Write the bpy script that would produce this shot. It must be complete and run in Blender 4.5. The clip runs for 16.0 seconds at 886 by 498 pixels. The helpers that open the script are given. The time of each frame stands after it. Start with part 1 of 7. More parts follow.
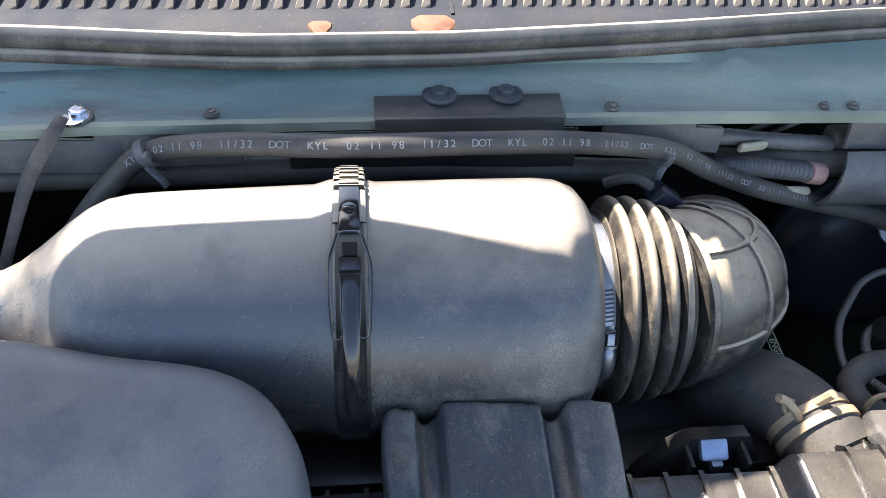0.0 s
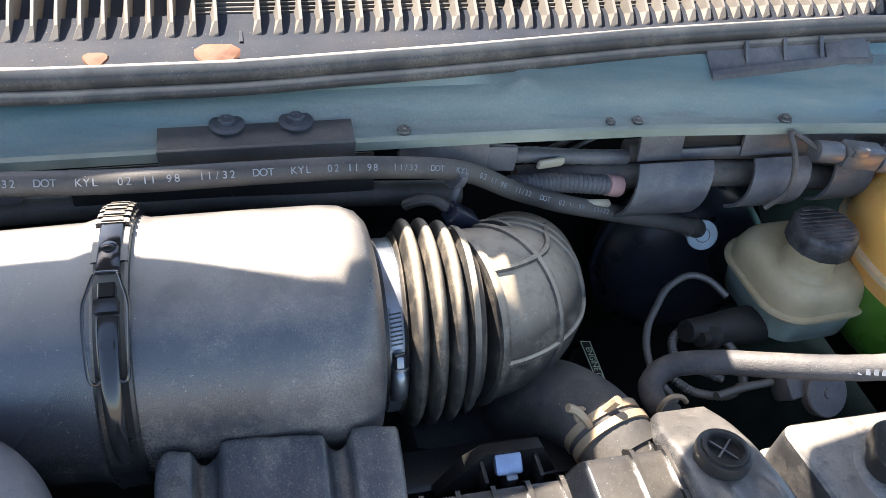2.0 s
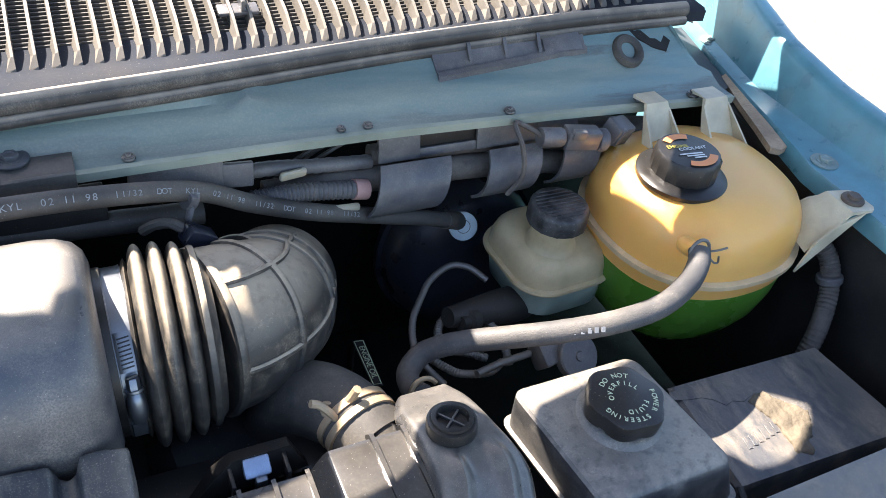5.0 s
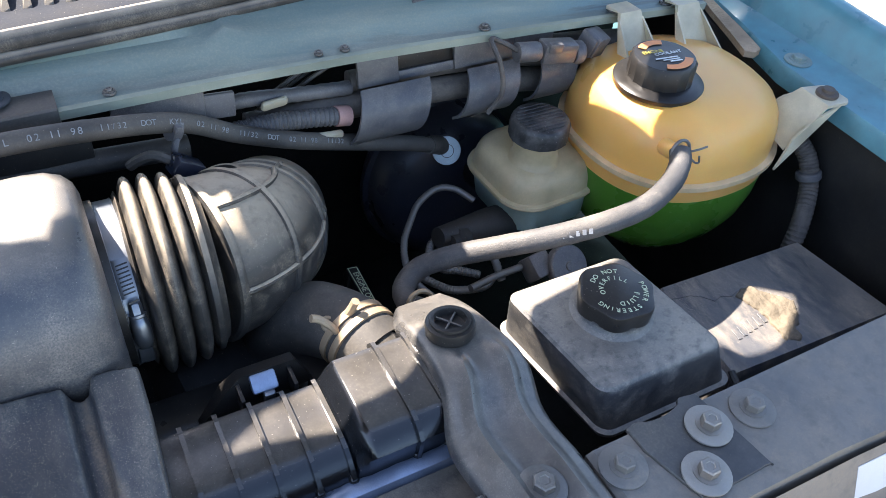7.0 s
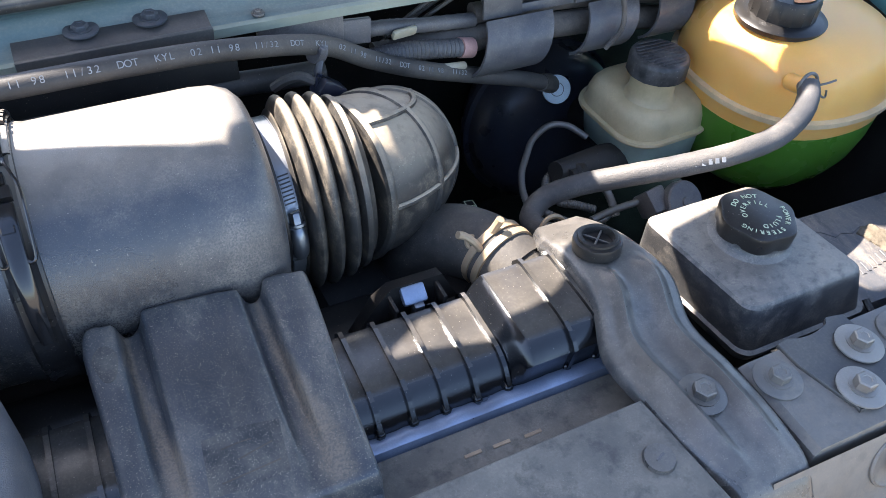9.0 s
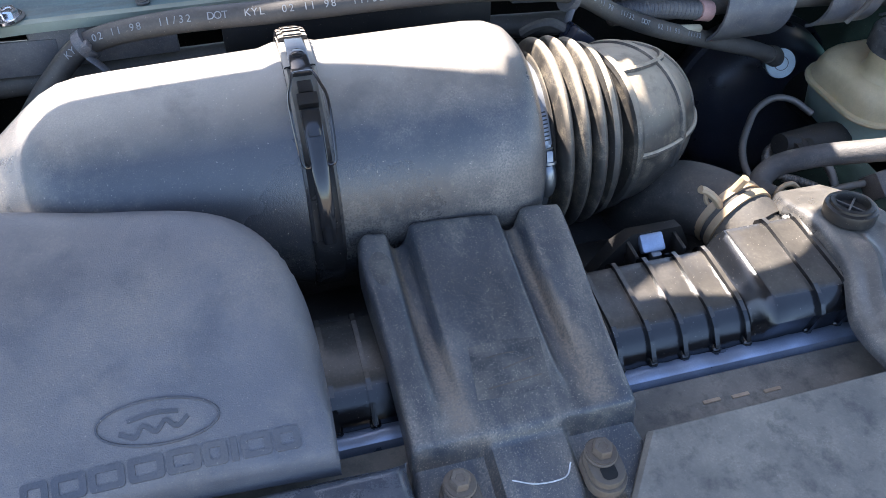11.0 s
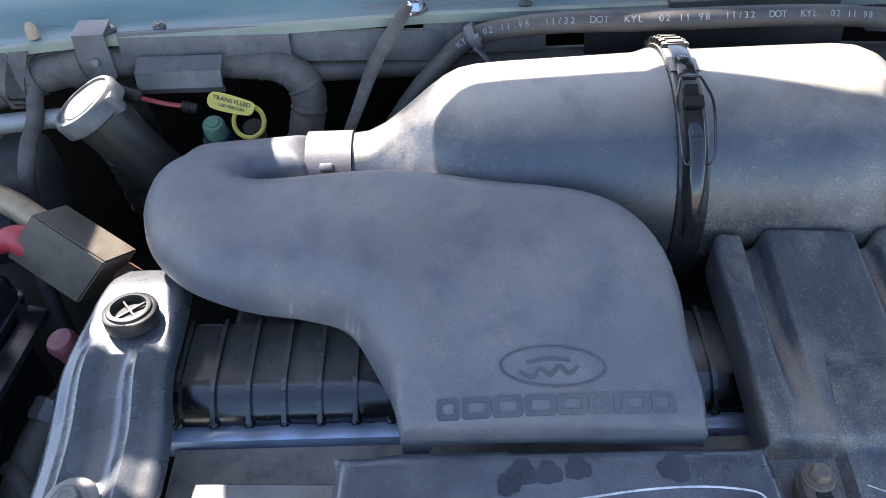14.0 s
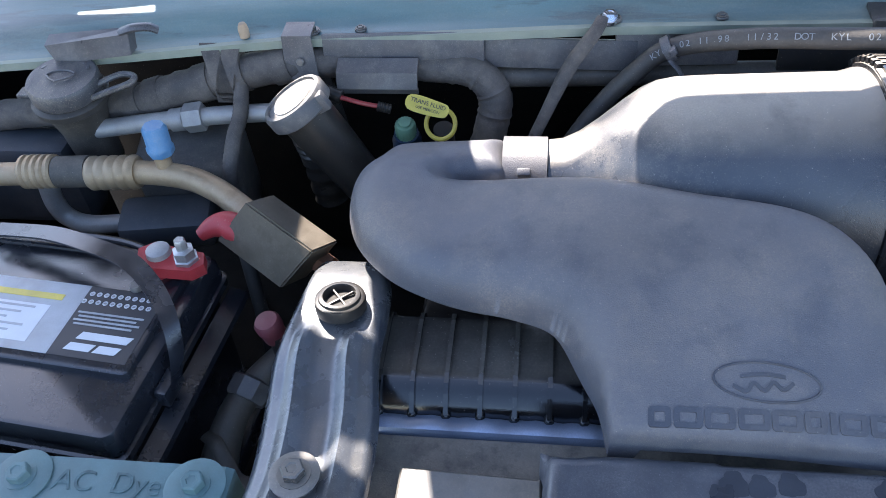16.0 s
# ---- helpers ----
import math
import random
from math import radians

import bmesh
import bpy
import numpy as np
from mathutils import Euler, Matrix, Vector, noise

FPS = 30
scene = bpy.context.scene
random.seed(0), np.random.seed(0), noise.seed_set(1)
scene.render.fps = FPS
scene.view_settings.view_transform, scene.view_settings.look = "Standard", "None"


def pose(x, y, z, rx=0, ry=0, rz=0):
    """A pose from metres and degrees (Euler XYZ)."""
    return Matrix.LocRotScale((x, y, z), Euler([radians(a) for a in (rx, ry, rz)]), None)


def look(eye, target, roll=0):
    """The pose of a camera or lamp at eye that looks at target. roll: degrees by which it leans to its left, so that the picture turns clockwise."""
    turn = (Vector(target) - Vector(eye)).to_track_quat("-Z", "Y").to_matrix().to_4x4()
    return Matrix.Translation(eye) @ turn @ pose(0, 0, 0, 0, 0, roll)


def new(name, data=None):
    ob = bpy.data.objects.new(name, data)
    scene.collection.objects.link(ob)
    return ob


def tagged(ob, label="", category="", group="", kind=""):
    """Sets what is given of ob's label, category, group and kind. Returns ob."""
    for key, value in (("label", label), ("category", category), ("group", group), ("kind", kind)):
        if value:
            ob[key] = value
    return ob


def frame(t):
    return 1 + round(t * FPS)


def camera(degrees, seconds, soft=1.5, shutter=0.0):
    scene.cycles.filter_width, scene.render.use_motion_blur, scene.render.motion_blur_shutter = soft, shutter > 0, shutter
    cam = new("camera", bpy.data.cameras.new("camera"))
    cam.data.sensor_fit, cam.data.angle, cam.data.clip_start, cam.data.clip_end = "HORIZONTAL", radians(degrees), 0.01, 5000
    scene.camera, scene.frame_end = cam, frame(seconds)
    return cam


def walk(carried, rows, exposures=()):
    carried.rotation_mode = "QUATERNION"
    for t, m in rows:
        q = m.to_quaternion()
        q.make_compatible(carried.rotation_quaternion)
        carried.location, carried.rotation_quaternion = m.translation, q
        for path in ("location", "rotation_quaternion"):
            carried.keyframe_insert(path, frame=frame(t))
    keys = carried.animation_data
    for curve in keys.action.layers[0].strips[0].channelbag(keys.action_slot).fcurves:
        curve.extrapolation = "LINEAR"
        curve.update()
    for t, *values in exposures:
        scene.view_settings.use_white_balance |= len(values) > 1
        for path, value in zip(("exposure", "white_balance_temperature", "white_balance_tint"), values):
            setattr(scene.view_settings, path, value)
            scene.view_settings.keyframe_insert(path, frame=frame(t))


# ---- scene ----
UNIT, LIFT = 0.72, 0.33


def P(p):
    """A point of the plan (one unit is 0.72 m, heights from 0.33 m above the ground) in metres."""
    return Vector((p[0] * UNIT, p[1] * UNIT, p[2] * UNIT + LIFT))


cam = camera(57.9, 16.0, 0.85)
PATH = [
    (0, (-0.049, 0.01, 1.561), (0.153, 1.412, 0.149), 4.4),
    (0.5, (-0.025, 0.005, 1.565), (0.265, 1.406, 0.168), 5.8),
    (1, (0.001, 0.006, 1.567), (0.333, 1.414, 0.186), 6.1),
    (1.5, (0.033, 0.007, 1.568), (0.43, 1.408, 0.196), 7.2),
    (2, (0.055, 0.001, 1.572), (0.501, 1.399, 0.213), 7.8),
    (2.5, (0.08, -0.008, 1.577), (0.549, 1.389, 0.225), 7.1),
    (3, (0.108, -0.023, 1.583), (0.633, 1.364, 0.241), 7.9),
    (3.5, (0.122, -0.038, 1.594), (0.71, 1.338, 0.268), 8.6),
    (4, (0.144, -0.043, 1.6), (0.793, 1.32, 0.288), 8.9),
    (4.5, (0.165, -0.053, 1.6), (0.884, 1.291, 0.305), 9.2),
    (4.7, (0.171, -0.063, 1.603), (0.921, 1.272, 0.315), 9.4),
    (6.8, (0.165, -0.114, 1.577), (0.933, 1.135, 0.217), 5.9),
    (7, (0.151, -0.116, 1.575), (0.92, 1.126, 0.208), 5.8),
    (7.5, (0.125, -0.118, 1.565), (0.881, 1.118, 0.186), 5.4),
    (8, (0.096, -0.121, 1.555), (0.833, 1.107, 0.159), 4.9),
    (8.2, (0.081, -0.119, 1.552), (0.811, 1.109, 0.152), 4.9),
    (10.3, (-0.061, -0.107, 1.512), (0.482, 1.169, 0.071), 4.3),
    (10.5, (-0.077, -0.107, 1.511), (0.435, 1.178, 0.066), 4.2),
    (11, (-0.108, -0.113, 1.514), (0.302, 1.2, 0.061), 2.6),
    (11.5, (-0.141, -0.12, 1.516), (0.193, 1.212, 0.063), 1.9),
    (12, (-0.172, -0.131, 1.518), (0.083, 1.221, 0.066), 1.0),
    (12.5, (-0.195, -0.146, 1.527), (-0.026, 1.227, 0.083), -0.3),
    (13, (-0.221, -0.153, 1.533), (-0.121, 1.232, 0.094), -1.2),
    (13.5, (-0.249, -0.158, 1.535), (-0.214, 1.241, 0.107), -1.8),
    (14, (-0.278, -0.157, 1.538), (-0.305, 1.251, 0.117), -2.5),
    (14.5, (-0.302, -0.157, 1.541), (-0.376, 1.255, 0.126), -2.9),
    (15, (-0.329, -0.162, 1.546), (-0.45, 1.251, 0.137), -3.4),
    (15.5, (-0.35, -0.17, 1.549), (-0.522, 1.242, 0.144), -4.2),
    (16, (-0.381, -0.177, 1.558), (-0.627, 1.226, 0.154), -5.3),
]
walk(cam, [(t, look(P(eye), P(target), roll)) for t, eye, target, roll in PATH], [(0, 2.28, 6700, 13), (4.7, 2.24, 6700, 13), (10.3, 2.46, 6450, 14), (16, 2.32, 6350, 14)])

# ---- light ----
world = bpy.data.worlds.new("world")
scene.world = world
world.use_nodes = True
wn = world.node_tree.nodes
sky = wn.new("ShaderNodeTexSky")
sky.sky_type, sky.sun_disc = "NISHITA", False
SUN = Vector((-0.447, 0.646, 1.0)).normalized()
sky.sun_elevation = math.asin(SUN.z)
sky.sun_rotation = math.atan2(SUN.x, SUN.y)
world.node_tree.links.new(sky.outputs[0], wn["Background"].inputs[0])
wn["Background"].inputs[1].default_value = 0.108
sun = new("sun", bpy.data.lights.new("sun", "SUN"))
sun.data.energy, sun.data.angle, sun.data.color = 5.0, radians(0.55), (1.0, 0.93, 0.84)
sun.matrix_world = look(SUN * 8, (0, 0, 0))


# ---- materials ----
def mat(name, color, rough=0.6, metal=0.0, vary=0.25, scale=30.0, bump=0.15, grain=900.0, dust=0.0, dust_color=(0.42, 0.36, 0.28), spec=0.5,
        dust_scale=9.0, up=0.0, trans=0.0, rvary=0.12, bump_dist=0.0006, sub=0.0, wear=None, wear_at=0.66, object_random=0.0, stretch=(1, 1, 1), specks=0.25, up_at=(0.35, 0.92), dust_min=0.1, smudge=0.0, smudge_scale=14.0, fleck=0.0):
    """A worn surface: colour varied at two scales, dust in patches (more on faces that look up, where it partly stands
    for sunlight), fine relief.
    """
    m = bpy.data.materials.new(name)
    m.use_nodes = True
    nt, lk = m.node_tree, m.node_tree.links
    b = nt.nodes["Principled BSDF"]
    tc = nt.nodes.new("ShaderNodeTexCoord")

    def noi(sc, detail=4.0, rough_=0.55):
        n = nt.nodes.new("ShaderNodeTexNoise")
        n.inputs["Scale"].default_value, n.inputs["Detail"].default_value, n.inputs["Roughness"].default_value = sc, detail, rough_
        if sc < 100 and stretch != (1, 1, 1):
            mp = nt.nodes.new("ShaderNodeMapping")
            mp.inputs["Scale"].default_value = stretch
            lk.new(tc.outputs["Object"], mp.inputs["Vector"])
            lk.new(mp.outputs[0], n.inputs["Vector"])
        else:
            lk.new(tc.outputs["Object"], n.inputs["Vector"])
        return n.outputs["Fac"]

    def ramp(fac, a, c, lo=0.0, hi=1.0):
        r = nt.nodes.new("ShaderNodeMapRange")
        r.inputs["From Min"].default_value, r.inputs["From Max"].default_value = a, c
        r.inputs["To Min"].default_value, r.inputs["To Max"].default_value = lo, hi
        lk.new(fac, r.inputs["Value"])
        return r.outputs[0]

    def mix(f, a, c):
        x = nt.nodes.new("ShaderNodeMix")
        x.data_type = "RGBA"
        for sock, v in ((x.inputs[0], f), (x.inputs[6], a), (x.inputs[7], c)):
            if hasattr(v, "is_linked"):
                lk.new(v, sock)
            else:
                sock.default_value = v if isinstance(v, float) else (*v, 1)
        return x.outputs[2]

    dark = tuple(max(0, c * (1 - vary)) for c in color)
    lite = tuple(min(1, c * (1 + vary)) for c in color)
    big, fine = noi(scale), noi(grain, 2.0)
    col = mix(ramp(big, 0.3, 0.7), dark, lite)
    col2 = mix(ramp(fine, 0.35, 0.65, 0.0, 0.3), col, dark)
    if wear:
        col2 = mix(ramp(noi(scale * 1.7, 6.0, 0.7), wear_at, wear_at + 0.05), col2, wear)
    rough_v = ramp(big, 0.25, 0.75, max(0.02, rough - rvary), min(1, rough + rvary))
    if dust > 0:
        patch = ramp(noi(dust_scale, 6.0, 0.62), 0.38, 0.68, 0.0, 1.0)
        speck = ramp(noi(520.0, 2.0), 0.45, 0.7, 0.7, 1.0)
        mul = nt.nodes.new("ShaderNodeMath")
        mul.operation = "MULTIPLY"
        lk.new(patch, mul.inputs[0]), lk.new(speck, mul.inputs[1])
        base = ramp(mul.outputs[0], 0.0, 1.0, dust * dust_min, dust)
        # Pale dust on tops also stands for sunlight; sides stay dark.
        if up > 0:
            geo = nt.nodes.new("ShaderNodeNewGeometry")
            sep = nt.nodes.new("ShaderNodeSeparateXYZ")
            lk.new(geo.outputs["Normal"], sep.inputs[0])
            lit_dust = ramp(sep.outputs["Z"], up_at[0], up_at[1], 1.0 - up, 1.0)
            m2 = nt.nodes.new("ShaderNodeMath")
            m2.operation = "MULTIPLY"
            lk.new(base, m2.inputs[0]), lk.new(lit_dust, m2.inputs[1])
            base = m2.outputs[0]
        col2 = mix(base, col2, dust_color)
        if specks:
            col2 = mix(ramp(noi(760.0, 1.0), 0.73, 0.78, 0.0, specks), col2, tuple(min(0.8, c * 1.5) for c in dust_color))
        ra = nt.nodes.new("ShaderNodeMath")
        ra.operation = "ADD"
        ra.use_clamp = True
        sc_ = ramp(base, 0.0, 1.0, 0.0, 0.4)
        lk.new(rough_v, ra.inputs[0]), lk.new(sc_, ra.inputs[1])
        rough_v = ra.outputs[0]
    if smudge:
        sm = ramp(noi(smudge_scale, 9.0, 0.68), 0.47, 0.66, 0.0, smudge)
        wiped = ramp(noi(smudge_scale * 1.7 + 1.3, 9.0, 0.66), 0.50, 0.68, 0.0, min(1.0, smudge * 1.3))
        gr = nt.nodes.new("ShaderNodeMath")
        gr.operation = "MULTIPLY"
        lk.new(sm, gr.inputs[0]), lk.new(ramp(noi(850.0, 3.0, 0.65), 0.38, 0.62, 0.25, 1.25), gr.inputs[1])
        sm = gr.outputs[0]
        col2 = mix(sm, col2, dust_color)
        col2 = mix(wiped, col2, tuple(c * 0.7 for c in color))
        rr = nt.nodes.new("ShaderNodeMath")
        rr.operation = "MULTIPLY_ADD"
        rr.use_clamp = True
        rr.inputs[1].default_value = 0.45
        lk.new(sm, rr.inputs[0]), lk.new(rough_v, rr.inputs[2])
        rough_v = rr.outputs[0]
    if fleck:
        col2 = mix(ramp(noi(1150.0, 2.0, 0.6), 0.60, 0.70, 0.0, fleck), col2, tuple(min(0.8, c * 1.35) for c in dust_color))
    if object_random:
        oi = nt.nodes.new("ShaderNodeObjectInfo")
        hs = nt.nodes.new("ShaderNodeHueSaturation")
        lk.new(ramp(oi.outputs["Random"], 0, 1, 1 - object_random, 1 + object_random), hs.inputs["Value"])
        lk.new(col2, hs.inputs["Color"])
        col2 = hs.outputs[0]
    lk.new(col2, b.inputs["Base Color"])
    lk.new(rough_v, b.inputs["Roughness"])
    b.inputs["Metallic"].default_value = metal
    b.inputs["Specular IOR Level"].default_value = spec
    if trans:
        b.inputs["Transmission Weight"].default_value = trans
    if sub:
        b.inputs["Subsurface Weight"].default_value = sub
        b.inputs["Subsurface Radius"].default_value = (0.03, 0.02, 0.012)
    if bump:
        bp = nt.nodes.new("ShaderNodeBump")
        bp.inputs["Strength"].default_value, bp.inputs["Distance"].default_value = bump, bump_dist
        lk.new(fine, bp.inputs["Height"])
        lk.new(bp.outputs[0], b.inputs["Normal"])
    return m


M_BRACE = mat("dark_dusty_steel", (0.046, 0.057, 0.072), 0.5, 0.2, dust=0.45, dust_color=(0.25, 0.23, 0.21), bump=0.15, dust_scale=10)
M_PSRES = mat("dusty_black_moulding", (0.030, 0.035, 0.044), 0.36, fleck=0.15, dust=0.8, dust_color=(0.40, 0.35, 0.28), up=0.8, bump=0.35, grain=900, dust_scale=10, dust_min=0.4, up_at=(0.5, 0.97), specks=0.35, spec=0.8, smudge=0.45, smudge_scale=60.0)
M_RUSTBOLT = mat("rust_brown_bolt", (0.10, 0.075, 0.06), 0.6, 0.4, dust=0.3, bump=0.3)
M_CLAMP = mat("brushed_clamp_steel", (0.26, 0.28, 0.31), 0.36, 0.9, vary=0.1, dust=0.2, bump=0.08)
M_HOSEPRINT = mat("faded_white_print", (0.27, 0.28, 0.29), 0.7, vary=0.35, scale=160)
M_COIL = mat("dull_spring_wire", (0.17, 0.165, 0.16), 0.45, 0.5, dust=0.3, bump=0.15)
M_BANDDUST = mat("dusty_band_steel", (0.02, 0.02, 0.022), 0.25, 0.2, dust=0.7, up=0.985, dust_color=(0.5, 0.44, 0.36), dust_scale=20, dust_min=0.7, up_at=(0.6, 0.97))
M_SCOOP = mat("satin_dark_plastic", (0.040, 0.049, 0.066), 0.3, fleck=0.12, dust=0.35, dust_color=(0.31, 0.30, 0.30), bump=0.15, grain=500, dust_scale=5, scale=12, spec=0.8, smudge=0.25, smudge_scale=16.0)
M_CHALK = mat("chalk_white_scratch", (0.62, 0.62, 0.60), 0.8, vary=0.4, scale=90, bump=0.3)
M_BRACKETL = mat("worn_blue_black_steel", (0.066, 0.078, 0.098), 0.22, 0.3, dust=0.34, dust_color=(0.42, 0.38, 0.31), up=0.8, up_at=(0.7, 0.99), dust_min=0.2, dust_scale=7, bump=0.1, spec=1.0, specks=0.1, fleck=0.2, smudge=0.14, smudge_scale=40.0)
M_FAINT = mat("faded_marker", (0.075, 0.135, 0.14), 0.6, vary=0.4, scale=120)
M_PLATE = mat("dusty_blue_black_steel", (0.03, 0.035, 0.043), 0.32, 0.2, dust=0.45, dust_color=(0.34, 0.30, 0.24), bump=0.12, dust_scale=8, specks=0.1)
M_DECK = mat("dust_caked_black_plastic", (0.05, 0.05, 0.05), 0.5, dust=0.75, dust_color=(0.34, 0.30, 0.24), dust_min=0.4, bump=0.4, grain=700, dust_scale=20, smudge=0.4, smudge_scale=45.0, specks=0.3)
M_BOOSTER = mat("navy_black_painted_steel", (0.020, 0.026, 0.044), 0.32, dust=0.12, bump=0.1)
# Top dust is brightened and confined to the sunlit zone, painting in sunlight too.
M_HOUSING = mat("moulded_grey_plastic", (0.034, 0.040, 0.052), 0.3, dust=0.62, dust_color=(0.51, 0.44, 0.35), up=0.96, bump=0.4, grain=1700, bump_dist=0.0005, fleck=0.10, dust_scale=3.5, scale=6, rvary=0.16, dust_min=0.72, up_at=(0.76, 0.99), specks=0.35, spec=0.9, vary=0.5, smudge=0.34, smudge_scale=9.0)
M_COVER = mat("grained_grey_plastic", (0.066, 0.077, 0.101), 0.42, dust=0.45, dust_color=(0.345, 0.285, 0.225), up=0.4, bump=0.4, grain=1300, bump_dist=0.0008, fleck=0.16, dust_scale=5, scale=8, dust_min=0.25, specks=0.3, spec=0.7, smudge=0.38, smudge_scale=14.0)
M_RELIEF = mat("recessed_lettering_plastic", (0.058, 0.064, 0.080), 0.5, dust=0.2, bump=0.3)
M_SHIELD = mat("dusty_black_plastic", (0.036, 0.045, 0.060), 0.36, fleck=0.5, dust=0.6, dust_color=(0.36, 0.30, 0.225), bump=0.4, grain=700, dust_scale=14, scale=20, dust_min=0.15, up=0.5, up_at=(0.6, 0.97), specks=0.6, spec=0.7, smudge=0.62, smudge_scale=34.0, stretch=(1.0, 0.4, 1.0))
M_PANEL = mat("dusty_ribbed_plastic", (0.032, 0.042, 0.056), 0.34, fleck=0.6, dust=0.4, dust_color=(0.34, 0.285, 0.215), bump=0.45, grain=700, dust_scale=16, scale=20, dust_min=0.12, up=0.5, up_at=(0.6, 0.97), specks=0.7, spec=0.75, smudge=0.55, smudge_scale=38.0, stretch=(1.0, 0.4, 1.0))


def settled_dust(m, grooves, y_wide, y_thin, color):
    """Tan dirt washed down pressed grooves: a thin line at the back that fans out towards the front. Grooves are (x, drift, thin, wide) in plan units."""
    nt, lk = m.node_tree, m.node_tree.links
    b = nt.nodes["Principled BSDF"]

    def calc(op, *args):
        n = nt.nodes.new("ShaderNodeMath")
        n.operation = op
        for sock, v in zip(n.inputs, args):
            if isinstance(v, (int, float)):
                sock.default_value = v
            else:
                lk.new(v, sock)
        return n.outputs[0]

    def ease(v, a, c, lo, hi):
        n = nt.nodes.new("ShaderNodeMapRange")
        n.interpolation_type = "SMOOTHSTEP"
        for sock, q in zip(("From Min", "From Max", "To Min", "To Max"), (a, c, lo, hi)):
            n.inputs[sock].default_value = q
        lk.new(v, n.inputs["Value"])
        return n.outputs[0]
    geo = nt.nodes.new("ShaderNodeNewGeometry")
    sep = nt.nodes.new("ShaderNodeSeparateXYZ")
    lk.new(geo.outputs["Position"], sep.inputs[0])
    ragged = nt.nodes.new("ShaderNodeTexNoise")
    ragged.inputs["Scale"].default_value, ragged.inputs["Detail"].default_value = 55.0, 6.0
    lk.new(geo.outputs["Position"], ragged.inputs["Vector"])
    speck = nt.nodes.new("ShaderNodeTexNoise")
    speck.inputs["Scale"].default_value, speck.inputs["Detail"].default_value = 620.0, 2.0
    lk.new(geo.outputs["Position"], speck.inputs["Vector"])
    x = calc("DIVIDE", sep.outputs["X"], UNIT)
    y = calc("DIVIDE", sep.outputs["Y"], UNIT)
    fan = ease(y, y_wide, y_thin, 1.0, 0.0)
    front = ease(y, y_wide - 0.016, y_wide, 0.0, 1.0)
    total = None
    for x0, drift, thin, wide in grooves:
        centre = calc("MULTIPLY_ADD", fan, drift, x0)
        width = calc("MULTIPLY_ADD", fan, wide - thin, thin)
        away = calc("DIVIDE", calc("ABSOLUTE", calc("SUBTRACT", x, centre)), width)
        away = calc("ADD", away, calc("MULTIPLY", calc("SUBTRACT", ragged.outputs["Fac"], 0.5), 1.6))
        one = calc("MULTIPLY", ease(away, 0.2, 1.3, 0.8, 0.0), front)
        one = calc("MULTIPLY", one, ease(speck.outputs["Fac"], 0.38, 0.6, 0.45, 1.0))
        total = one if total is None else calc("MAXIMUM", total, one)
    mixer = nt.nodes.new("ShaderNodeMix")
    mixer.data_type = "RGBA"
    old = b.inputs["Base Color"].links[0].from_socket
    lk.new(total, mixer.inputs[0]), lk.new(old, mixer.inputs[6])
    mixer.inputs[7].default_value = (*color, 1)
    lk.new(mixer.outputs[2], b.inputs["Base Color"])


settled_dust(M_PANEL, ((-0.004, 0.013, 0.004, 0.013), (0.108, 0.013, 0.004, 0.014)), 0.190, 0.345, (0.24, 0.185, 0.13))
M_WASHERT = mat("tan_dusted_steel", (0.075, 0.066, 0.058), 0.6, 0.2, dust=0.5, dust_color=(0.27, 0.21, 0.15), bump=0.3, dust_scale=25)
M_STAIN = mat("damp_dark_stain", (0.048, 0.054, 0.066), 0.32, vary=0.2, bump=0.05)
M_STAINDRY = mat("wiped_dark_plastic", (0.024, 0.029, 0.036), 0.42, fleck=0.5, dust=0.4, dust_scale=40, bump=0.4, grain=700, specks=0.4)
M_BLACK = mat("black_plastic", (0.007, 0.007, 0.008), 0.35, dust=0.08, bump=0.1)
M_CAPDUST = mat("dust_flecked_black_plastic", (0.014, 0.015, 0.017), 0.4, dust=0.3, dust_color=(0.36, 0.34, 0.31), bump=0.4, grain=600, dust_scale=60, dust_min=0.1, specks=0.6)
M_TANK = mat("black_radiator_plastic", (0.005, 0.006, 0.008), 0.15, dust=0.27, up=0.99, dust_color=(0.52, 0.46, 0.38), dust_scale=12, spec=0.75, bump=0.12, rvary=0.06, dust_min=0.35, up_at=(0.93, 0.999), specks=0.2)
M_RUBBER = mat("black_rubber", (0.02, 0.02, 0.021), 0.6, dust=0.25, bump=0.25, smudge=0.12, smudge_scale=40.0)
# Real dust, made paler on the crests to carry their sunlight.
M_BELLOWS = mat("dusty_rubber_bellows", (0.024, 0.024, 0.025), 0.42, dust=0.72, dust_color=(0.60, 0.49, 0.35), up=0.95, bump=0.3, dust_scale=16, dust_min=0.8, up_at=(0.45, 0.9), specks=0.25, smudge=0.25, smudge_scale=50.0)
M_HOSE = mat("dull_black_hose", (0.03, 0.03, 0.032), 0.55, dust=0.3, bump=0.25)
M_HOSEGREY = mat("weathered_grey_hose", (0.055, 0.056, 0.060), 0.6, dust=0.28, bump=0.5, grain=700, bump_dist=0.0007, smudge=0.2, smudge_scale=50.0)
M_TEAL = mat("teal_body_paint", (0.105, 0.21, 0.235), 0.36, vary=0.45, dust=0.95, dust_color=(0.31, 0.33, 0.27), up=0.2, bump=0.1, dust_scale=6, scale=8, wear=(0.06, 0.10, 0.125), wear_at=0.54, stretch=(0.25, 1.6, 1), dust_min=0.0, smudge=0.35, smudge_scale=12.0)
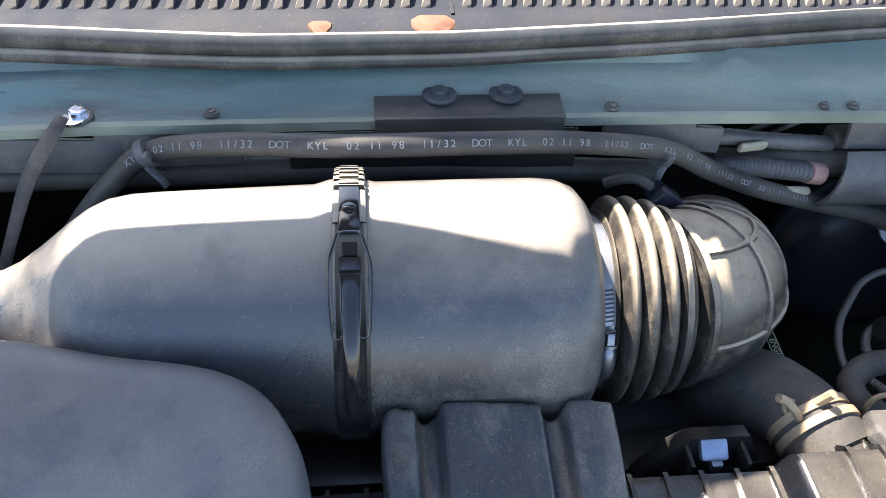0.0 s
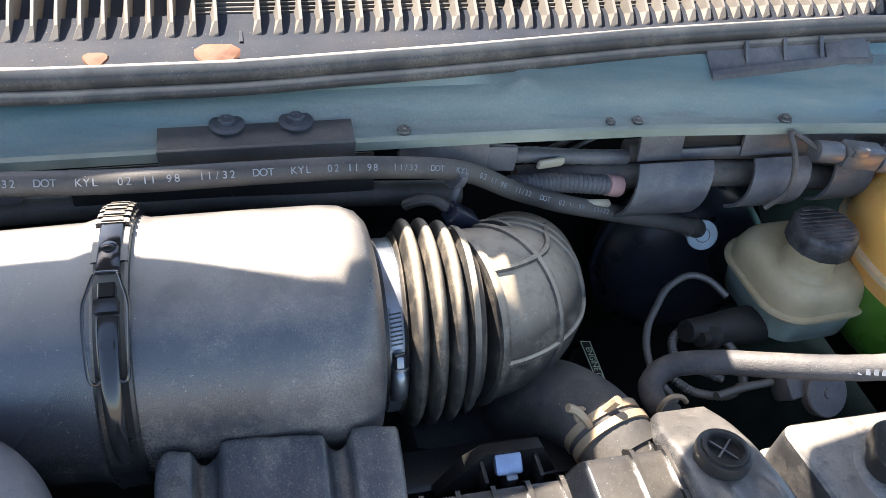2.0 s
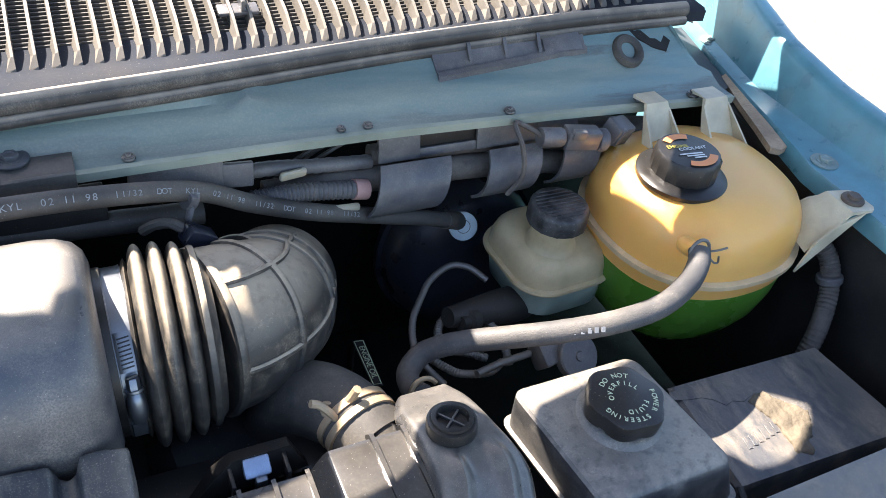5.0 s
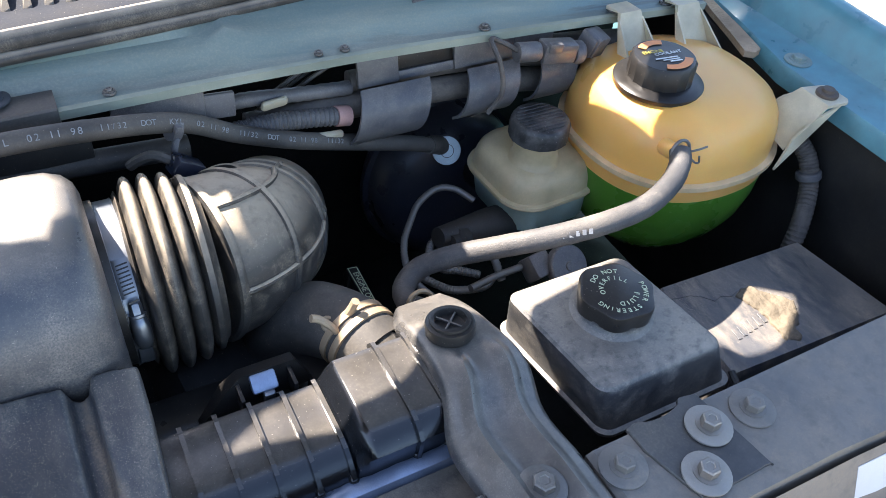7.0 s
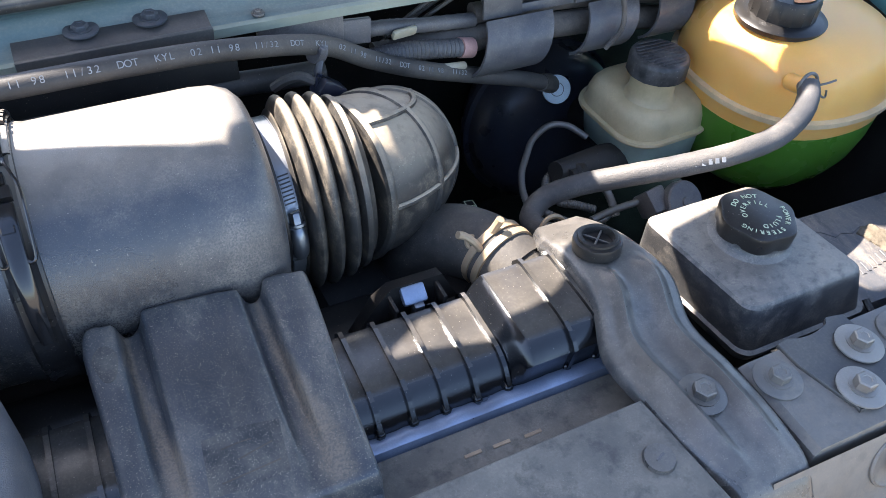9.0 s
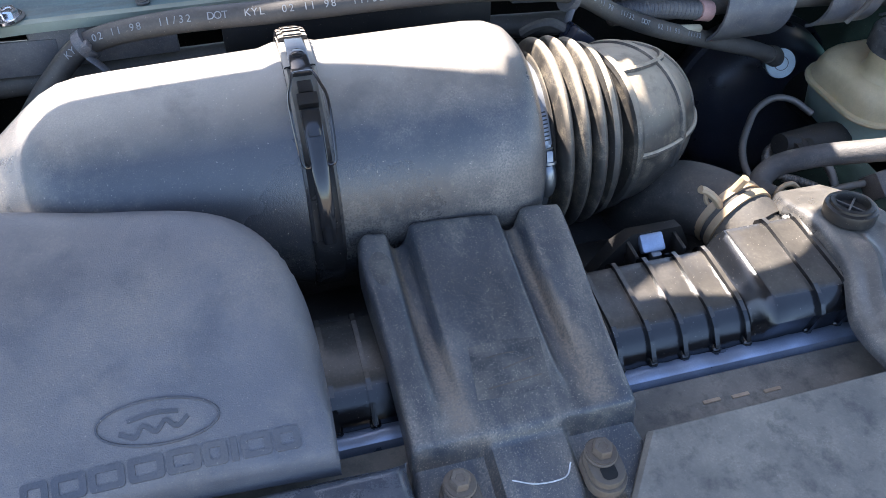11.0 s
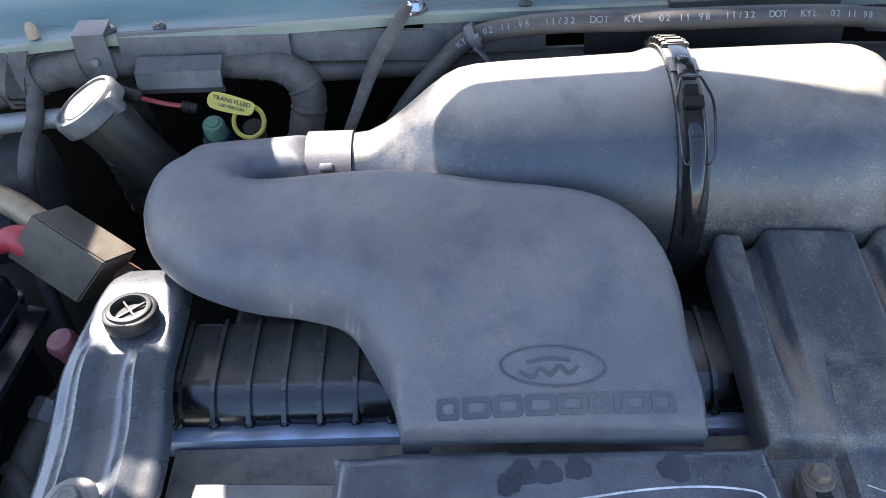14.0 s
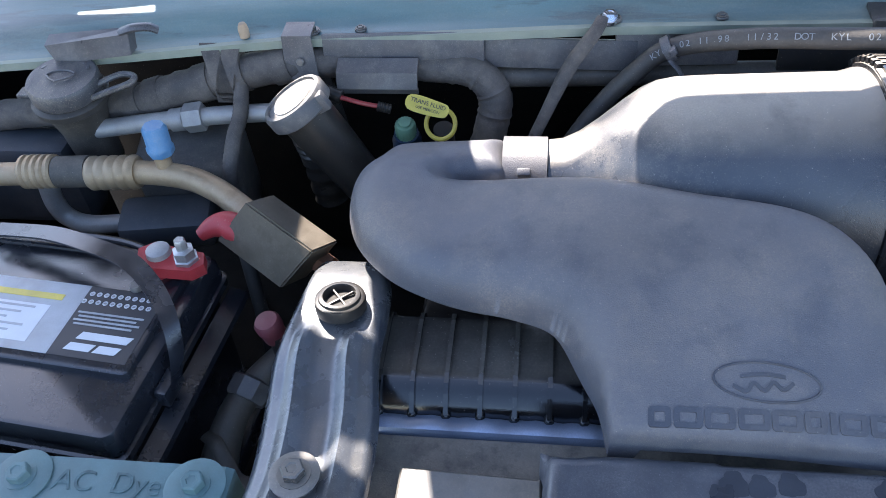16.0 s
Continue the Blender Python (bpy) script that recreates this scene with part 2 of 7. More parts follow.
# Chalky green, paled further to paint the light caught by the fold.
M_LIP = mat("chalky_green_lit_edge", (0.27, 0.31, 0.25), 0.5, vary=0.2, dust=0.6, dust_color=(0.36, 0.36, 0.28), bump=0.1, dust_scale=20, scale=20)
M_FENDER = mat("blue_green_body_paint", (0.07, 0.25, 0.31), 0.3, dust=0.15, bump=0.04, dust_scale=4)
M_SUPPORT = mat("dusty_painted_steel", (0.135, 0.135, 0.13), 0.42, dust=0.85, dust_color=(0.32, 0.265, 0.20), bump=0.12, dust_scale=6, smudge=0.35, smudge_scale=45.0, specks=0.25)
M_SUPPORTL = mat("teal_painted_steel", (0.10, 0.185, 0.19), 0.5, dust=0.45, dust_color=(0.25, 0.28, 0.26), bump=0.1, dust_scale=6, smudge=0.2, smudge_scale=18.0)
M_STEEL = mat("galvanised_steel", (0.42, 0.43, 0.44), 0.38, 0.9, dust=0.25, bump=0.1)
M_BRACKET = mat("dusty_black_steel", (0.045, 0.047, 0.052), 0.26, 0.2, dust=0.55, dust_color=(0.36, 0.315, 0.25), up=0.8, bump=0.1, fleck=0.2, dust_scale=7, wear=(0.10, 0.095, 0.09), wear_at=0.66, dust_min=0.45, up_at=(0.6, 0.99), spec=0.9, specks=0.3, smudge=0.28, smudge_scale=60.0)
M_BOLT = mat("grey_bolt_steel", (0.30, 0.29, 0.28), 0.45, 0.8, dust=0.45, bump=0.2)
M_CHROME = mat("bright_steel", (0.75, 0.77, 0.8), 0.16, 1.0, vary=0.06, bump=0.03)
M_BAND = mat("black_gloss_steel", (0.02, 0.02, 0.022), 0.12, 0.3, vary=0.1, bump=0.03, rvary=0.05, spec=0.9)
# The blue of the reflected sky is mixed into this base colour.
M_SKYALU = mat("sky_tinted_aluminium", (0.30, 0.37, 0.50), 0.34, 0.6, dust=0.15, bump=0.1)
# Dust along the top is paled to paint the sunlit highlight.
M_STRIP = mat("weatherstrip_rubber", (0.035, 0.033, 0.032), 0.45, dust=0.85, dust_color=(0.50, 0.43, 0.34), bump=0.2, dust_scale=20, dust_min=0.6, up=0.95, up_at=(0.55, 0.95), smudge=0.25, smudge_scale=20.0)
# Ribs get a paler copy of the grille plastic: painted sunlight.
M_SUNSLAT = mat("sunlit_slat_plastic", (0.15, 0.135, 0.115), 0.6, dust=0.7, dust_color=(0.30, 0.26, 0.21), up=0.3, bump=0.3)
M_BAR = mat("dusty_grille_bar_plastic", (0.05, 0.05, 0.05), 0.6, dust=0.4, dust_color=(0.30, 0.26, 0.21), bump=0.2)
M_GRILLE = mat("dark_grille_plastic", (0.016, 0.022, 0.034), 0.75, dust=0.08, bump=0.2, spec=0.15)
M_SHELL = mat("grey_harness_plastic", (0.068, 0.071, 0.083), 0.34, fleck=0.2, dust=0.32, dust_color=(0.36, 0.32, 0.27), bump=0.15, smudge=0.25, smudge_scale=40.0)
M_LOOM = mat("taped_harness", (0.068, 0.060, 0.056), 0.62, dust=0.6, dust_color=(0.24, 0.205, 0.17), fleck=0.25, bump=0.6, grain=260, bump_dist=0.001, dust_scale=30, smudge=0.35, smudge_scale=45.0)
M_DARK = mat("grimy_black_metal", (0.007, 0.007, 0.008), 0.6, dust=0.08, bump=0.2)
# Deep shade of the bay is put into this near-black colour.
M_BAYSHADE = mat("near_black_bay_shade", (0.004, 0.004, 0.0045), 0.8, dust=0.03, bump=0.2)
M_CREAM = mat("yellowed_reservoir_plastic", (0.62, 0.49, 0.28), 0.4, dust=0.3, dust_color=(0.40, 0.36, 0.26), bump=0.1, sub=0.25, smudge=0.3, smudge_scale=30.0)
M_CREAMLOW = mat("fluid_stained_reservoir_plastic", (0.36, 0.46, 0.40), 0.4, dust=0.3, dust_color=(0.26, 0.27, 0.22), bump=0.1, sub=0.2)
M_AMBER = mat("amber_translucent_plastic", (0.90, 0.47, 0.12), 0.30, vary=0.14, scale=6, dust=0.16, dust_color=(0.80, 0.62, 0.34), bump=0.04, sub=0.6, smudge=0.12, smudge_scale=10.0)
M_GREEN = mat("green_coolant_behind_plastic", (0.085, 0.25, 0.025), 0.28, vary=0.2, scale=9, dust=0.06, bump=0.04, sub=0.3)
M_SEAM = mat("pale_amber_seam", (0.72, 0.52, 0.30), 0.35, bump=0.05, sub=0.3)
M_IVORY = mat("ivory_plastic_tab", (0.60, 0.53, 0.38), 0.45, dust=0.2, bump=0.08, sub=0.2)
M_WHITEBTN = mat("pale_blue_plastic", (0.55, 0.66, 0.68), 0.4, bump=0.05)
M_YELLOW = mat("yellow_plastic", (0.60, 0.48, 0.08), 0.4, bump=0.05)
M_GREENCAP = mat("green_plastic_cap", (0.10, 0.23, 0.15), 0.4, dust=0.15, bump=0.08)
M_BLUECAP = mat("blue_plastic_cap", (0.08, 0.25, 0.46), 0.35, bump=0.05, dust=0.3, smudge=0.25, smudge_scale=60.0)
M_RED = mat("red_plastic", (0.38, 0.02, 0.03), 0.4, dust=0.12, bump=0.08)
M_MAROON = mat("maroon_cap", (0.16, 0.03, 0.045), 0.4, dust=0.25, bump=0.08)
M_BRASS = mat("plated_pipe", (0.40, 0.28, 0.16), 0.42, 0.4, dust=0.45, bump=0.15, smudge=0.45, smudge_scale=40.0, dust_color=(0.50, 0.42, 0.31))
M_ALPIPE = mat("aluminium_pipe", (0.38, 0.38, 0.38), 0.5, 0.5, dust=0.3, bump=0.1, smudge=0.3, smudge_scale=40.0)
M_RUST = mat("rusty_metal", (0.17, 0.075, 0.04), 0.8, vary=0.4, bump=0.5, grain=300)
M_TAN = mat("sandy_seam_sealer", (0.42, 0.31, 0.21), 0.85, vary=0.3, bump=0.8, grain=240, bump_dist=0.002)
M_TAPE = mat("torn_foam_tape", (0.15, 0.122, 0.085), 0.85, vary=0.3, bump=0.8, grain=200, bump_dist=0.002)
M_BATT = mat("black_battery_plastic", (0.012, 0.014, 0.020), 0.22, dust=0.1, dust_color=(0.2, 0.2, 0.2), bump=0.12, spec=0.8, smudge=0.0)
M_LABELGREY = mat("grey_printed_label", (0.36, 0.38, 0.40), 0.4, bump=0.03)
M_WHITE = mat("white_print", (0.62, 0.64, 0.66), 0.5, vary=0.1, bump=0.0)
M_LIME = mat("pale_green_print", (0.60, 0.66, 0.46), 0.5, vary=0.1, bump=0.0)
M_PRINTDARK = mat("dark_print", (0.03, 0.03, 0.035), 0.5, vary=0.1, bump=0.0)
M_ORANGE = mat("orange_print", (0.75, 0.28, 0.10), 0.5, vary=0.1, bump=0.0)
M_SAND = mat("pale_dry_gravel", (0.22, 0.19, 0.15), 0.9, vary=0.3, scale=3, bump=1.0, grain=60, bump_dist=0.01, dust=0.3)
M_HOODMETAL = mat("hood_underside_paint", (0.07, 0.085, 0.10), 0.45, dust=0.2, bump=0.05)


# ---- mesh helpers ----
TO_METRES = Matrix.Translation((0, 0, LIFT)) @ Matrix.Scale(UNIT, 4)


def link(name, bm, material, parent=None, label="", smooth=40):
    me = bpy.data.meshes.new(name)
    bmesh.ops.recalc_face_normals(bm, faces=bm.faces)
    bmesh.ops.transform(bm, matrix=TO_METRES, verts=bm.verts)
    bm.to_mesh(me)
    bm.free()
    if smooth:
        me.polygons.foreach_set("use_smooth", [True] * len(me.polygons))
        me.set_sharp_from_angle(angle=radians(smooth))
    me.materials.append(material)
    ob = new(name, me)
    if parent:
        ob.parent = parent
        ob.matrix_parent_inverse = parent.matrix_world.inverted()
    if label:
        tagged(ob, label)
    return ob


def part(name, bm, material, parent, label="", smooth=40):
    return link(name, bm, material, parent, label, smooth)


def thing(name, at, label, category, group="", kind=""):
    ob = new(name)
    ob.location = P(at)
    ob.empty_display_size = 0.02
    bpy.context.view_layer.update()
    return tagged(ob, label, category, group, kind)


def solo(name, bm, material, label, category, group="", kind="", smooth=40):
    return tagged(link(name, bm, material, None, "", smooth), label, category, group, kind)


def box(cx, cy, cz, sx, sy, sz, bev=0.002, rot=None, segs=2, bm=None, taper=1.0):
    b = bmesh.new()
    bmesh.ops.create_cube(b, size=1)
    for v in b.verts:
        k = taper if v.co.z > 0 else 1.0
        v.co = Vector((v.co.x * sx * k, v.co.y * sy * k, v.co.z * sz))
    if bev:
        bmesh.ops.bevel(b, geom=b.edges[:], offset=bev, segments=segs, affect="EDGES", profile=0.5, clamp_overlap=True)
    m = Matrix.Translation((cx, cy, cz)) @ (rot.to_4x4() if rot else Matrix())
    bmesh.ops.transform(b, matrix=m, verts=b.verts)
    return merge(bm, b)


def merge(bm, b):
    if bm is None:
        return b
    me = bpy.data.meshes.new("t")
    b.to_mesh(me)
    b.free()
    bm.from_mesh(me)
    bpy.data.meshes.remove(me)
    return bm


def eul(rx=0, ry=0, rz=0):
    return Euler([radians(a) for a in (rx, ry, rz)]).to_matrix()


def aim(d):
    """A turn that lays local z along d."""
    return Vector(d).normalized().to_track_quat("Z", "Y").to_matrix()


def lathe(profile, at=(0, 0, 0), rot=None, segs=40, bm=None, wobble=None, close=True):
    """Turns (radius, height) pairs about local z. wobble(angle, radius, height) may change the radius."""
    b = bmesh.new()
    rings = []
    for r, h in profile:
        ring = []
        for i in range(segs):
            a = 2 * math.pi * i / segs
            rr = wobble(a, r, h) if wobble else r
            ring.append(b.verts.new((rr * math.cos(a), rr * math.sin(a), h)))
        rings.append(ring)
    for r0, r1 in zip(rings, rings[1:]):
        for i in range(segs):
            j = (i + 1) % segs
            b.faces.new((r0[i], r0[j], r1[j], r1[i]))
    if close:
        for ring in (rings[0], rings[-1]):
            if len(set(tuple(v.co) for v in ring)) > 2:
                b.faces.new(ring)
    m = Matrix.Translation(at) @ (rot.to_4x4() if rot else Matrix())
    bmesh.ops.transform(b, matrix=m, verts=b.verts)
    return merge(bm, b)


def spline(pts, n=10):
    """Catmull-Rom through the points, n steps between two of them."""
    p = [np.array(q, float) for q in pts]
    p = [2 * p[0] - p[1]] + p + [2 * p[-1] - p[-2]]
    out = []
    for i in range(1, len(p) - 2):
        for k in range(n):
            u = k / n
            a, b_, c, d = p[i - 1], p[i], p[i + 1], p[i + 2]
            out.append(0.5 * (2 * b_ + (c - a) * u + (2 * a - 5 * b_ + 4 * c - d) * u * u + (3 * b_ - a - 3 * c + d) * u ** 3))
    out.append(p[-2])
    return out


def tube(pts, r, segs=16, n=8, bm=None, wave=None, flat=1.0, ends=True, smooth_path=True):
    """A hose through the points. r: radius, or a list for the points. wave(i): factor on the radius."""
    rs = r if isinstance(r, (list, tuple)) else [r] * len(pts)
    path = spline([(*q, k) for q, k in zip(pts, rs)], n) if smooth_path else [np.array((*q, k), float) for q, k in zip(pts, rs)]
    b = bmesh.new()
    rings, ref = [], None
    for i, q in enumerate(path):
        t = path[min(i + 1, len(path) - 1)][:3] - path[max(i - 1, 0)][:3]
        t = Vector(t).normalized()
        if ref is None:
            ref = Vector((0, 0, 1)) if abs(t.z) < 0.9 else Vector((1, 0, 0))
        ref = (ref - t * ref.dot(t)).normalized()
        s = t.cross(ref)
        k = q[3] * (wave(i) if wave else 1)
        rings.append([b.verts.new(Vector(q[:3]) + (s * math.cos(a) + ref * math.sin(a) * flat) * k) for a in (2 * math.pi * j / segs for j in range(segs))])
    for r0, r1 in zip(rings, rings[1:]):
        for i in range(segs):
            j = (i + 1) % segs
            b.faces.new((r0[i], r0[j], r1[j], r1[i]))
    if ends:
        b.faces.new(rings[0]), b.faces.new(rings[-1])
    return merge(bm, b)


def loft(sections, bm=None, closed=True, caps=True):
    b = bmesh.new()
    rings = [[b.verts.new(p) for p in s] for s in sections]
    n = len(rings[0])
    for r0, r1 in zip(rings, rings[1:]):
        for i in range(n if closed else n - 1):
            j = (i + 1) % n
            b.faces.new((r0[i], r0[j], r1[j], r1[i]))
    if caps and closed:
        b.faces.new(rings[0]), b.faces.new(rings[-1])
    return merge(bm, b)


def roundrect(w, d, r, n=6):
    out = []
    for cx, cy, a0 in ((w / 2 - r, d / 2 - r, 0), (-w / 2 + r, d / 2 - r, 90), (-w / 2 + r, -d / 2 + r, 180), (w / 2 - r, -d / 2 + r, 270)):
        for i in range(n + 1):
            a = radians(a0 + 90 * i / n)
            out.append((cx + r * math.cos(a), cy + r * math.sin(a)))
    return out


def slab(outline, z0, z1, bev=0.003, bm=None, top=None):
    """A plate over a plan outline; top(x, y) gives the height of its upper face."""
    b = bmesh.new()
    n = len(outline)
    cx, cy = sum(p[0] for p in outline) / n, sum(p[1] for p in outline) / n
    f = top or (lambda x, y: z1)
    lo = [b.verts.new((x, y, z0)) for x, y in outline]
    mid = [b.verts.new((x, y, f(x, y) - bev)) for x, y in outline]

    def inner(x, y):
        l = math.hypot(cx - x, cy - y) or 1
        return x + (cx - x) / l * bev, y + (cy - y) / l * bev
    hi = [b.verts.new((*inner(x, y), f(x, y))) for x, y in outline]
    for r0, r1 in ((lo, mid), (mid, hi)):
        for i in range(n):
            j = (i + 1) % n
            b.faces.new((r0[i], r0[j], r1[j], r1[i]))
    b.faces.new(hi), b.faces.new(lo)
    return merge(bm, b)


def puff(outline, ztop, r, depth, res=0.005, bm=None, shell=True):
    """A moulded skin over a plan outline: height ztop(x, y), its rim rounded down by radius r(x, y), then a skirt of the given depth."""
    P = np.array(outline, float)
    Q = np.roll(P, -1, 0)
    x0, y0 = P.min(0) - res
    x1, y1 = P.max(0) + res
    xs, ys = np.arange(x0, x1 + res, res), np.arange(y0, y1 + res, res)
    X, Y = np.meshgrid(xs, ys, indexing="ij")
    G = np.stack([X.ravel(), Y.ravel()], 1)
    best, near = np.full(len(G), 1e9), np.zeros_like(G)
    inside = np.zeros(len(G), bool)
    for a, c in zip(P, Q):
        e = c - a
        u = np.clip(((G - a) @ e) / max(e @ e, 1e-12), 0, 1)
        pt = a + u[:, None] * e
        d = np.hypot(*(G - pt).T)
        m = d < best
        best[m], near[m] = d[m], pt[m]
        cr = (a[1] > G[:, 1]) != (c[1] > G[:, 1])
        with np.errstate(divide="ignore", invalid="ignore"):
            xi = (c[0] - a[0]) * (G[:, 1] - a[1]) / (c[1] - a[1]) + a[0]
        inside ^= cr & (G[:, 0] < xi)
    snap = (~inside & (best < res * 0.75)) | (inside & (best < res * 0.3))
    use = inside | snap
    G[snap] = near[snap]
    best[snap] = 0
    b = bmesh.new()
    vs = {}
    ny = len(ys)

    def vert(k):
        if k not in vs:
            x, y = G[k]
            rr = r(x, y) if callable(r) else r
            d = min(best[k] / rr, 1.0)
            vs[k] = b.verts.new((x, y, ztop(x, y) - rr * (1 - math.sqrt(max(0, 1 - (1 - d) ** 2)))))
        return vs[k]
    for i in range(len(xs) - 1):
        for j in range(ny - 1):
            ks = [i * ny + j, (i + 1) * ny + j, (i + 1) * ny + j + 1, i * ny + j + 1]
            ks = [k for k in ks if use[k]]
            if len(ks) >= 3:
                f = [vert(k) for k in ks]
                if len(set(f)) >= 3 and any(inside[k] for k in ks):
                    b.faces.new(f)
    bmesh.ops.remove_doubles(b, verts=b.verts, dist=res * 0.12)
    bmesh.ops.dissolve_degenerate(b, dist=1e-6, edges=b.edges)
    if shell:
        rim = [e for e in b.edges if e.is_boundary]
        ext = bmesh.ops.extrude_edge_only(b, edges=rim)
        for v in ext["geom"]:
            if isinstance(v, bmesh.types.BMVert):
                v.co.z -= depth(v.co.x, v.co.y) if callable(depth) else depth
    return merge(bm, b)


def smoothstep(a, b, x):
    u = min(1.0, max(0.0, (x - a) / (b - a)))
    return u * u * (3 - 2 * u)


def writing(text, size, m, material, parent, name="lettering", spacing=1.0, label=""):
    """Flat letters in the built-in font, laid by the pose m (x along the line, z out of the face)."""
    cu = bpy.data.curves.new(name, "FONT")
    cu.body, cu.size, cu.align_x, cu.align_y, cu.space_character, cu.extrude = text, size, "CENTER", "CENTER", spacing, 0.0002
    tmp = bpy.data.objects.new(name, cu)
    scene.collection.objects.link(tmp)
    bpy.context.view_layer.update()
    me = bpy.data.meshes.new_from_object(tmp.evaluated_get(bpy.context.evaluated_depsgraph_get()))
    bpy.data.objects.remove(tmp)
    me.transform(TO_METRES @ m)
    me.materials.clear()
    me.materials.append(material)
    ob = new(name, me)
    ob.parent = parent
    ob.matrix_parent_inverse = parent.matrix_world.inverted()
    if label:
        tagged(ob, label)
    return ob


def face(at, right, up):
    """A pose with x along right and y along up."""
    x = Vector(right).normalized()
    z = x.cross(Vector(up)).normalized()
    y = z.cross(x)
    m = Matrix((x, y, z)).transposed().to_4x4()
    m.translation = at
    return m


def lerp(xs, vs, x):
    return float(np.interp(x, xs, vs))


def hexbolt(name, at, label, r=0.008, washer=0.018, up=(0, 0, 1), mat_b=None, mat_w=None, h=0.007, group="bolts", parent=None):
    rot = aim(up)
    w = lathe([(washer * 0.35, -0.0005), (washer, -0.0005), (washer, 0.0012), (washer * 0.93, 0.002), (washer * 0.35, 0.0022)], at, rot, 32)
    hx = lathe([(r * 1.35, 0.002), (r * 1.35, 0.0032)], at, rot, 24)
    hx = lathe([(r, 0.003), (r, h), (r * 0.86, h + 0.0012), (r * 0.5, h + 0.0012), (r * 0.42, h + 0.0004)], at, rot, 6, hx)
    if parent:
        part("washer", w, mat_w or M_BOLT, parent)
        return part("bolt_head", hx, mat_b or M_BOLT, parent)
    t = thing(name, at, label, "bolt", group)
    part("washer", w, mat_w or M_BOLT, t)
    part("head", hx, mat_b or M_BOLT, t)
    return t


# ---- the setting ----
LIPX = [-1.25, -0.9, -0.7, -0.3, 0.1, 0.3, 0.5, 0.75, 1.04, 1.2]
LIPY = [0.62, 0.632, 0.64, 0.652, 0.66, 0.665, 0.675, 0.686, 0.69, 0.69]
LIPZ = [1.045, 1.065, 1.08, 1.09, 1.09, 1.088, 1.08, 1.063, 1.045, 1.04]
STX = [-1.25, -0.7, -0.38, -0.17, 0.04, 0.28, 0.52, 0.8, 1.02, 1.1]
STY = [0.80, 0.765, 0.732, 0.712, 0.718, 0.745, 0.785, 0.812, 0.81, 0.80]
STZ = [1.10, 1.125, 1.135, 1.137, 1.137, 1.135, 1.129, 1.126, 1.130, 1.130]


def lip(x):
    return lerp(LIPX, LIPY, x), lerp(LIPX, LIPZ, x)


def strip(x):
    return lerp(STX, STY, x), lerp(STX, STZ, x)


def cowl():
    secs = []
    for i in range(81):
        x = -1.25 + 2.37 * i / 80
        ly, lz = lip(x)
        sy, sz = strip(x)
        dent = 0.017 * math.exp(-((x - 0.352) / 0.026) ** 4)
        bend = 0.5 * (ly + 0.066 + sy)
        top = [(ly, lz - 0.006), (ly - 0.001, lz + 0.001), (ly + 0.014, lz + 0.002), (ly + 0.028, lz + 0.004 + dent * 0.3), (ly + 0.039, lz + 0.013 + dent * 0.9), (ly + 0.047, lz + 0.0195 + dent), (min(ly + 0.064, bend), lz + 0.023 + dent * 0.7),
               (sy - 0.012, sz - 0.010), (sy + 0.03, sz - 0.004)]
        ends = (1.075, 1.075, 1.072, 1.068, 1.062, 1.058, 1.045, 1.0, 1.0)
        top = [(min(x, e), y, z) for e, (y, z) in zip(ends, top)]
        secs.append(top + [(q, y + 0.002, z - 0.005) for q, y, z in reversed(top)])
    solo("cowl_panel", loft(secs), M_TEAL, "faded teal painted steel cowl panel, chalky and dusty", "cowl panel", kind="structure")
    fl = []
    for x in np.linspace(-1.24, 1.07, 60):
        ly, lz = lip(x)
        fl.append([(x, ly - 0.0035, lz + 0.0022), (x, ly + 0.0030, lz + 0.0034), (x, ly + 0.0030, lz + 0.0010), (x, ly - 0.001, lz - 0.001), (x, ly - 0.001, lz - 0.008), (x, ly - 0.0035, lz - 0.008)])
    solo("cowl_flange", loft(fl), M_LIP, "chalky green folded edge of the cowl panel, paled for the light it catches", "flange", kind="structure")
    b = tube([(x, strip(x)[0], strip(x)[1] + 0.004) for x in np.linspace(-1.22, 1.035, 24)], 0.0115, 14, 4)
    tube([(x, strip(x)[0] - 0.012, strip(x)[1] - 0.009) for x in np.linspace(-1.22, 1.03, 24)], 0.007, 10, 4, b)
    solo("weatherstrip", b, M_STRIP, "long dusty black rubber weatherstrip, its sunlit top put into the colour", "weatherstrip", kind="structure")


def grille_front(x):
    """Where the grille's ribs begin."""
    return lerp([-1.2, -0.16, 0.12, 0.45, 0.70, 1.05], [0.80, 0.787, 0.797, 0.811, 0.838, 0.85], x)


def grille_z(x, y):
    """The height of the grille's panel: level behind the weatherstrip, then rising to the windscreen."""
    return strip(x)[1] + 0.001 + 0.24 * max(0, y - grille_front(x))


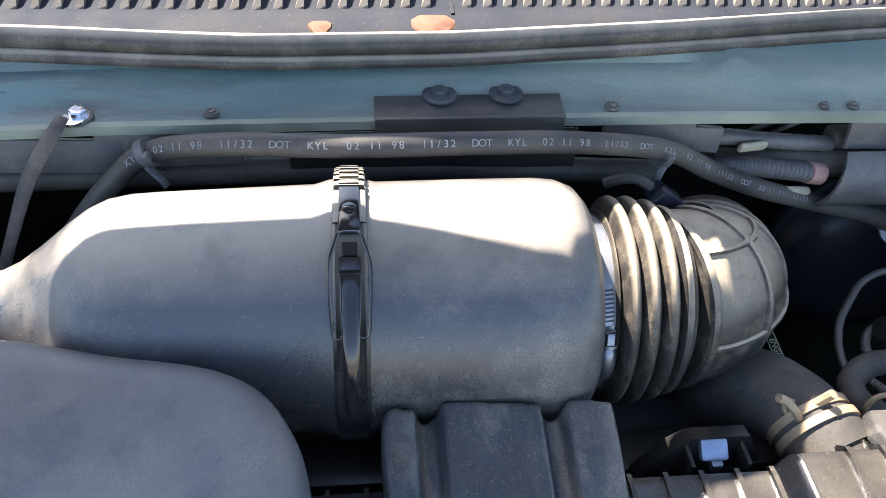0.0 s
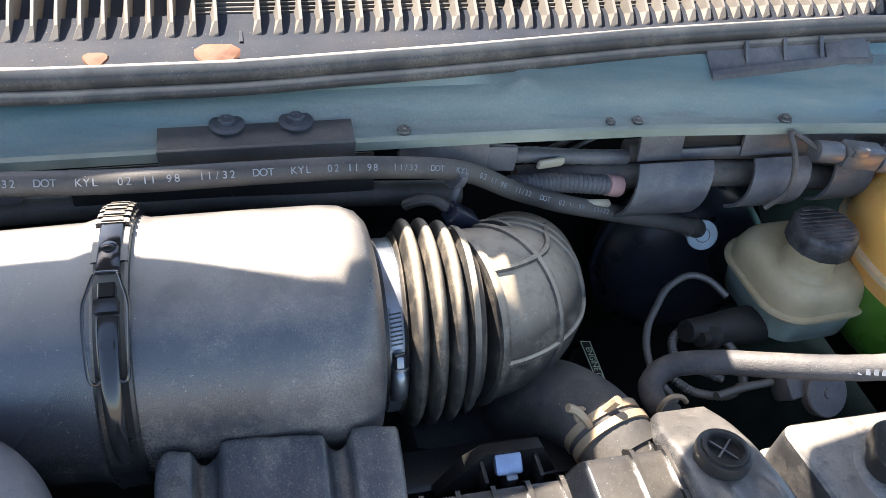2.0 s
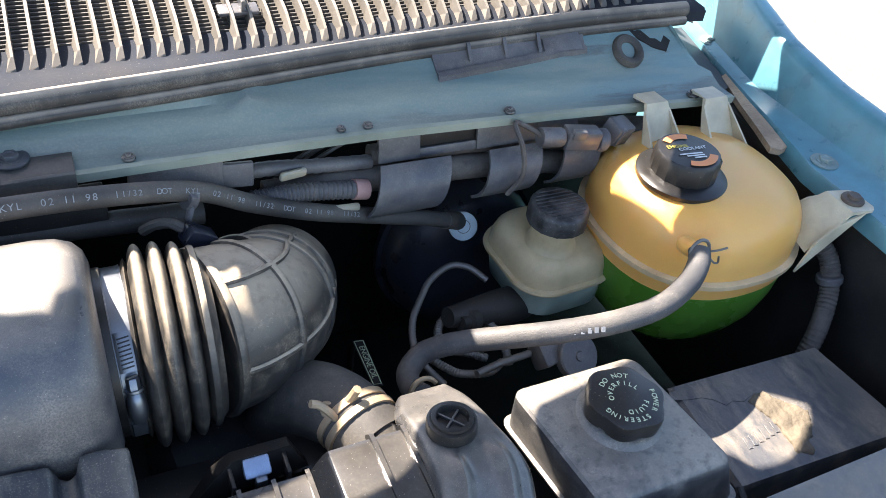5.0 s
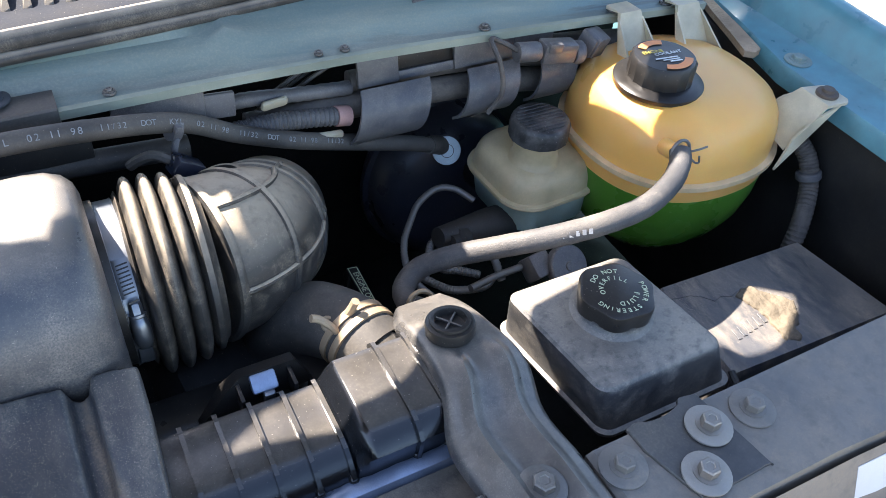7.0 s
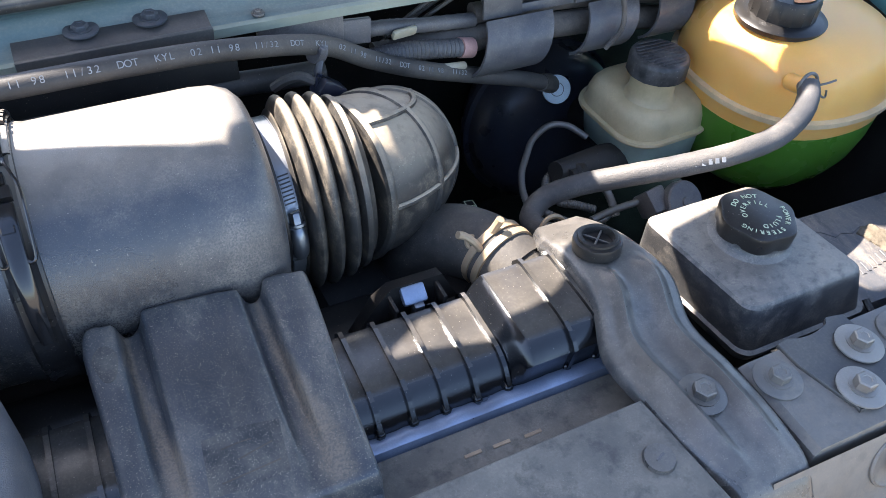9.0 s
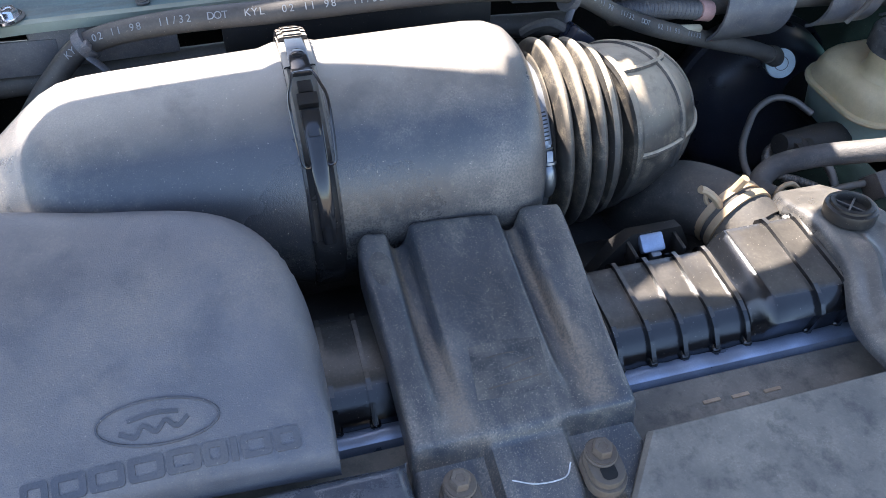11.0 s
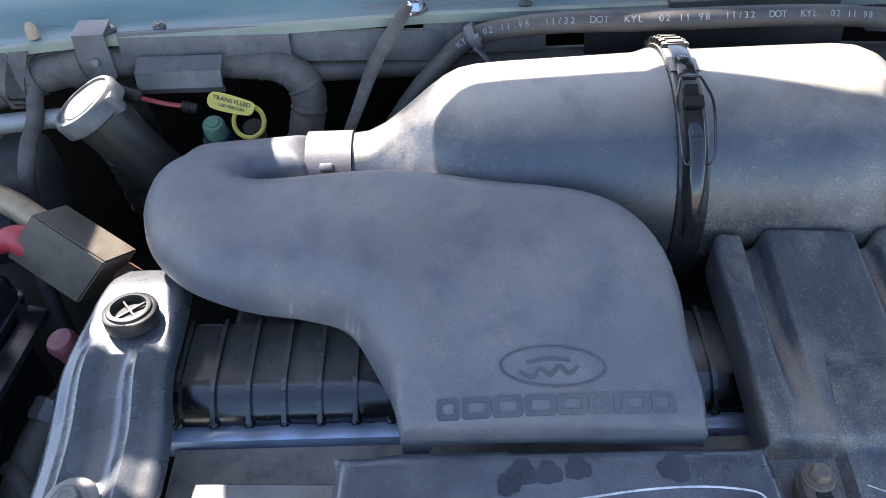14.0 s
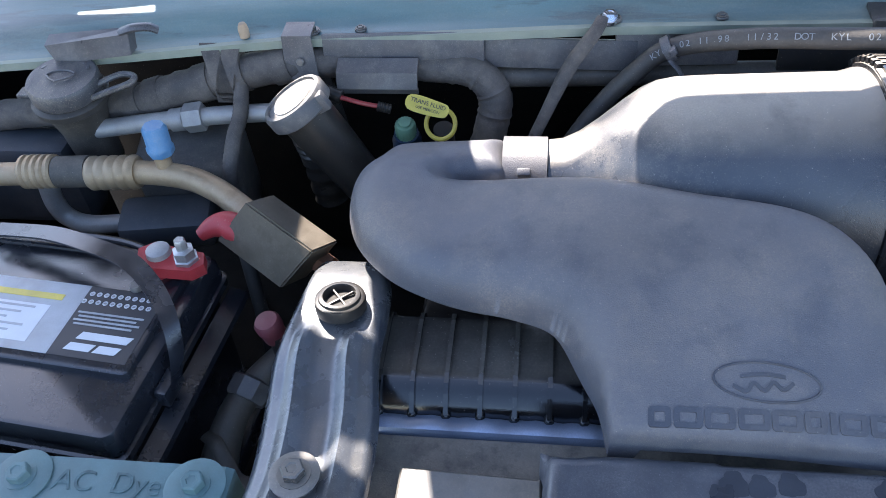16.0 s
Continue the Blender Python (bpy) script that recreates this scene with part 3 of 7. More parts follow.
def cowl_grille():
    g = thing("cowl_grille", (0, 0.8, 1.14), "dark ribbed plastic cowl grille under the windscreen, sunlight put into its pale ribs", "grille")
    secs = []
    for i in range(61):
        x = -1.2 + 2.28 * i / 60
        sy, sz = strip(x)
        f = grille_front(x)
        top = [(sy + 0.006, sz - 0.004), (sy + 0.012, sz), (max(f - 0.01, sy + 0.014), sz + 0.001), (max(f, sy + 0.02), sz + 0.001), (f + 0.033, grille_z(x, f + 0.033))]
        back = [(f + 0.034, grille_z(x, f + 0.033) - 0.014), (f + 0.32, grille_z(x, f + 0.32) - 0.014)]
        secs.append([(x, y, z) for y, z in top + back] + [(x, y, z - 0.016) for y, z in reversed(top + back)])
    part("panel", loft(secs), M_GRILLE, g)
    for i in range(97):
        x = -1.104 + 0.0222 * i
        if x > 0.985 or abs(x - 0.053) < 0.008:
            continue
        y0 = max(grille_front(x), strip(x)[0] + 0.022)
        y1 = y0 + 0.30
        z0, z1 = grille_z(x, y0), grille_z(x, y1)
        w = 0.0022
        foot = 0.0035 if x > 0.0 else 0.0075
        secs = [[(x - 0.0085, y0 - 0.001, z0 - 0.002), (x + w, y0, z0 - 0.002), (x + w, y0 + 0.002, z0 + 0.003), (x - 0.0075, y0 + 0.001, z0 + 0.0005)],
                [(x - 0.0085, y0 + 0.010, z0 - 0.002), (x + w, y0 + 0.010, z0 - 0.002), (x + w, y0 + 0.011, z0 + 0.013), (x - w * 0.4, y0 + 0.011, z0 + 0.012)],
                [(x - 0.0080, y0 + 0.034, z0 - 0.002), (x + w, y0 + 0.034, z0 - 0.002), (x + w, y0 + 0.034, z0 + 0.026), (x - w * 0.5, y0 + 0.034, z0 + 0.025)],
                [(x - foot, y0 + 0.042, z0 - 0.006), (x + w, y0 + 0.042, z0 - 0.006), (x + w, y0 + 0.042, z0 + 0.029), (x - w * 0.5, y0 + 0.042, z0 + 0.028)],
                [(x - foot, y1, z1 - 0.006), (x + w, y1, z1 - 0.006), (x + w, y1, z1 + 0.018), (x - w * 0.5, y1, z1 + 0.017)]]
        part("slat", loft(secs), M_SUNSLAT, g, smooth=0)
    for k in range(40):
        d = 0.036 + 0.007 * k
        secs = []
        for x in np.linspace(0.008, 0.985, 16):
            y = grille_front(x) + d
            z = grille_z(x, y) + 0.001
            secs.append([(x, y - 0.0011, z), (x, y + 0.0011, z), (x, y + 0.0009, z - 0.005), (x, y - 0.0009, z - 0.005)])
        part("cross_bar", loft(secs), M_BAR, g, smooth=0)
    for x in (0.053,):
        y0 = grille_front(x)
        part("joint", box(x, y0 + 0.02, grille_z(x, y0) + 0.001, 0.004, 0.07, 0.002, 0.0005), M_BLACK, g, smooth=0)
    c = thing("grille_clip", (0.372, 0.90, 1.17), "small grey plastic clip on the cowl grille", "clip")
    y0 = grille_front(0.372) + 0.055
    z0 = grille_z(0.372, y0) + 0.012
    part("base", box(0.372, y0, z0, 0.050, 0.020, 0.006, 0.002, eul(12, 0, 0)), M_SHELL, c)
    part("fin", box(0.377, y0 + 0.004, z0 + 0.010, 0.005, 0.030, 0.018, 0.001, eul(12, 0, 0)), M_SHELL, c)
    part("bar", tube([(0.350, y0 + 0.016, z0 + 0.010), (0.396, y0 + 0.018, z0 + 0.010)], 0.0025, 8, 2), M_SHELL, c)
    return g


cowl()
cowl_grille()

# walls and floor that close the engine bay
solo("firewall", box(-0.05, 0.98, 0.75, 2.4, 0.05, 0.66, 0.01), M_BAYSHADE, "firewall behind the engine, near-black to stand for deep shade", "firewall", kind="structure")
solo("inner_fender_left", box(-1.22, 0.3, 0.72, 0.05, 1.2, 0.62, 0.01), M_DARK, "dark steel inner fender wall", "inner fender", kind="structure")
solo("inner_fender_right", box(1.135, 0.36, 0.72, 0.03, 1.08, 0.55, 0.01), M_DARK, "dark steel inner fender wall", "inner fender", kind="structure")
solo("bay_floor", box(-0.05, 0.42, 0.40, 2.5, 1.36, 0.04, 0.01), M_BAYSHADE, "engine bay floor with deep shade put into its colour", "floor", kind="structure")
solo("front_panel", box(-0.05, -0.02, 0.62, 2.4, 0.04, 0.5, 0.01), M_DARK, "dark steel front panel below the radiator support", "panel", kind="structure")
gb = bmesh.new()
bmesh.ops.create_grid(gb, x_segments=2, y_segments=2, size=300)
for v in gb.verts:
    v.co.z = -LIFT / UNIT
solo("ground", gb, M_SAND, "pale dry gravel ground in bright sun", "ground", kind="structure", smooth=0)


def ledge(y):
    """Where the ledge's inner edge stands at y."""
    return lerp([-0.1, 0.54, 0.647, 0.747, 0.80, 0.98, 1.3], [1.085, 1.10, 1.128, 1.15, 1.163, 1.208, 1.29], y)


def fender():
    """The fender rail: a flat ledge, a leaning inner face, a rounded crown and the outer skin."""
    f = thing("fender", (1.15, 0.5, 1.0), "blue-green painted steel fender with a rolled top edge", "fender", kind="")
    secs = []
    for i in range(49):
        y = -0.05 + 1.35 * i / 48
        e = ledge(y)
        c = max(1.185, e + 0.036)
        zc = lerp([0.0, 0.62, 0.76, 0.89, 1.3], [1.06, 1.085, 1.105, 1.122, 1.16], y)
        prof = [(e, 0.985), (e, 1.010), (e + 0.003, 1.015), (c - 0.022, 1.017), (c - 0.012, 1.022), (c + 0.004, zc - 0.016), (c + 0.010, zc - 0.005), (c + 0.018, zc), (c + 0.030, zc + 0.001), (c + 0.042, zc - 0.006), (c + 0.06, zc - 0.04),
                (c + 0.11, 0.85), (c + 0.13, 0.3), (c + 0.12, 0.3), (c + 0.09, 0.85), (c + 0.03, 1.005), (e + 0.01, 1.003)]
        secs.append([(x, y, z) for x, z in prof])
    part("panel", loft(secs), M_FENDER, f)
    for x, y in ((1.129, 0.54), (1.213, 0.903)):
        hexbolt("bolt", (x, y, 1.0165), "", 0.010, 0.020, parent=f, mat_b=M_TEAL, mat_w=M_TEAL)
    fl = [[(ledge(y) - w, y, z), (ledge(y) - 0.001, y, z + 0.004), (ledge(y) - 0.001, y, z - 0.006), (ledge(y) - w, y, z - 0.010)] for y, w, z in ((0.597, 0.010, 1.004), (0.605, 0.026, 1.005), (0.66, 0.022, 1.007), (0.72, 0.017, 1.008), (0.80, 0.008, 1.010))]
    solo("seam_sealer_flange", loft(fl), M_TAN, "sandy dirt-caked steel flange below the fender ledge", "flange", kind="structure")
    solo("cowl_end_brace", loft([[(0.985, 0.88, 1.108), (1.0, 0.822, 1.106), (1.0, 0.822, 1.09), (0.985, 0.88, 1.09)], [(1.03, 0.90, 1.085), (1.05, 0.77, 1.062), (1.05, 0.77, 1.05), (1.03, 0.90, 1.07)], [(1.13, 0.93, 1.035), (1.088, 0.735, 1.020), (1.088, 0.735, 1.01), (1.13, 0.93, 1.02)],
          [(1.20, 0.97, 1.012), (1.155, 0.775, 1.006), (1.155, 0.775, 0.996), (1.20, 0.97, 1.0)]]), M_BRACE, "dark dusty steel brace between cowl and fender", "brace", kind="structure")
    # A plate on the ledge paints the shade down its end slot.
    solo("fender_slot", slab([(1.218, 1.07), (1.244, 1.07), (1.236, 0.985), (1.222, 0.968)], 1.010, 1.0205, 0.002), M_BAYSHADE, "near-black plate for the shade in the slot at the fender ledge's end", "slot", kind="structure")


fender()


def strap(name, secs, label, grommet, bolt, ridges, metal):
    """A pressed steel bracket that holds the radiator's top: a strap with two pressed ridges, a grommet and a bolt."""
    t = thing(name, (grommet[0], grommet[1], secs[0][3]), label, "bracket", "radiator brackets")
    dense = spline([np.array(s) for s in secs], 6)
    n = 22
    rows = []
    for y, xl, xr, z in dense:
        top = []
        for i in range(n + 1):
            u = i / n
            dz = 0
            for c, w, h in ridges:
                dz += h * math.exp(-((u - c) / w) ** 2) * smoothstep(0.05, 0.11, y) * (1 - smoothstep(0.27, 0.30, y))
            edge = -0.010 * (max(0, 0.06 - u) / 0.06 + max(0, u - 0.94) / 0.06)
            top.append((xl + (xr - xl) * u, y, z + dz + edge))
        rows.append(top + [(x, yy, zz - 0.004) for x, yy, zz in reversed(top)])
    part("strap", loft(rows), metal, t)
    gx, gy, gz = grommet
    g = part("grommet", lathe([(0.0245, -0.016), (0.0248, -0.007), (0.0240, -0.004), (0.0215, -0.003), (0.0205, -0.003), (0.0200, -0.0005), (0.0185, 0.0), (0.0160, 0.0), (0.0152, -0.002), (0.0150, -0.008), (0.0, -0.008)], grommet, eul(-8, 0, 0), 44), M_BLACK, t, "black rubber grommet with a crossed centre")
    cr = box(gx, gy, gz - 0.0065, 0.029, 0.0020, 0.003, 0.0006, eul(0, 0, 40))
    cr = box(gx, gy, gz - 0.0065, 0.029, 0.0020, 0.003, 0.0006, eul(0, 0, -50), 2, cr)
    part("cross", cr, M_BRACKET, g, "dusty crossed insert")
    hexbolt("bolt", bolt, "", 0.0105, 0.0215, parent=t, mat_b=M_BRACKET, mat_w=M_BRACKET, h=0.011)
    return t


RIDGE = [(0.27, 0.085, 0.010), (0.73, 0.085, 0.010)]
strap("radiator_bracket", [(0.388, 0.410, 0.470, 0.955), (0.36, 0.398, 0.478, 0.968), (0.316, 0.40, 0.481, 0.984), (0.262, 0.398, 0.492, 0.982), (0.212, 0.382, 0.484, 0.966),
                           (0.152, 0.384, 0.487, 0.968), (0.10, 0.39, 0.488, 0.967), (0.057, 0.403, 0.486, 0.960), (0.03, 0.408, 0.484, 0.93)],
      "dusty black pressed-steel radiator bracket with a rubber grommet", (0.435, 0.317, 1.001), (0.431, 0.138, 0.972), RIDGE, M_BRACKET)
strap("radiator_bracket", [(0.396, -0.604, -0.560, 0.962), (0.386, -0.611, -0.550, 0.970), (0.36, -0.615, -0.532, 0.980), (0.312, -0.620, -0.526, 0.984), (0.26, -0.627, -0.527, 0.979), (0.2, -0.624, -0.519, 0.968),
                           (0.14, -0.62, -0.517, 0.968), (0.09, -0.627, -0.52, 0.966), (0.03, -0.63, -0.522, 0.95)],
      "shiny black pressed-steel radiator bracket, dusty at its top", (-0.570, 0.313, 1.003), (-0.576, 0.138, 0.977), RIDGE, M_BRACKETL)


# ---- radiator ----
def radiator():
    r = thing("radiator", (-0.05, 0.27, 0.6), "black ribbed plastic radiator end tank on a crimped aluminium header", "radiator")

    def prof(x):
        k = smoothstep(0.300, 0.325, x)
        zt = 0.946 + 0.020 * k
        yb, yf = 0.345 + 0.004 * k, 0.268 - 0.012 * k
        return [(yb + 0.004, 0.90), (yb, zt - 0.012), (yb - 0.006, zt - 0.002), (yb - 0.014, zt), (yf + 0.010, zt), (yf + 0.001, zt - 0.0008), (yf - 0.008, zt - 0.0040), (yf - 0.0155, zt - 0.0095), (yf - 0.021, zt - 0.017), (0.2405 - 0.002 * k, 0.9215), (0.239, 0.90)]
    xs = sorted(set(list(np.linspace(-0.535, 0.42, 60)) + [0.30 + 0.0025 * i for i in range(11)]))
    part("tank", loft([[(x, y, z) for y, z in prof(x)] for x in xs]), M_TANK, r)
    ribs = [x for x in [-0.530 + 0.032 * i for i in range(27)] + [0.366, 0.398] if x < 0.305 or x > 0.36]
    for x in ribs:
        ring = [[(xx, y - 0.0035 * s, z + 0.0045) for (y, z), s in zip(prof(x), (-1, -1, -0.5, 0, 0, 0.2, 0.5, 0.8, 1, 1, 1))] for xx in (x - 0.0022, x + 0.0022)]
        part("rib", loft(ring), M_TANK, r, smooth=0)
    strip_ = []
    for k in range(120):
        x = -0.545 + 0.97 * k / 119
        b_ = 0.0008 * math.sin(x * 900) + 0.0006 * math.sin(x * 391)
        strip_.append([(x, 0.243, 0.906), (x, 0.243, 0.9150 + b_), (x, 0.2385, 0.9205 + b_), (x, 0.2300, 0.9225 + b_), (x, 0.2235, 0.9205), (x, 0.2205, 0.914 + b_), (x, 0.2205, 0.902)])
    part("header", loft(strip_), M_SKYALU, r, "crimped aluminium header with sky reflection put into its blue colour")
    for x in ribs:
        part("crimp_notch", box(x, 0.2405, 0.9205, 0.009, 0.010, 0.010, 0.002, segs=1), M_TANK, r, "black notch in the crimped header")
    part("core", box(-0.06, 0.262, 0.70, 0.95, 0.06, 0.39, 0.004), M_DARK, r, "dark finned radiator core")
    return r


radiator()
solo("radiator_deck", slab([(0.152, 0.157), (0.385, 0.159), (0.40, 0.03), (0.10, 0.02), (0.11, 0.1)], 0.90, 0.965, 0.004), M_DECK, "flat dusty black plastic deck behind the grille", "deck", kind="structure")
solo("air_baffle", slab([(-0.53, 0.2185), (0.42, 0.2185), (0.42, 0.14), (-0.53, 0.14)], 0.88, 0.916, 0.003), M_DECK, "dusty black baffle plate in front of the radiator", "baffle", kind="structure")
solo("latch_box", slab([(-0.497, 0.172), (-0.375, 0.168), (-0.372, 0.03), (-0.50, 0.03)], 0.89, 0.944, 0.004), M_SUPPORT, "tan dusty steel hood latch box", "panel", kind="structure")
sup = [(0.49, 0.154), (1.12, 0.158), (1.12, 0.03), (0.70, 0.052), (0.49, 0.056)]
solo("radiator_support_right", slab(sup, 0.885, 0.964, 0.006), M_SUPPORT, "dusty painted steel radiator support beam", "radiator support", kind="structure")
solo("radiator_support_face", loft([[(0.44, 0.050, 0.958), (0.44, 0.005, 0.86), (0.44, 0.02, 0.85), (0.44, 0.06, 0.90)], [(0.72, 0.045, 0.958), (0.72, 0.005, 0.86), (0.72, 0.02, 0.85), (0.72, 0.06, 0.90)], [(1.12, 0.028, 0.958), (1.12, -0.01, 0.86), (1.12, 0.0, 0.85), (1.12, 0.05, 0.90)]]), M_SUPPORT, "dusty painted steel front face of the support", "radiator support", kind="structure")
solo("radiator_support_left", slab([(-1.15, 0.148), (-0.635, 0.15), (-0.635, 0.03), (-1.15, 0.03)], 0.885, 0.964, 0.006), M_SUPPORTL, "teal painted steel radiator support beam", "radiator support", kind="structure")

# ---- air filter housing ----
AY, AZ = 0.498, 0.998


def canister():
    t = thing("air_filter_housing", (-0.05, AY, AZ - 0.12), "dusty grey moulded plastic air filter canister", "air filter housing")
    X = aim((1, 0, 0))

    def turned(pairs, segs=72, wob=None):
        return lathe([(r, x) for x, r in pairs], (0, AY, AZ), X, segs, None, wob)
    left = [(-0.378, 0.040), (-0.362, 0.042), (-0.345, 0.050), (-0.325, 0.064), (-0.300, 0.084), (-0.283, 0.096), (-0.268, 0.103), (-0.250, 0.1065), (-0.225, 0.108), (-0.15, 0.1105), (-0.090, 0.1125), (-0.076, 0.1165), (-0.063, 0.117)]
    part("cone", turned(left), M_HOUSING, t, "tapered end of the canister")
    right = [(-0.062, 0.117), (-0.048, 0.117), (-0.036, 0.114), (0.05, 0.1150), (0.110, 0.1152), (0.128, 0.1135), (0.142, 0.108), (0.150, 0.099), (0.153, 0.088), (0.153, 0.07)]
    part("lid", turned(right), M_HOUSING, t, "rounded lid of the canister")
    BX = -0.0585
    band = [(BX - 0.0145, 0.1175), (BX - 0.0140, 0.1205), (BX - 0.0115, 0.1218), (BX - 0.0085, 0.1205), (BX + 0.0085, 0.1205), (BX + 0.0115, 0.1218), (BX + 0.0140, 0.1205), (BX + 0.0145, 0.1175)]
    b = part("clamp_band", turned(band, 96), M_BANDDUST, t, "glossy black steel clamp band")

    def on(a, r, x=BX):
        """A place on the band: a degrees forward of straight up."""
        return (x, AY - r * math.sin(radians(a)), AZ + r * math.cos(radians(a)))

    def plate(a0, a1, w, r0, r1, x=BX, n=8, w1=None):
        secs = []
        for i in range(n + 1):
            a = a0 + (a1 - a0) * i / n
            k = w + ((w1 if w1 else w) - w) * i / n
            secs.append([on(a, r0, x - k), on(a, r0, x + k), on(a, r1 - 0.0008, x + k), on(a, r1, x + k * 0.85), on(a, r1, x - k * 0.85), on(a, r1 - 0.0008, x - k)])
        return loft(secs)
    for i in range(7):
        a = -47 + 5.4 * i
        part("tooth", plate(a, a + 3.2, 0.0128, 0.1205, 0.1275, n=2), M_BANDDUST, b)
        part("tooth_shoulder", plate(a + 0.3, a + 2.6, 0.0085, 0.1275, 0.1290, n=2), M_BANDDUST, b)
    part("tab", plate(-11, 13, 0.0085, 0.121, 0.1268), M_BAND, b)
    part("tab_skirt", plate(-11, 8, 0.0135, 0.1205, 0.1235), M_BANDDUST, b)
    part("rivet", lathe([(0.0058, -0.001), (0.0058, 0.0010), (0.0042, 0.0020), (0, 0.0022)], on(2.4, 0.1268), aim((0, -math.sin(radians(2.4)), math.cos(radians(2.4)))), 24), M_BAND, b)
    part("tab_lip", plate(12.0, 13.8, 0.0092, 0.1265, 0.1285, n=2), M_BAND, b)
    part("buckle", plate(18.5, 23.5, 0.0062, 0.121, 0.1300), M_BAND, b)
    part("hook", plate(24.5, 29, 0.0085, 0.122, 0.1325), M_BAND, b, "folded hook of the buckle")
    lever = []
    for a, w, r1 in ((30, 0.0080, 0.1275), (34, 0.0080, 0.1290), (40, 0.0078, 0.1300), (46, 0.0074, 0.1310), (53, 0.0070, 0.1318), (61, 0.0068, 0.1318), (70, 0.0066, 0.1300), (78, 0.0062, 0.1275), (86, 0.0056, 0.1245)):
        lever.append([on(a, 0.121, BX - w), on(a, 0.121, BX + w), on(a, r1 - 0.002, BX + w), on(a, r1 - 0.0004, BX + w * 0.75), on(a, r1, BX + w * 0.35), on(a, r1, BX - w * 0.35), on(a, r1 - 0.0004, BX - w * 0.75), on(a, r1 - 0.002, BX - w)])
    part("lever", loft(lever), M_BAND, b, "polished black over-centre lever")
    part("lever_nib", plate(38.6, 41.0, 0.0052, 0.1295, 0.1318, n=3), M_BAND, b)
    loop = [on(14.6, 0.1300, BX - 0.0060), on(16.0, 0.1315, BX - 0.0090), on(21, 0.1320, BX - 0.0125), on(26.5, 0.1325, BX - 0.0158), on(34, 0.1328, BX - 0.0160), on(44, 0.1325, BX - 0.0150), on(50.5, 0.1315, BX - 0.0135), on(52, 0.1300, BX - 0.0095), on(51, 0.1285, BX - 0.0060)]
    loop2 = [(2 * BX - x, y, z) for x, y, z in loop]
    part("wire_loop", tube(loop[::-1] + loop2, 0.0013, 8, 5), M_BAND, b, "black wire bail")
    part("collar", lathe([(0.080, 0.148), (0.0835, 0.150), (0.0835, 0.160)], (0, 0.512, 0.982), X, 48), M_BLACK, t)
    KY, KZ = 0.5245, 0.9655
    part("boot_cuff", lathe([(0.080, 0.150), (0.0845, 0.152), (0.0845, 0.184)], (0, KY, KZ), X, 56), M_BELLOWS, t, "dusty rubber cuff under the clamp")
    # worm-drive clamp on the cuff
    cl = part("hose_clamp", lathe([(0.0850, 0.1595), (0.0866, 0.1595), (0.0866, 0.1605), (0.0860, 0.161), (0.0860, 0.177), (0.0866, 0.1775), (0.0866, 0.1785), (0.0850, 0.1785)], (0, KY, KZ), X, 72), M_CLAMP, t, "bright steel worm-drive hose clamp")

    def rim(a, r, x):
        """A place on the clamp: a degrees down from level, at the front."""
        return (x, KY - r * math.cos(radians(a)), KZ - r * math.sin(radians(a)))

    def band(a0, a1, w, r0, r1, x=0.1690, n=6):
        return loft([[rim(a, r0, x - w), rim(a, r0, x + w), rim(a, r1, x + w * 0.85), rim(a, r1, x - w * 0.85)] for a in np.linspace(a0, a1, n + 1)])
    part("tongue", band(-33, -58, 0.0085, 0.0862, 0.0872), M_CLAMP, cl, "overlapping slotted tongue")
    for i in range(8):
        a = -36 - 2.6 * i
        part("slot", loft([[rim(a + 0.5 - 0.4 * k, 0.0872, 0.1690 + 0.0055 * k), rim(a - 0.5 - 0.4 * k, 0.0872, 0.1690 + 0.0055 * k), rim(a - 0.5 - 0.4 * k, 0.0876, 0.1690 + 0.0055 * k), rim(a + 0.5 - 0.4 * k, 0.0876, 0.1690 + 0.0055 * k)] for k in (-1, 1)]), M_BLACK, cl, smooth=0)
    part("screw", lathe([(0.0062, 0), (0.0062, 0.010), (0.0052, 0.0112), (0, 0.0112)], rim(-23, 0.0905, 0.1700), aim((0, 0.45, 0.9)), 6), M_CLAMP, cl, "slotted hex screw")
    part("screw_slot", box(*rim(-31, 0.0925, 0.1700), 0.010, 0.0016, 0.0016, 0, eul(-30, 0, 15)), M_BLACK, cl, smooth=0)
    part("washer", lathe([(0.0085, -0.001), (0.0085, 0.0016)], rim(-22, 0.0895, 0.1700), aim((0, 0.42, 0.9)), 24), M_CLAMP, cl)
    part("screw_housing", tube([rim(-20, 0.0880, 0.1698), rim(-15, 0.0890, 0.1698), rim(-8, 0.0895, 0.1700), rim(-1, 0.0885, 0.1702), rim(2, 0.0865, 0.1702)], [0.0070, 0.0088, 0.0090, 0.0080, 0.0055], 18), M_CLAMP, cl, "rounded worm screw housing")
    part("tail", band(6, 26, 0.0075, 0.0862, 0.0885), M_BRACE, cl, "grimy clamp tail")
    return t


canister()


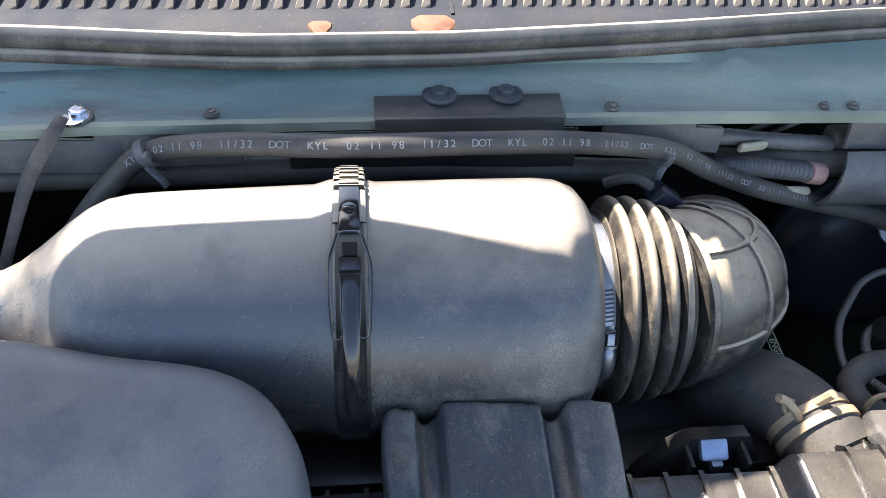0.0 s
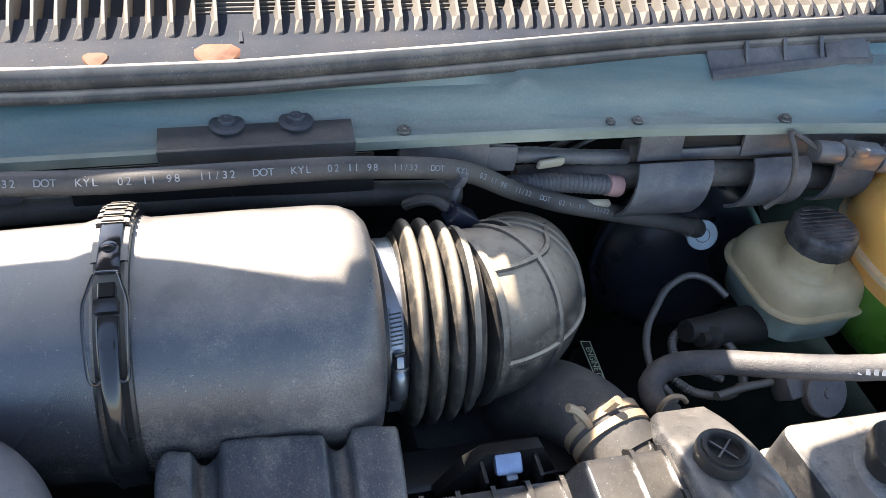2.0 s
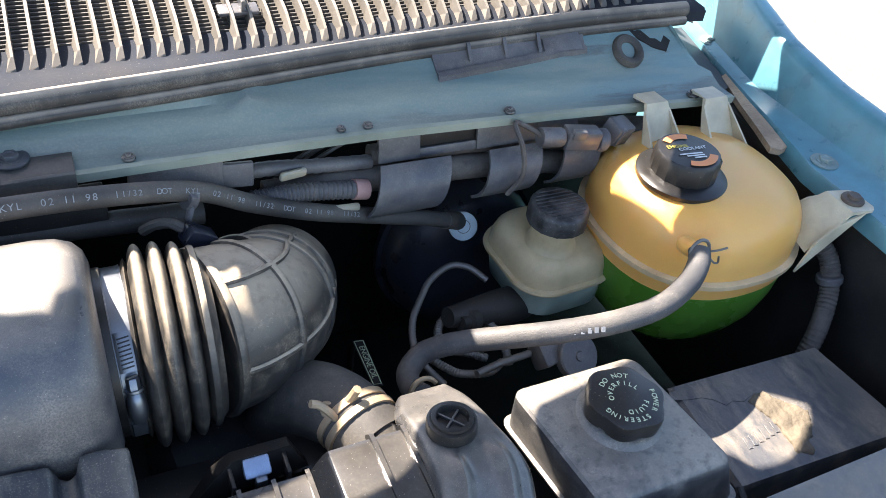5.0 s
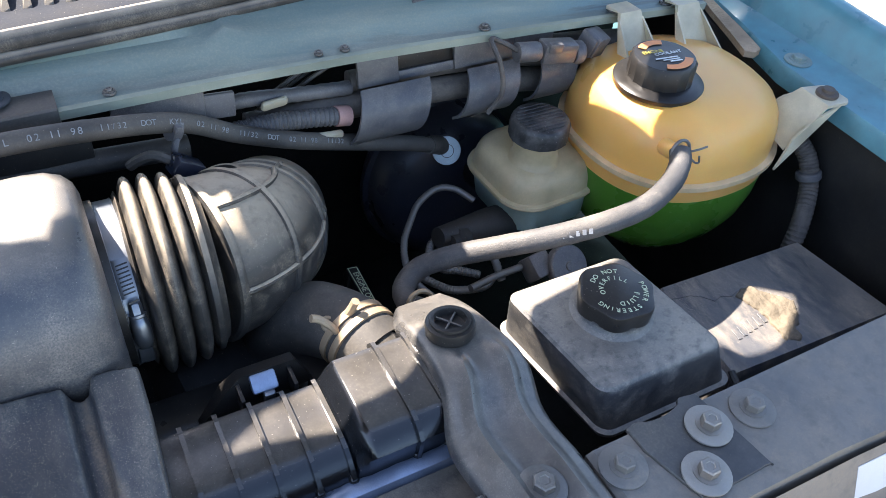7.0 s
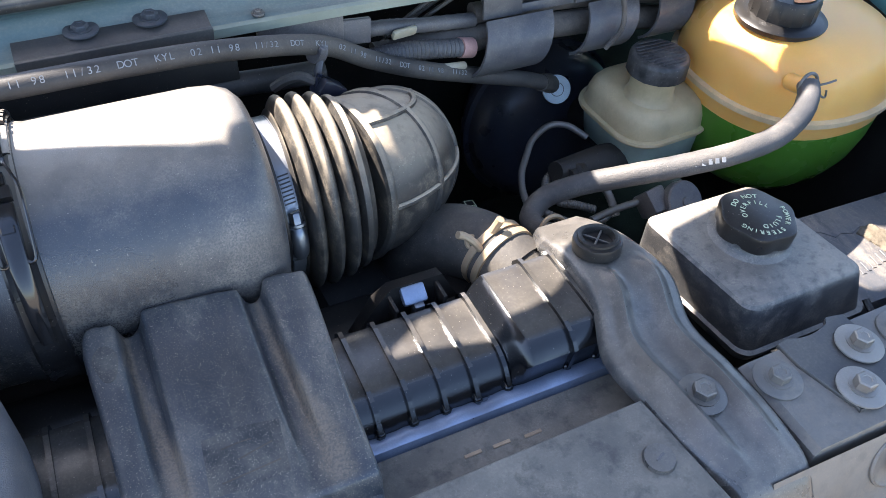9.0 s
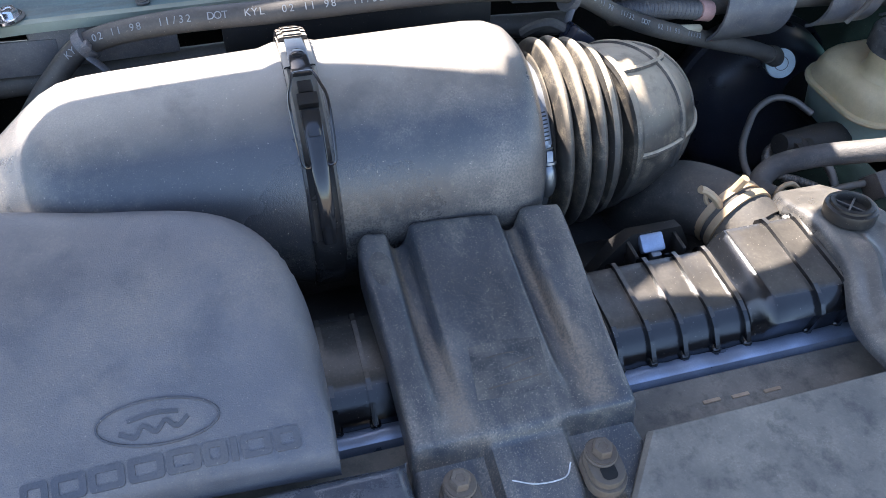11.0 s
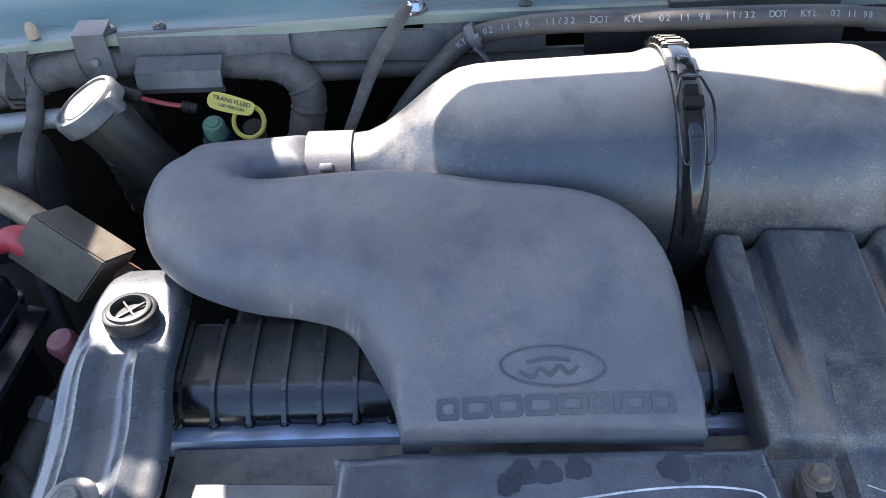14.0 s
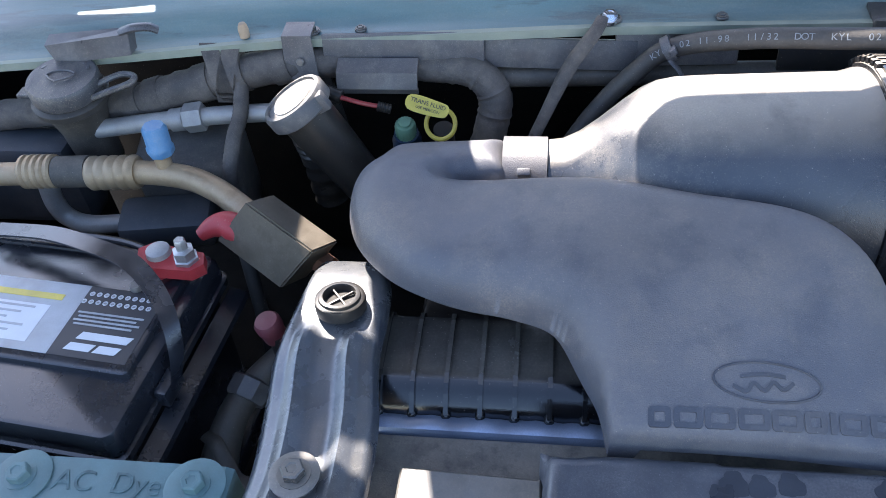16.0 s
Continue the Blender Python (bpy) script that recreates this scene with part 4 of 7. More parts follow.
def intake_boot():
    """The rubber boot: three deep folds and a low one, then a ribbed elbow that turns back."""
    t = thing("intake_boot", (0.27, 0.55, 0.86), "dusty black rubber intake boot with folded bellows and a ribbed elbow", "intake boot")
    X = aim((1, -0.035, -0.008))
    cy, cz = 0.525, 0.965
    fold = [(0.178, 0.088), (0.181, 0.092)]
    for c, r in ((0.1925, 0.1045), (0.2105, 0.1045), (0.2290, 0.1015)):
        fold += [(c - 0.0090, r - 0.019), (c - 0.0072, r - 0.010), (c - 0.0050, r - 0.0042), (c - 0.0025, r - 0.001), (c, r), (c + 0.0025, r - 0.001), (c + 0.0050, r - 0.0042), (c + 0.0072, r - 0.010), (c + 0.0088, r - 0.019)]
    fold += [(0.2395, 0.087), (0.2425, 0.0945), (0.2455, 0.0955), (0.2485, 0.0945), (0.252, 0.088), (0.256, 0.084)]
    part("bellows", lathe([(r, x - 0.19) for x, r in fold], (0.19, cy, cz), X, 72), M_BELLOWS, t, "three deep rubber bellows folds")
    path = [(0.246, 0.524, 0.9645), (0.2585, 0.527, 0.963), (0.2755, 0.5318, 0.9605), (0.2905, 0.5395, 0.956), (0.3036, 0.5494, 0.9505), (0.3140, 0.5620, 0.9435), (0.3225, 0.578, 0.9345), (0.3331, 0.5980, 0.9235), (0.346, 0.6237, 0.909), (0.360, 0.6534, 0.892)]
    rad = [0.0880, 0.0895, 0.0885, 0.0868, 0.0845, 0.0820, 0.0795, 0.0775, 0.0756, 0.074]
    e = part("elbow", tube(path, rad, 56, 6), M_BELLOWS, t, "ribbed rubber elbow")
    dense = spline([(*q, r) for q, r in zip(path, rad)], 6)

    def heading(k):
        d = dense[min(k + 1, len(dense) - 1)][:3] - dense[max(k - 1, 0)][:3]
        return d / np.linalg.norm(d)

    def ringat(k, extra=0.0042):
        q = dense[k]
        rr = q[3] + extra
        return lathe([(rr - 0.006, -0.0052), (rr - 0.0012, -0.0040), (rr, -0.001), (rr, 0.001), (rr - 0.0012, 0.0040), (rr - 0.006, 0.0052)], tuple(q[:3]), aim(heading(k)), 64, bmesh.new(), close=False)
    for k in (2, 17, 33, 43):
        part("ring_rib", ringat(k), M_BELLOWS, e)
    for a in (74, 14):
        pts = []
        for k in range(1, 50, 3):
            d = Vector(heading(k))
            side = d.cross(Vector((0, 0, 1))).normalized()
            up = side.cross(d)
            v = side * math.cos(radians(a)) + up * math.sin(radians(a))
            pts.append(tuple(Vector(dense[k][:3]) + v * (dense[k][3] + 0.0005)))
        part("long_rib", tube(pts, [0.0012] + [0.0036] * (len(pts) - 2) + [0.0012], 8, 3), M_BELLOWS, e)
    port = (0.287, 0.582, 1.000)
    up = aim((-0.40, -0.05, 1))
    part("sensor_port", lathe([(0.046, -0.070), (0.043, -0.030), (0.041, 0.0), (0.039, 0.006), (0.036, 0.007), (0.033, 0.004), (0.032, -0.004)], port, up, 40, close=False), M_BELLOWS, e, "raised rim of the sensor port")
    # Black disc paints the dark hollow of the port.
    part("port_plug", lathe([(0.0325, -0.006), (0.026, -0.004), (0.0, -0.002)], port, up, 32), M_BLACK, e, "black disc standing for the shade inside the open port")
    return t


intake_boot()

# ---- intake cover with its snorkel ----
COVER = [(-0.420, 0.525), (-0.470, 0.531), (-0.510, 0.530), (-0.547, 0.522), (-0.567, 0.496), (-0.579, 0.464), (-0.581, 0.427), (-0.571, 0.390), (-0.552, 0.360), (-0.522, 0.332), (-0.488, 0.314), (-0.450, 0.299),
         (-0.405, 0.287), (-0.366, 0.270), (-0.336, 0.226), (-0.3235, 0.177), (-0.21, 0.175), (-0.088, 0.171), (-0.0865, 0.22), (-0.087, 0.275), (-0.094, 0.318), (-0.108, 0.350), (-0.128, 0.374),
         (-0.155, 0.390), (-0.19, 0.400), (-0.24, 0.409), (-0.30, 0.424), (-0.37, 0.438), (-0.42, 0.446), (-0.458, 0.452), (-0.476, 0.457), (-0.458, 0.461), (-0.42, 0.461)]


def smooth_loop(pts, sharp, n=6):
    """A closed outline, rounded but at the corners whose index is in sharp."""
    out = []
    m = len(pts)
    for i in range(m):
        a, b_, c, d = (np.array(pts[(i + k) % m]) for k in (-1, 0, 1, 2))
        if i in sharp:
            a = 2 * b_ - c
        if (i + 1) % m in sharp:
            d = 2 * c - b_
        for k in range(n):
            u = k / n
            out.append(tuple(0.5 * (2 * b_ + (c - a) * u + (2 * a - 5 * b_ + 4 * c - d) * u * u + (3 * b_ - a - 3 * c + d) * u ** 3)))
    return out


def cover_z(x, y):
    cap = 1.042 + 0.030 * smoothstep(-0.50, -0.30, x)
    z = 1.004 + 0.51 * (y - 0.182) + 0.004 * math.sin((x + 0.32) * 13)
    cap -= 0.010 * smoothstep(0.455, 0.50, y)
    d = cap - z
    return cap - 0.5 * (d + math.sqrt(d * d + 0.0006)) + 0.5 * math.sqrt(0.0006) * 0.6 if d > -0.2 else cap


def intake_cover():
    t = thing("intake_cover", (-0.25, 0.3, 0.96), "large grained grey plastic air intake cover with a curved snorkel", "intake cover")
    out = smooth_loop(COVER, {0, 15, 17, 30, 32})
    part("shell", puff(out, cover_z, lambda x, y: 0.040 if y > 0.26 else 0.040 - 0.033 * smoothstep(0.26, 0.19, y), lambda x, y: 0.03 - 0.026 * smoothstep(-0.33, -0.37, x) if x < -0.3 else 0.018 + 0.032 * smoothstep(0.2, 0.3, y), 0.0045), M_COVER, t, "leather-grained moulded shell", smooth=60)
    # an oval badge and nine plain shapes in place of the maker's and the model's name
    def flat(x, y, up=0.0004):
        return (x, y, cover_z(x, y) + up)
    def ribbon(pts, w):
        """A flat raised stroke that follows the shell."""
        line = [q[:2] for q in spline([(x, y, 0) for x, y in pts], 6)]
        secs = []
        for k, (x, y) in enumerate(line):
            a, b_ = line[max(k - 1, 0)], line[min(k + 1, len(line) - 1)]
            n = math.hypot(b_[0] - a[0], b_[1] - a[1])
            ux, uy = -(b_[1] - a[1]) / n * w, (b_[0] - a[0]) / n * w
            secs.append([flat(x - ux, y - uy, -0.001), flat(x - ux * 0.85, y - uy * 0.85, 0.0008), flat(x + ux * 0.85, y + uy * 0.85, 0.0008), flat(x + ux, y + uy, -0.001)])
        return loft(secs)

    def frame_of(x0, x1, y0, y1, w):
        """A flat raised rounded frame with a stroke of width w."""
        cx, cy = (x0 + x1) / 2, (y0 + y1) / 2
        out = [(cx + a, cy + b_) for a, b_ in roundrect(x1 - x0, y1 - y0, 0.0028, 3)]
        inn = [(cx + a, cy + b_) for a, b_ in roundrect(x1 - x0 - 2 * w, y1 - y0 - 1.6 * w, 0.0010, 3)]
        return loft([[flat(x, y, h) for x, y in loop] for loop, h in ((out, -0.001), (out, 0.0008), (inn, 0.0008), (inn, -0.001))], caps=False)
    ring = [flat(-0.204 + 0.0405 * math.cos(a), 0.2150 + 0.0140 * math.sin(a) - 0.002 * math.cos(a)) for a in np.linspace(0, 2 * math.pi, 41)]
    part("badge_ring", tube(ring, 0.0010, 6, 1), M_RELIEF, t, "oval badge outline pressed into the plastic")
    for pts, w in (([(-0.230, 0.2120), (-0.220, 0.2080), (-0.214, 0.2140), (-0.206, 0.2090), (-0.199, 0.2150), (-0.192, 0.2100), (-0.184, 0.2150)], 0.0016), ([(-0.224, 0.2185), (-0.206, 0.2205), (-0.190, 0.2190)], 0.0014)):
        part("badge", ribbon(pts, w), M_RELIEF, t, "plain raised badge stroke")
    for x0, x1 in ((-0.2950, -0.2775), (-0.2755, -0.2535), (-0.2520, -0.2290), (-0.2270, -0.2035), (-0.2020, -0.1795), (-0.1780, -0.1615), (-0.1595, -0.1545), (-0.1525, -0.1320), (-0.1300, -0.1120)):
        y0, y1 = 0.1810 + 0.004 * (x0 + 0.3), 0.1955 + 0.004 * (x0 + 0.3)
        block = ribbon([((x0 + x1) / 2, y0), ((x0 + x1) / 2, y1)], 0.0026) if x1 - x0 < 0.01 else frame_of(x0, x1, y0, y1, 0.0046)
        part("name_block", block, M_RELIEF, t, "plain pressed block in the model name")
    X = aim((1, 0, 0))
    s = part("snorkel_sleeve", lathe([(0.036, -0.425), (0.0395, -0.425), (0.0395, -0.3785), (0.036, -0.3785)], (0, 0.497, 1.003), X, 40), M_COVER, t, "snorkel sleeve")
    part("sleeve_clip", box(-0.402, 0.466, 1.028, 0.014, 0.008, 0.024, 0.002, eul(40, 0, 0)), M_COVER, s)
    return t


intake_cover()
lc = smooth_loop([(-0.374, 0.155), (-0.362, 0.167), (-0.20, 0.1675), (-0.056, 0.165), (-0.043, 0.154), (-0.040, 0.02), (-0.380, 0.01)], {5, 6}, 5)
def scoop_z(x, y):
    return 0.992 + 0.009 * (x + 0.2) - 0.25 * max(0, 0.10 - y) ** 2 / 0.1


isc = thing("inlet_scoop", (-0.2, 0.1, 0.98), "smooth dark plastic air inlet scoop with a chalk-white scratch", "air inlet")
part("shell", puff(lc, scoop_z, 0.010, 0.06, 0.006), M_SCOOP, isc, smooth=60)
part("scratch", tube([(x, y, scoop_z(x, y) + 0.0002) for x, y in ((-0.250, 0.112), (-0.218, 0.119), (-0.185, 0.124), (-0.143, 0.129), (-0.10, 0.130), (-0.064, 0.125), (-0.056, 0.115))], 0.0009, 6, 4, flat=0.4), M_CHALK, isc, "chalk-white curved scratch")
for x, y, r in ((-0.232, 0.146, 0.011), (-0.212, 0.145, 0.010), (-0.243, 0.136, 0.009), (-0.190, 0.148, 0.010), (-0.118, 0.146, 0.012)):
    st_ = lathe([(r, 0.0), (r, 0.0004)], (x, y, scoop_z(x, y) + 0.0001), None, 26, None, lambda a, q, h: q * (1 + 0.12 * math.sin(3 * a + q * 900) + 0.06 * math.sin(7 * a)))
    part("stain", st_, M_STAIN, isc, "dark dried drip stain", smooth=0)

# ---- centre shield ----
SHIELD = [(-0.036, 0.372), (-0.010, 0.378), (0.0, 0.376), (0.020, 0.384), (0.09, 0.379), (0.106, 0.374), (0.122, 0.381), (0.150, 0.378), (0.157, 0.366), (0.152, 0.27), (0.149, 0.172), (0.152, 0.150), (0.151, 0.108),
          (0.128, 0.104), (0.118, 0.122), (0.100, 0.127), (0.085, 0.120), (0.080, 0.100), (0.022, 0.094), (0.018, 0.120), (0.004, 0.130), (-0.012, 0.126), (-0.022, 0.105), (-0.036, 0.106), (-0.038, 0.150), (-0.034, 0.19), (-0.034, 0.28)]


def shield_z(x, y):
    z = 0.979 + 0.028 * (y - 0.18) / 0.19
    k = smoothstep(0.20, 0.30, y)
    g = lambda c, w: math.exp(-((x - c) / w) ** 6)
    z -= (0.005 + 0.013 * k) * (g(0.002, 0.010) + g(0.106, 0.010)) * smoothstep(0.17, 0.23, y)
    # the front steps down to the tabs, but for the tongue in the middle
    down = (1 - smoothstep(0.171, 0.178, y))
    side = 1 - smoothstep(0.021, 0.027, x) * (1 - smoothstep(0.085, 0.091, x))
    z -= down * (0.010 + 0.012 * side)
    return z


def shield():
    t = thing("radiator_shield", (0.06, 0.25, 0.93), "dusty black ribbed plastic shield bolted over the radiator", "shield")
    part("scratch", tube([(x, y, shield_z(x, y) + 0.0006) for x, y in ((0.034, 0.143), (0.052, 0.136), (0.074, 0.136), (0.082, 0.146))], 0.0006, 6, 4, flat=0.4), M_CHALK, t, "pale scratch")
    part("panel", puff(smooth_loop(SHIELD, {9, 10}, 4), shield_z, 0.006, 0.035, 0.0027), M_PANEL, t, smooth=60)
    spot = [(-0.0215 + 0.0095 * math.cos(a) * (1 + 0.1 * math.sin(3 * a)), 0.340 + 0.017 * math.sin(a)) for a in np.linspace(0, 2 * math.pi, 25)[:-1]]
    part("stain", loft([[(x, y, shield_z(x, y) + h) for x, y in spot] for h in (-0.001, 0.0005)]), M_STAINDRY, t, "dark wiped oval patch")
    worn = [(0.030, 0.250), (0.060, 0.2515), (0.090, 0.247), (0.088, 0.225), (0.086, 0.204), (0.055, 0.2025), (0.025, 0.204), (0.028, 0.228)]
    part("label_ghost", loft([[(x, y, shield_z(x, y) + h) for x, y in worn] for h in (-0.001, 0.0004)]), M_STAINDRY, t, "dark scuffed patch where a label sat", smooth=0)
    for pts in (((0.052, 0.226), (0.068, 0.229), (0.080, 0.231)), ((0.036, 0.212), (0.060, 0.2135), (0.082, 0.2150)), ((0.042, 0.238), (0.056, 0.239), (0.066, 0.2385))):
        part("scuff", tube([(x, y, shield_z(x, y) + 0.0004) for x, y in pts], 0.0007, 6, 3, flat=0.4), M_WASHERT, t, "thin tan scuff")
    for x, y in ((-0.007, 0.141), (0.103, 0.139)):
        foot = [[(x + a * k, y - 0.006 + b_ * k, zz) for a, b_ in roundrect(0.031, 0.042, 0.0150, 6)] for zz, k in ((0.960, 1.0), (0.9675, 1.0), (0.9690, 0.96))]
        part("lower_washer", loft(foot), M_WASHERT, t, "brown-dusted lower washer")
        ow = [[(x + a * k, y - 0.005 + b_ * k, zz) for a, b_ in roundrect(0.0275, 0.0375, 0.0135, 6)] for zz, k in ((0.968, 1.0), (0.9735, 1.0), (0.9752, 0.95))]
        part("slotted_washer", loft(ow), M_WASHERT, t, "thick brown-dusted oblong slotted washer")
        # No hole is cut: a near-black inset paints its shade.
        part("washer_slot", loft([[(x + a, y - 0.0125 + b_, zz) for a, b_ in roundrect(0.012, 0.0125, 0.004, 4)] for zz in (0.972, 0.9758)]), M_BAYSHADE, t, "near-black inset for the shade in the keyhole slot", smooth=0)
        hexbolt("bolt", (x, y + 0.003, 0.9758), "", 0.0082, 0.0125, parent=t, h=0.010, mat_b=M_RUSTBOLT, mat_w=M_RUSTBOLT)
    return t


shield()


# ---- reservoirs ----
def coolant_tank():
    cx, cy = 0.937, 0.574
    t = thing("coolant_tank", (cx, cy, 0.80), "amber translucent coolant tank half full of green coolant", "coolant tank")

    def sec(z, k, grow=0.0):
        out = []
        for i in range(56):
            a = 2 * math.pi * i / 56
            c, q = math.cos(a), math.sin(a)
            r = (abs(c) ** 2.35 + abs(q) ** 2.35) ** (-1 / 2.35)
            out.append((cx + 0.149 * k * r * c, cy + 0.146 * k * r * q, z))
        return out
    part("lower_half", loft([sec(0.768, 0.36), sec(0.772, 0.52), sec(0.785, 0.70), sec(0.805, 0.81), sec(0.835, 0.90), sec(0.87, 0.95), sec(0.905, 0.965)]), M_GREEN, t, "green coolant seen through the tank")
    part("upper_half", loft([sec(0.905, 0.965), sec(0.925, 0.965), sec(0.950, 0.960), sec(0.972, 0.945), sec(0.990, 0.91), sec(1.004, 0.85), sec(1.014, 0.76), sec(1.021, 0.63), sec(1.025, 0.46), sec(1.026, 0.3)]), M_AMBER, t, "amber upper half")
    part("seam", loft([sec(0.928, 0.99), sec(0.929, 1.02), sec(0.936, 1.02), sec(0.937, 0.99)]), M_SEAM, t, "pale welded seam")
    at = (0.884, 0.564, 1.017)
    part("neck_flange", lathe([(0.056, 0), (0.061, 0.003), (0.0615, 0.009), (0.058, 0.012), (0.044, 0.014)], at, None, 48), M_BLACK, t)
    c = part("cap", lathe([(0.040, 0.012), (0.0435, 0.014), (0.0435, 0.040), (0.041, 0.044), (0.0, 0.045)], at, None, 72, None, lambda a, r, h: r * (1 + 0.028 * (1 if math.cos(a * 18) > 0.1 else 0)) if 0.01 < h < 0.042 and r > 0.038 else r), M_BLACK, t, "black ridged screw cap")
    disc = lambda r, z, a0, a1: loft([[(at[0] + r0 * math.cos(a), at[1] + r0 * math.sin(a), at[2] + z) for r0 in (r * 0.70, r)] for a in np.linspace(radians(a0), radians(a1), 24)], closed=False)
    part("warning_band", disc(0.037, 0.0456, 235, 325), M_ORANGE, c, "orange warning print", smooth=0)
    part("warning_band", disc(0.037, 0.0456, 60, 130), M_ORANGE, c, "orange warning print", smooth=0)
    writing("ENGINE", 0.0090, face((at[0] - 0.012, at[1] + 0.011, at[2] + 0.0456), (1, -0.1, 0), (0.1, 1, 0)), M_YELLOW, c, label="yellow print")
    writing("COOLANT", 0.0085, face((at[0] + 0.006, at[1] + 0.002, at[2] + 0.0456), (1, -0.1, 0), (0.1, 1, 0)), M_WHITE, c, label="white print")
    for i in range(3):
        part("print_bar", box(at[0] - 0.004 + 0.004 * i, at[1] - 0.008 - 0.005 * i, at[2] + 0.0457, 0.034 - 0.008 * i, 0.0022, 0.0005, 0, eul(0, 0, -6)), M_WHITE, c, smooth=0)
    for x, w in ((0.905, 0.05), (1.015, 0.055)):
        y = lip(x)[0]
        z = lip(x)[1]
        s = [[(x - w * 0.55, y - 0.06, 1.0), (x + w * 0.75, y - 0.06, 0.99), (x + w * 0.75, y - 0.05, 0.99), (x - w * 0.55, y - 0.05, 1.0)],
             [(x - w * 0.42, y - 0.028, z + 0.002), (x + w * 0.42, y - 0.028, z + 0.002), (x + w * 0.42, y - 0.022, z + 0.002), (x - w * 0.42, y - 0.022, z + 0.002)],
             [(x - w * 0.36, y - 0.020, z + 0.016), (x + w * 0.36, y - 0.020, z + 0.016), (x + w * 0.36, y - 0.014, z + 0.014), (x - w * 0.36, y - 0.014, z + 0.014)],
             [(x - w * 0.36, y + 0.012, z + 0.014), (x + w * 0.36, y + 0.012, z + 0.014), (x + w * 0.36, y + 0.012, z + 0.008), (x - w * 0.36, y + 0.012, z + 0.008)]]
        hk = part("mounting_hook", loft(s), M_IVORY, t, "ivory plastic hook over the cowl lip")
        for e in (-1, 1):
            q = [(x + e * w * 0.40, y - 0.024, z + 0.008), (x + e * w * 0.62, y - 0.055, 1.0), (x + e * w * 0.62, y - 0.095, 1.0)]
            part("gusset", loft([[(a - 0.0015, b_, c_) for a, b_, c_ in q], [(a + 0.0015, b_, c_) for a, b_, c_ in q]]), M_IVORY, hk, smooth=0)
    arm = [[(1.030, 0.505, 0.972), (1.030, 0.440, 0.955), (1.030, 0.440, 0.951), (1.030, 0.505, 0.968)], [(1.056, 0.485, 1.008), (1.056, 0.432, 1.000), (1.056, 0.432, 0.996), (1.056, 0.485, 1.004)], [(1.068, 0.478, 1.0215), (1.068, 0.428, 1.0215), (1.068, 0.428, 1.017), (1.068, 0.478, 1.017)],
           [(1.100, 0.470, 1.0225), (1.100, 0.424, 1.0225), (1.100, 0.424, 1.018), (1.100, 0.470, 1.018)], [(1.106, 0.464, 1.0225), (1.106, 0.430, 1.0225), (1.106, 0.430, 1.018), (1.106, 0.464, 1.018)]]
    part("side_arm", loft(arm), M_IVORY, t, "ivory plastic mounting arm")
    for y0, y1 in ((0.434, 0.426), (0.506, 0.474)):
        q = [(1.018, y0, 0.925), (1.030, y0, 0.972), (1.056, (y0 + y1) / 2, 1.004), (1.090, y1, 1.019), (1.078, y1, 1.008)]
        part("arm_gusset", loft([[(a, b_ - 0.0016, c_) for a, b_, c_ in q], [(a, b_ + 0.0016, c_) for a, b_, c_ in q]]), M_IVORY, t, smooth=0)
    part("arm_bolt", lathe([(0.0150, -0.002), (0.0155, 0.001), (0.0145, 0.003), (0.009, 0.004), (0.008, 0.008), (0, 0.008)], (1.087, 0.450, 1.0235), None, 24), M_RUSTBOLT, t, "dark rusty bolt and washer")
    n = part("nozzle", tube([(0.83, 0.47, 0.992), (0.826, 0.452, 0.998), (0.824, 0.440, 1.006)], 0.011, 16), M_AMBER, t)
    return t


coolant_tank()


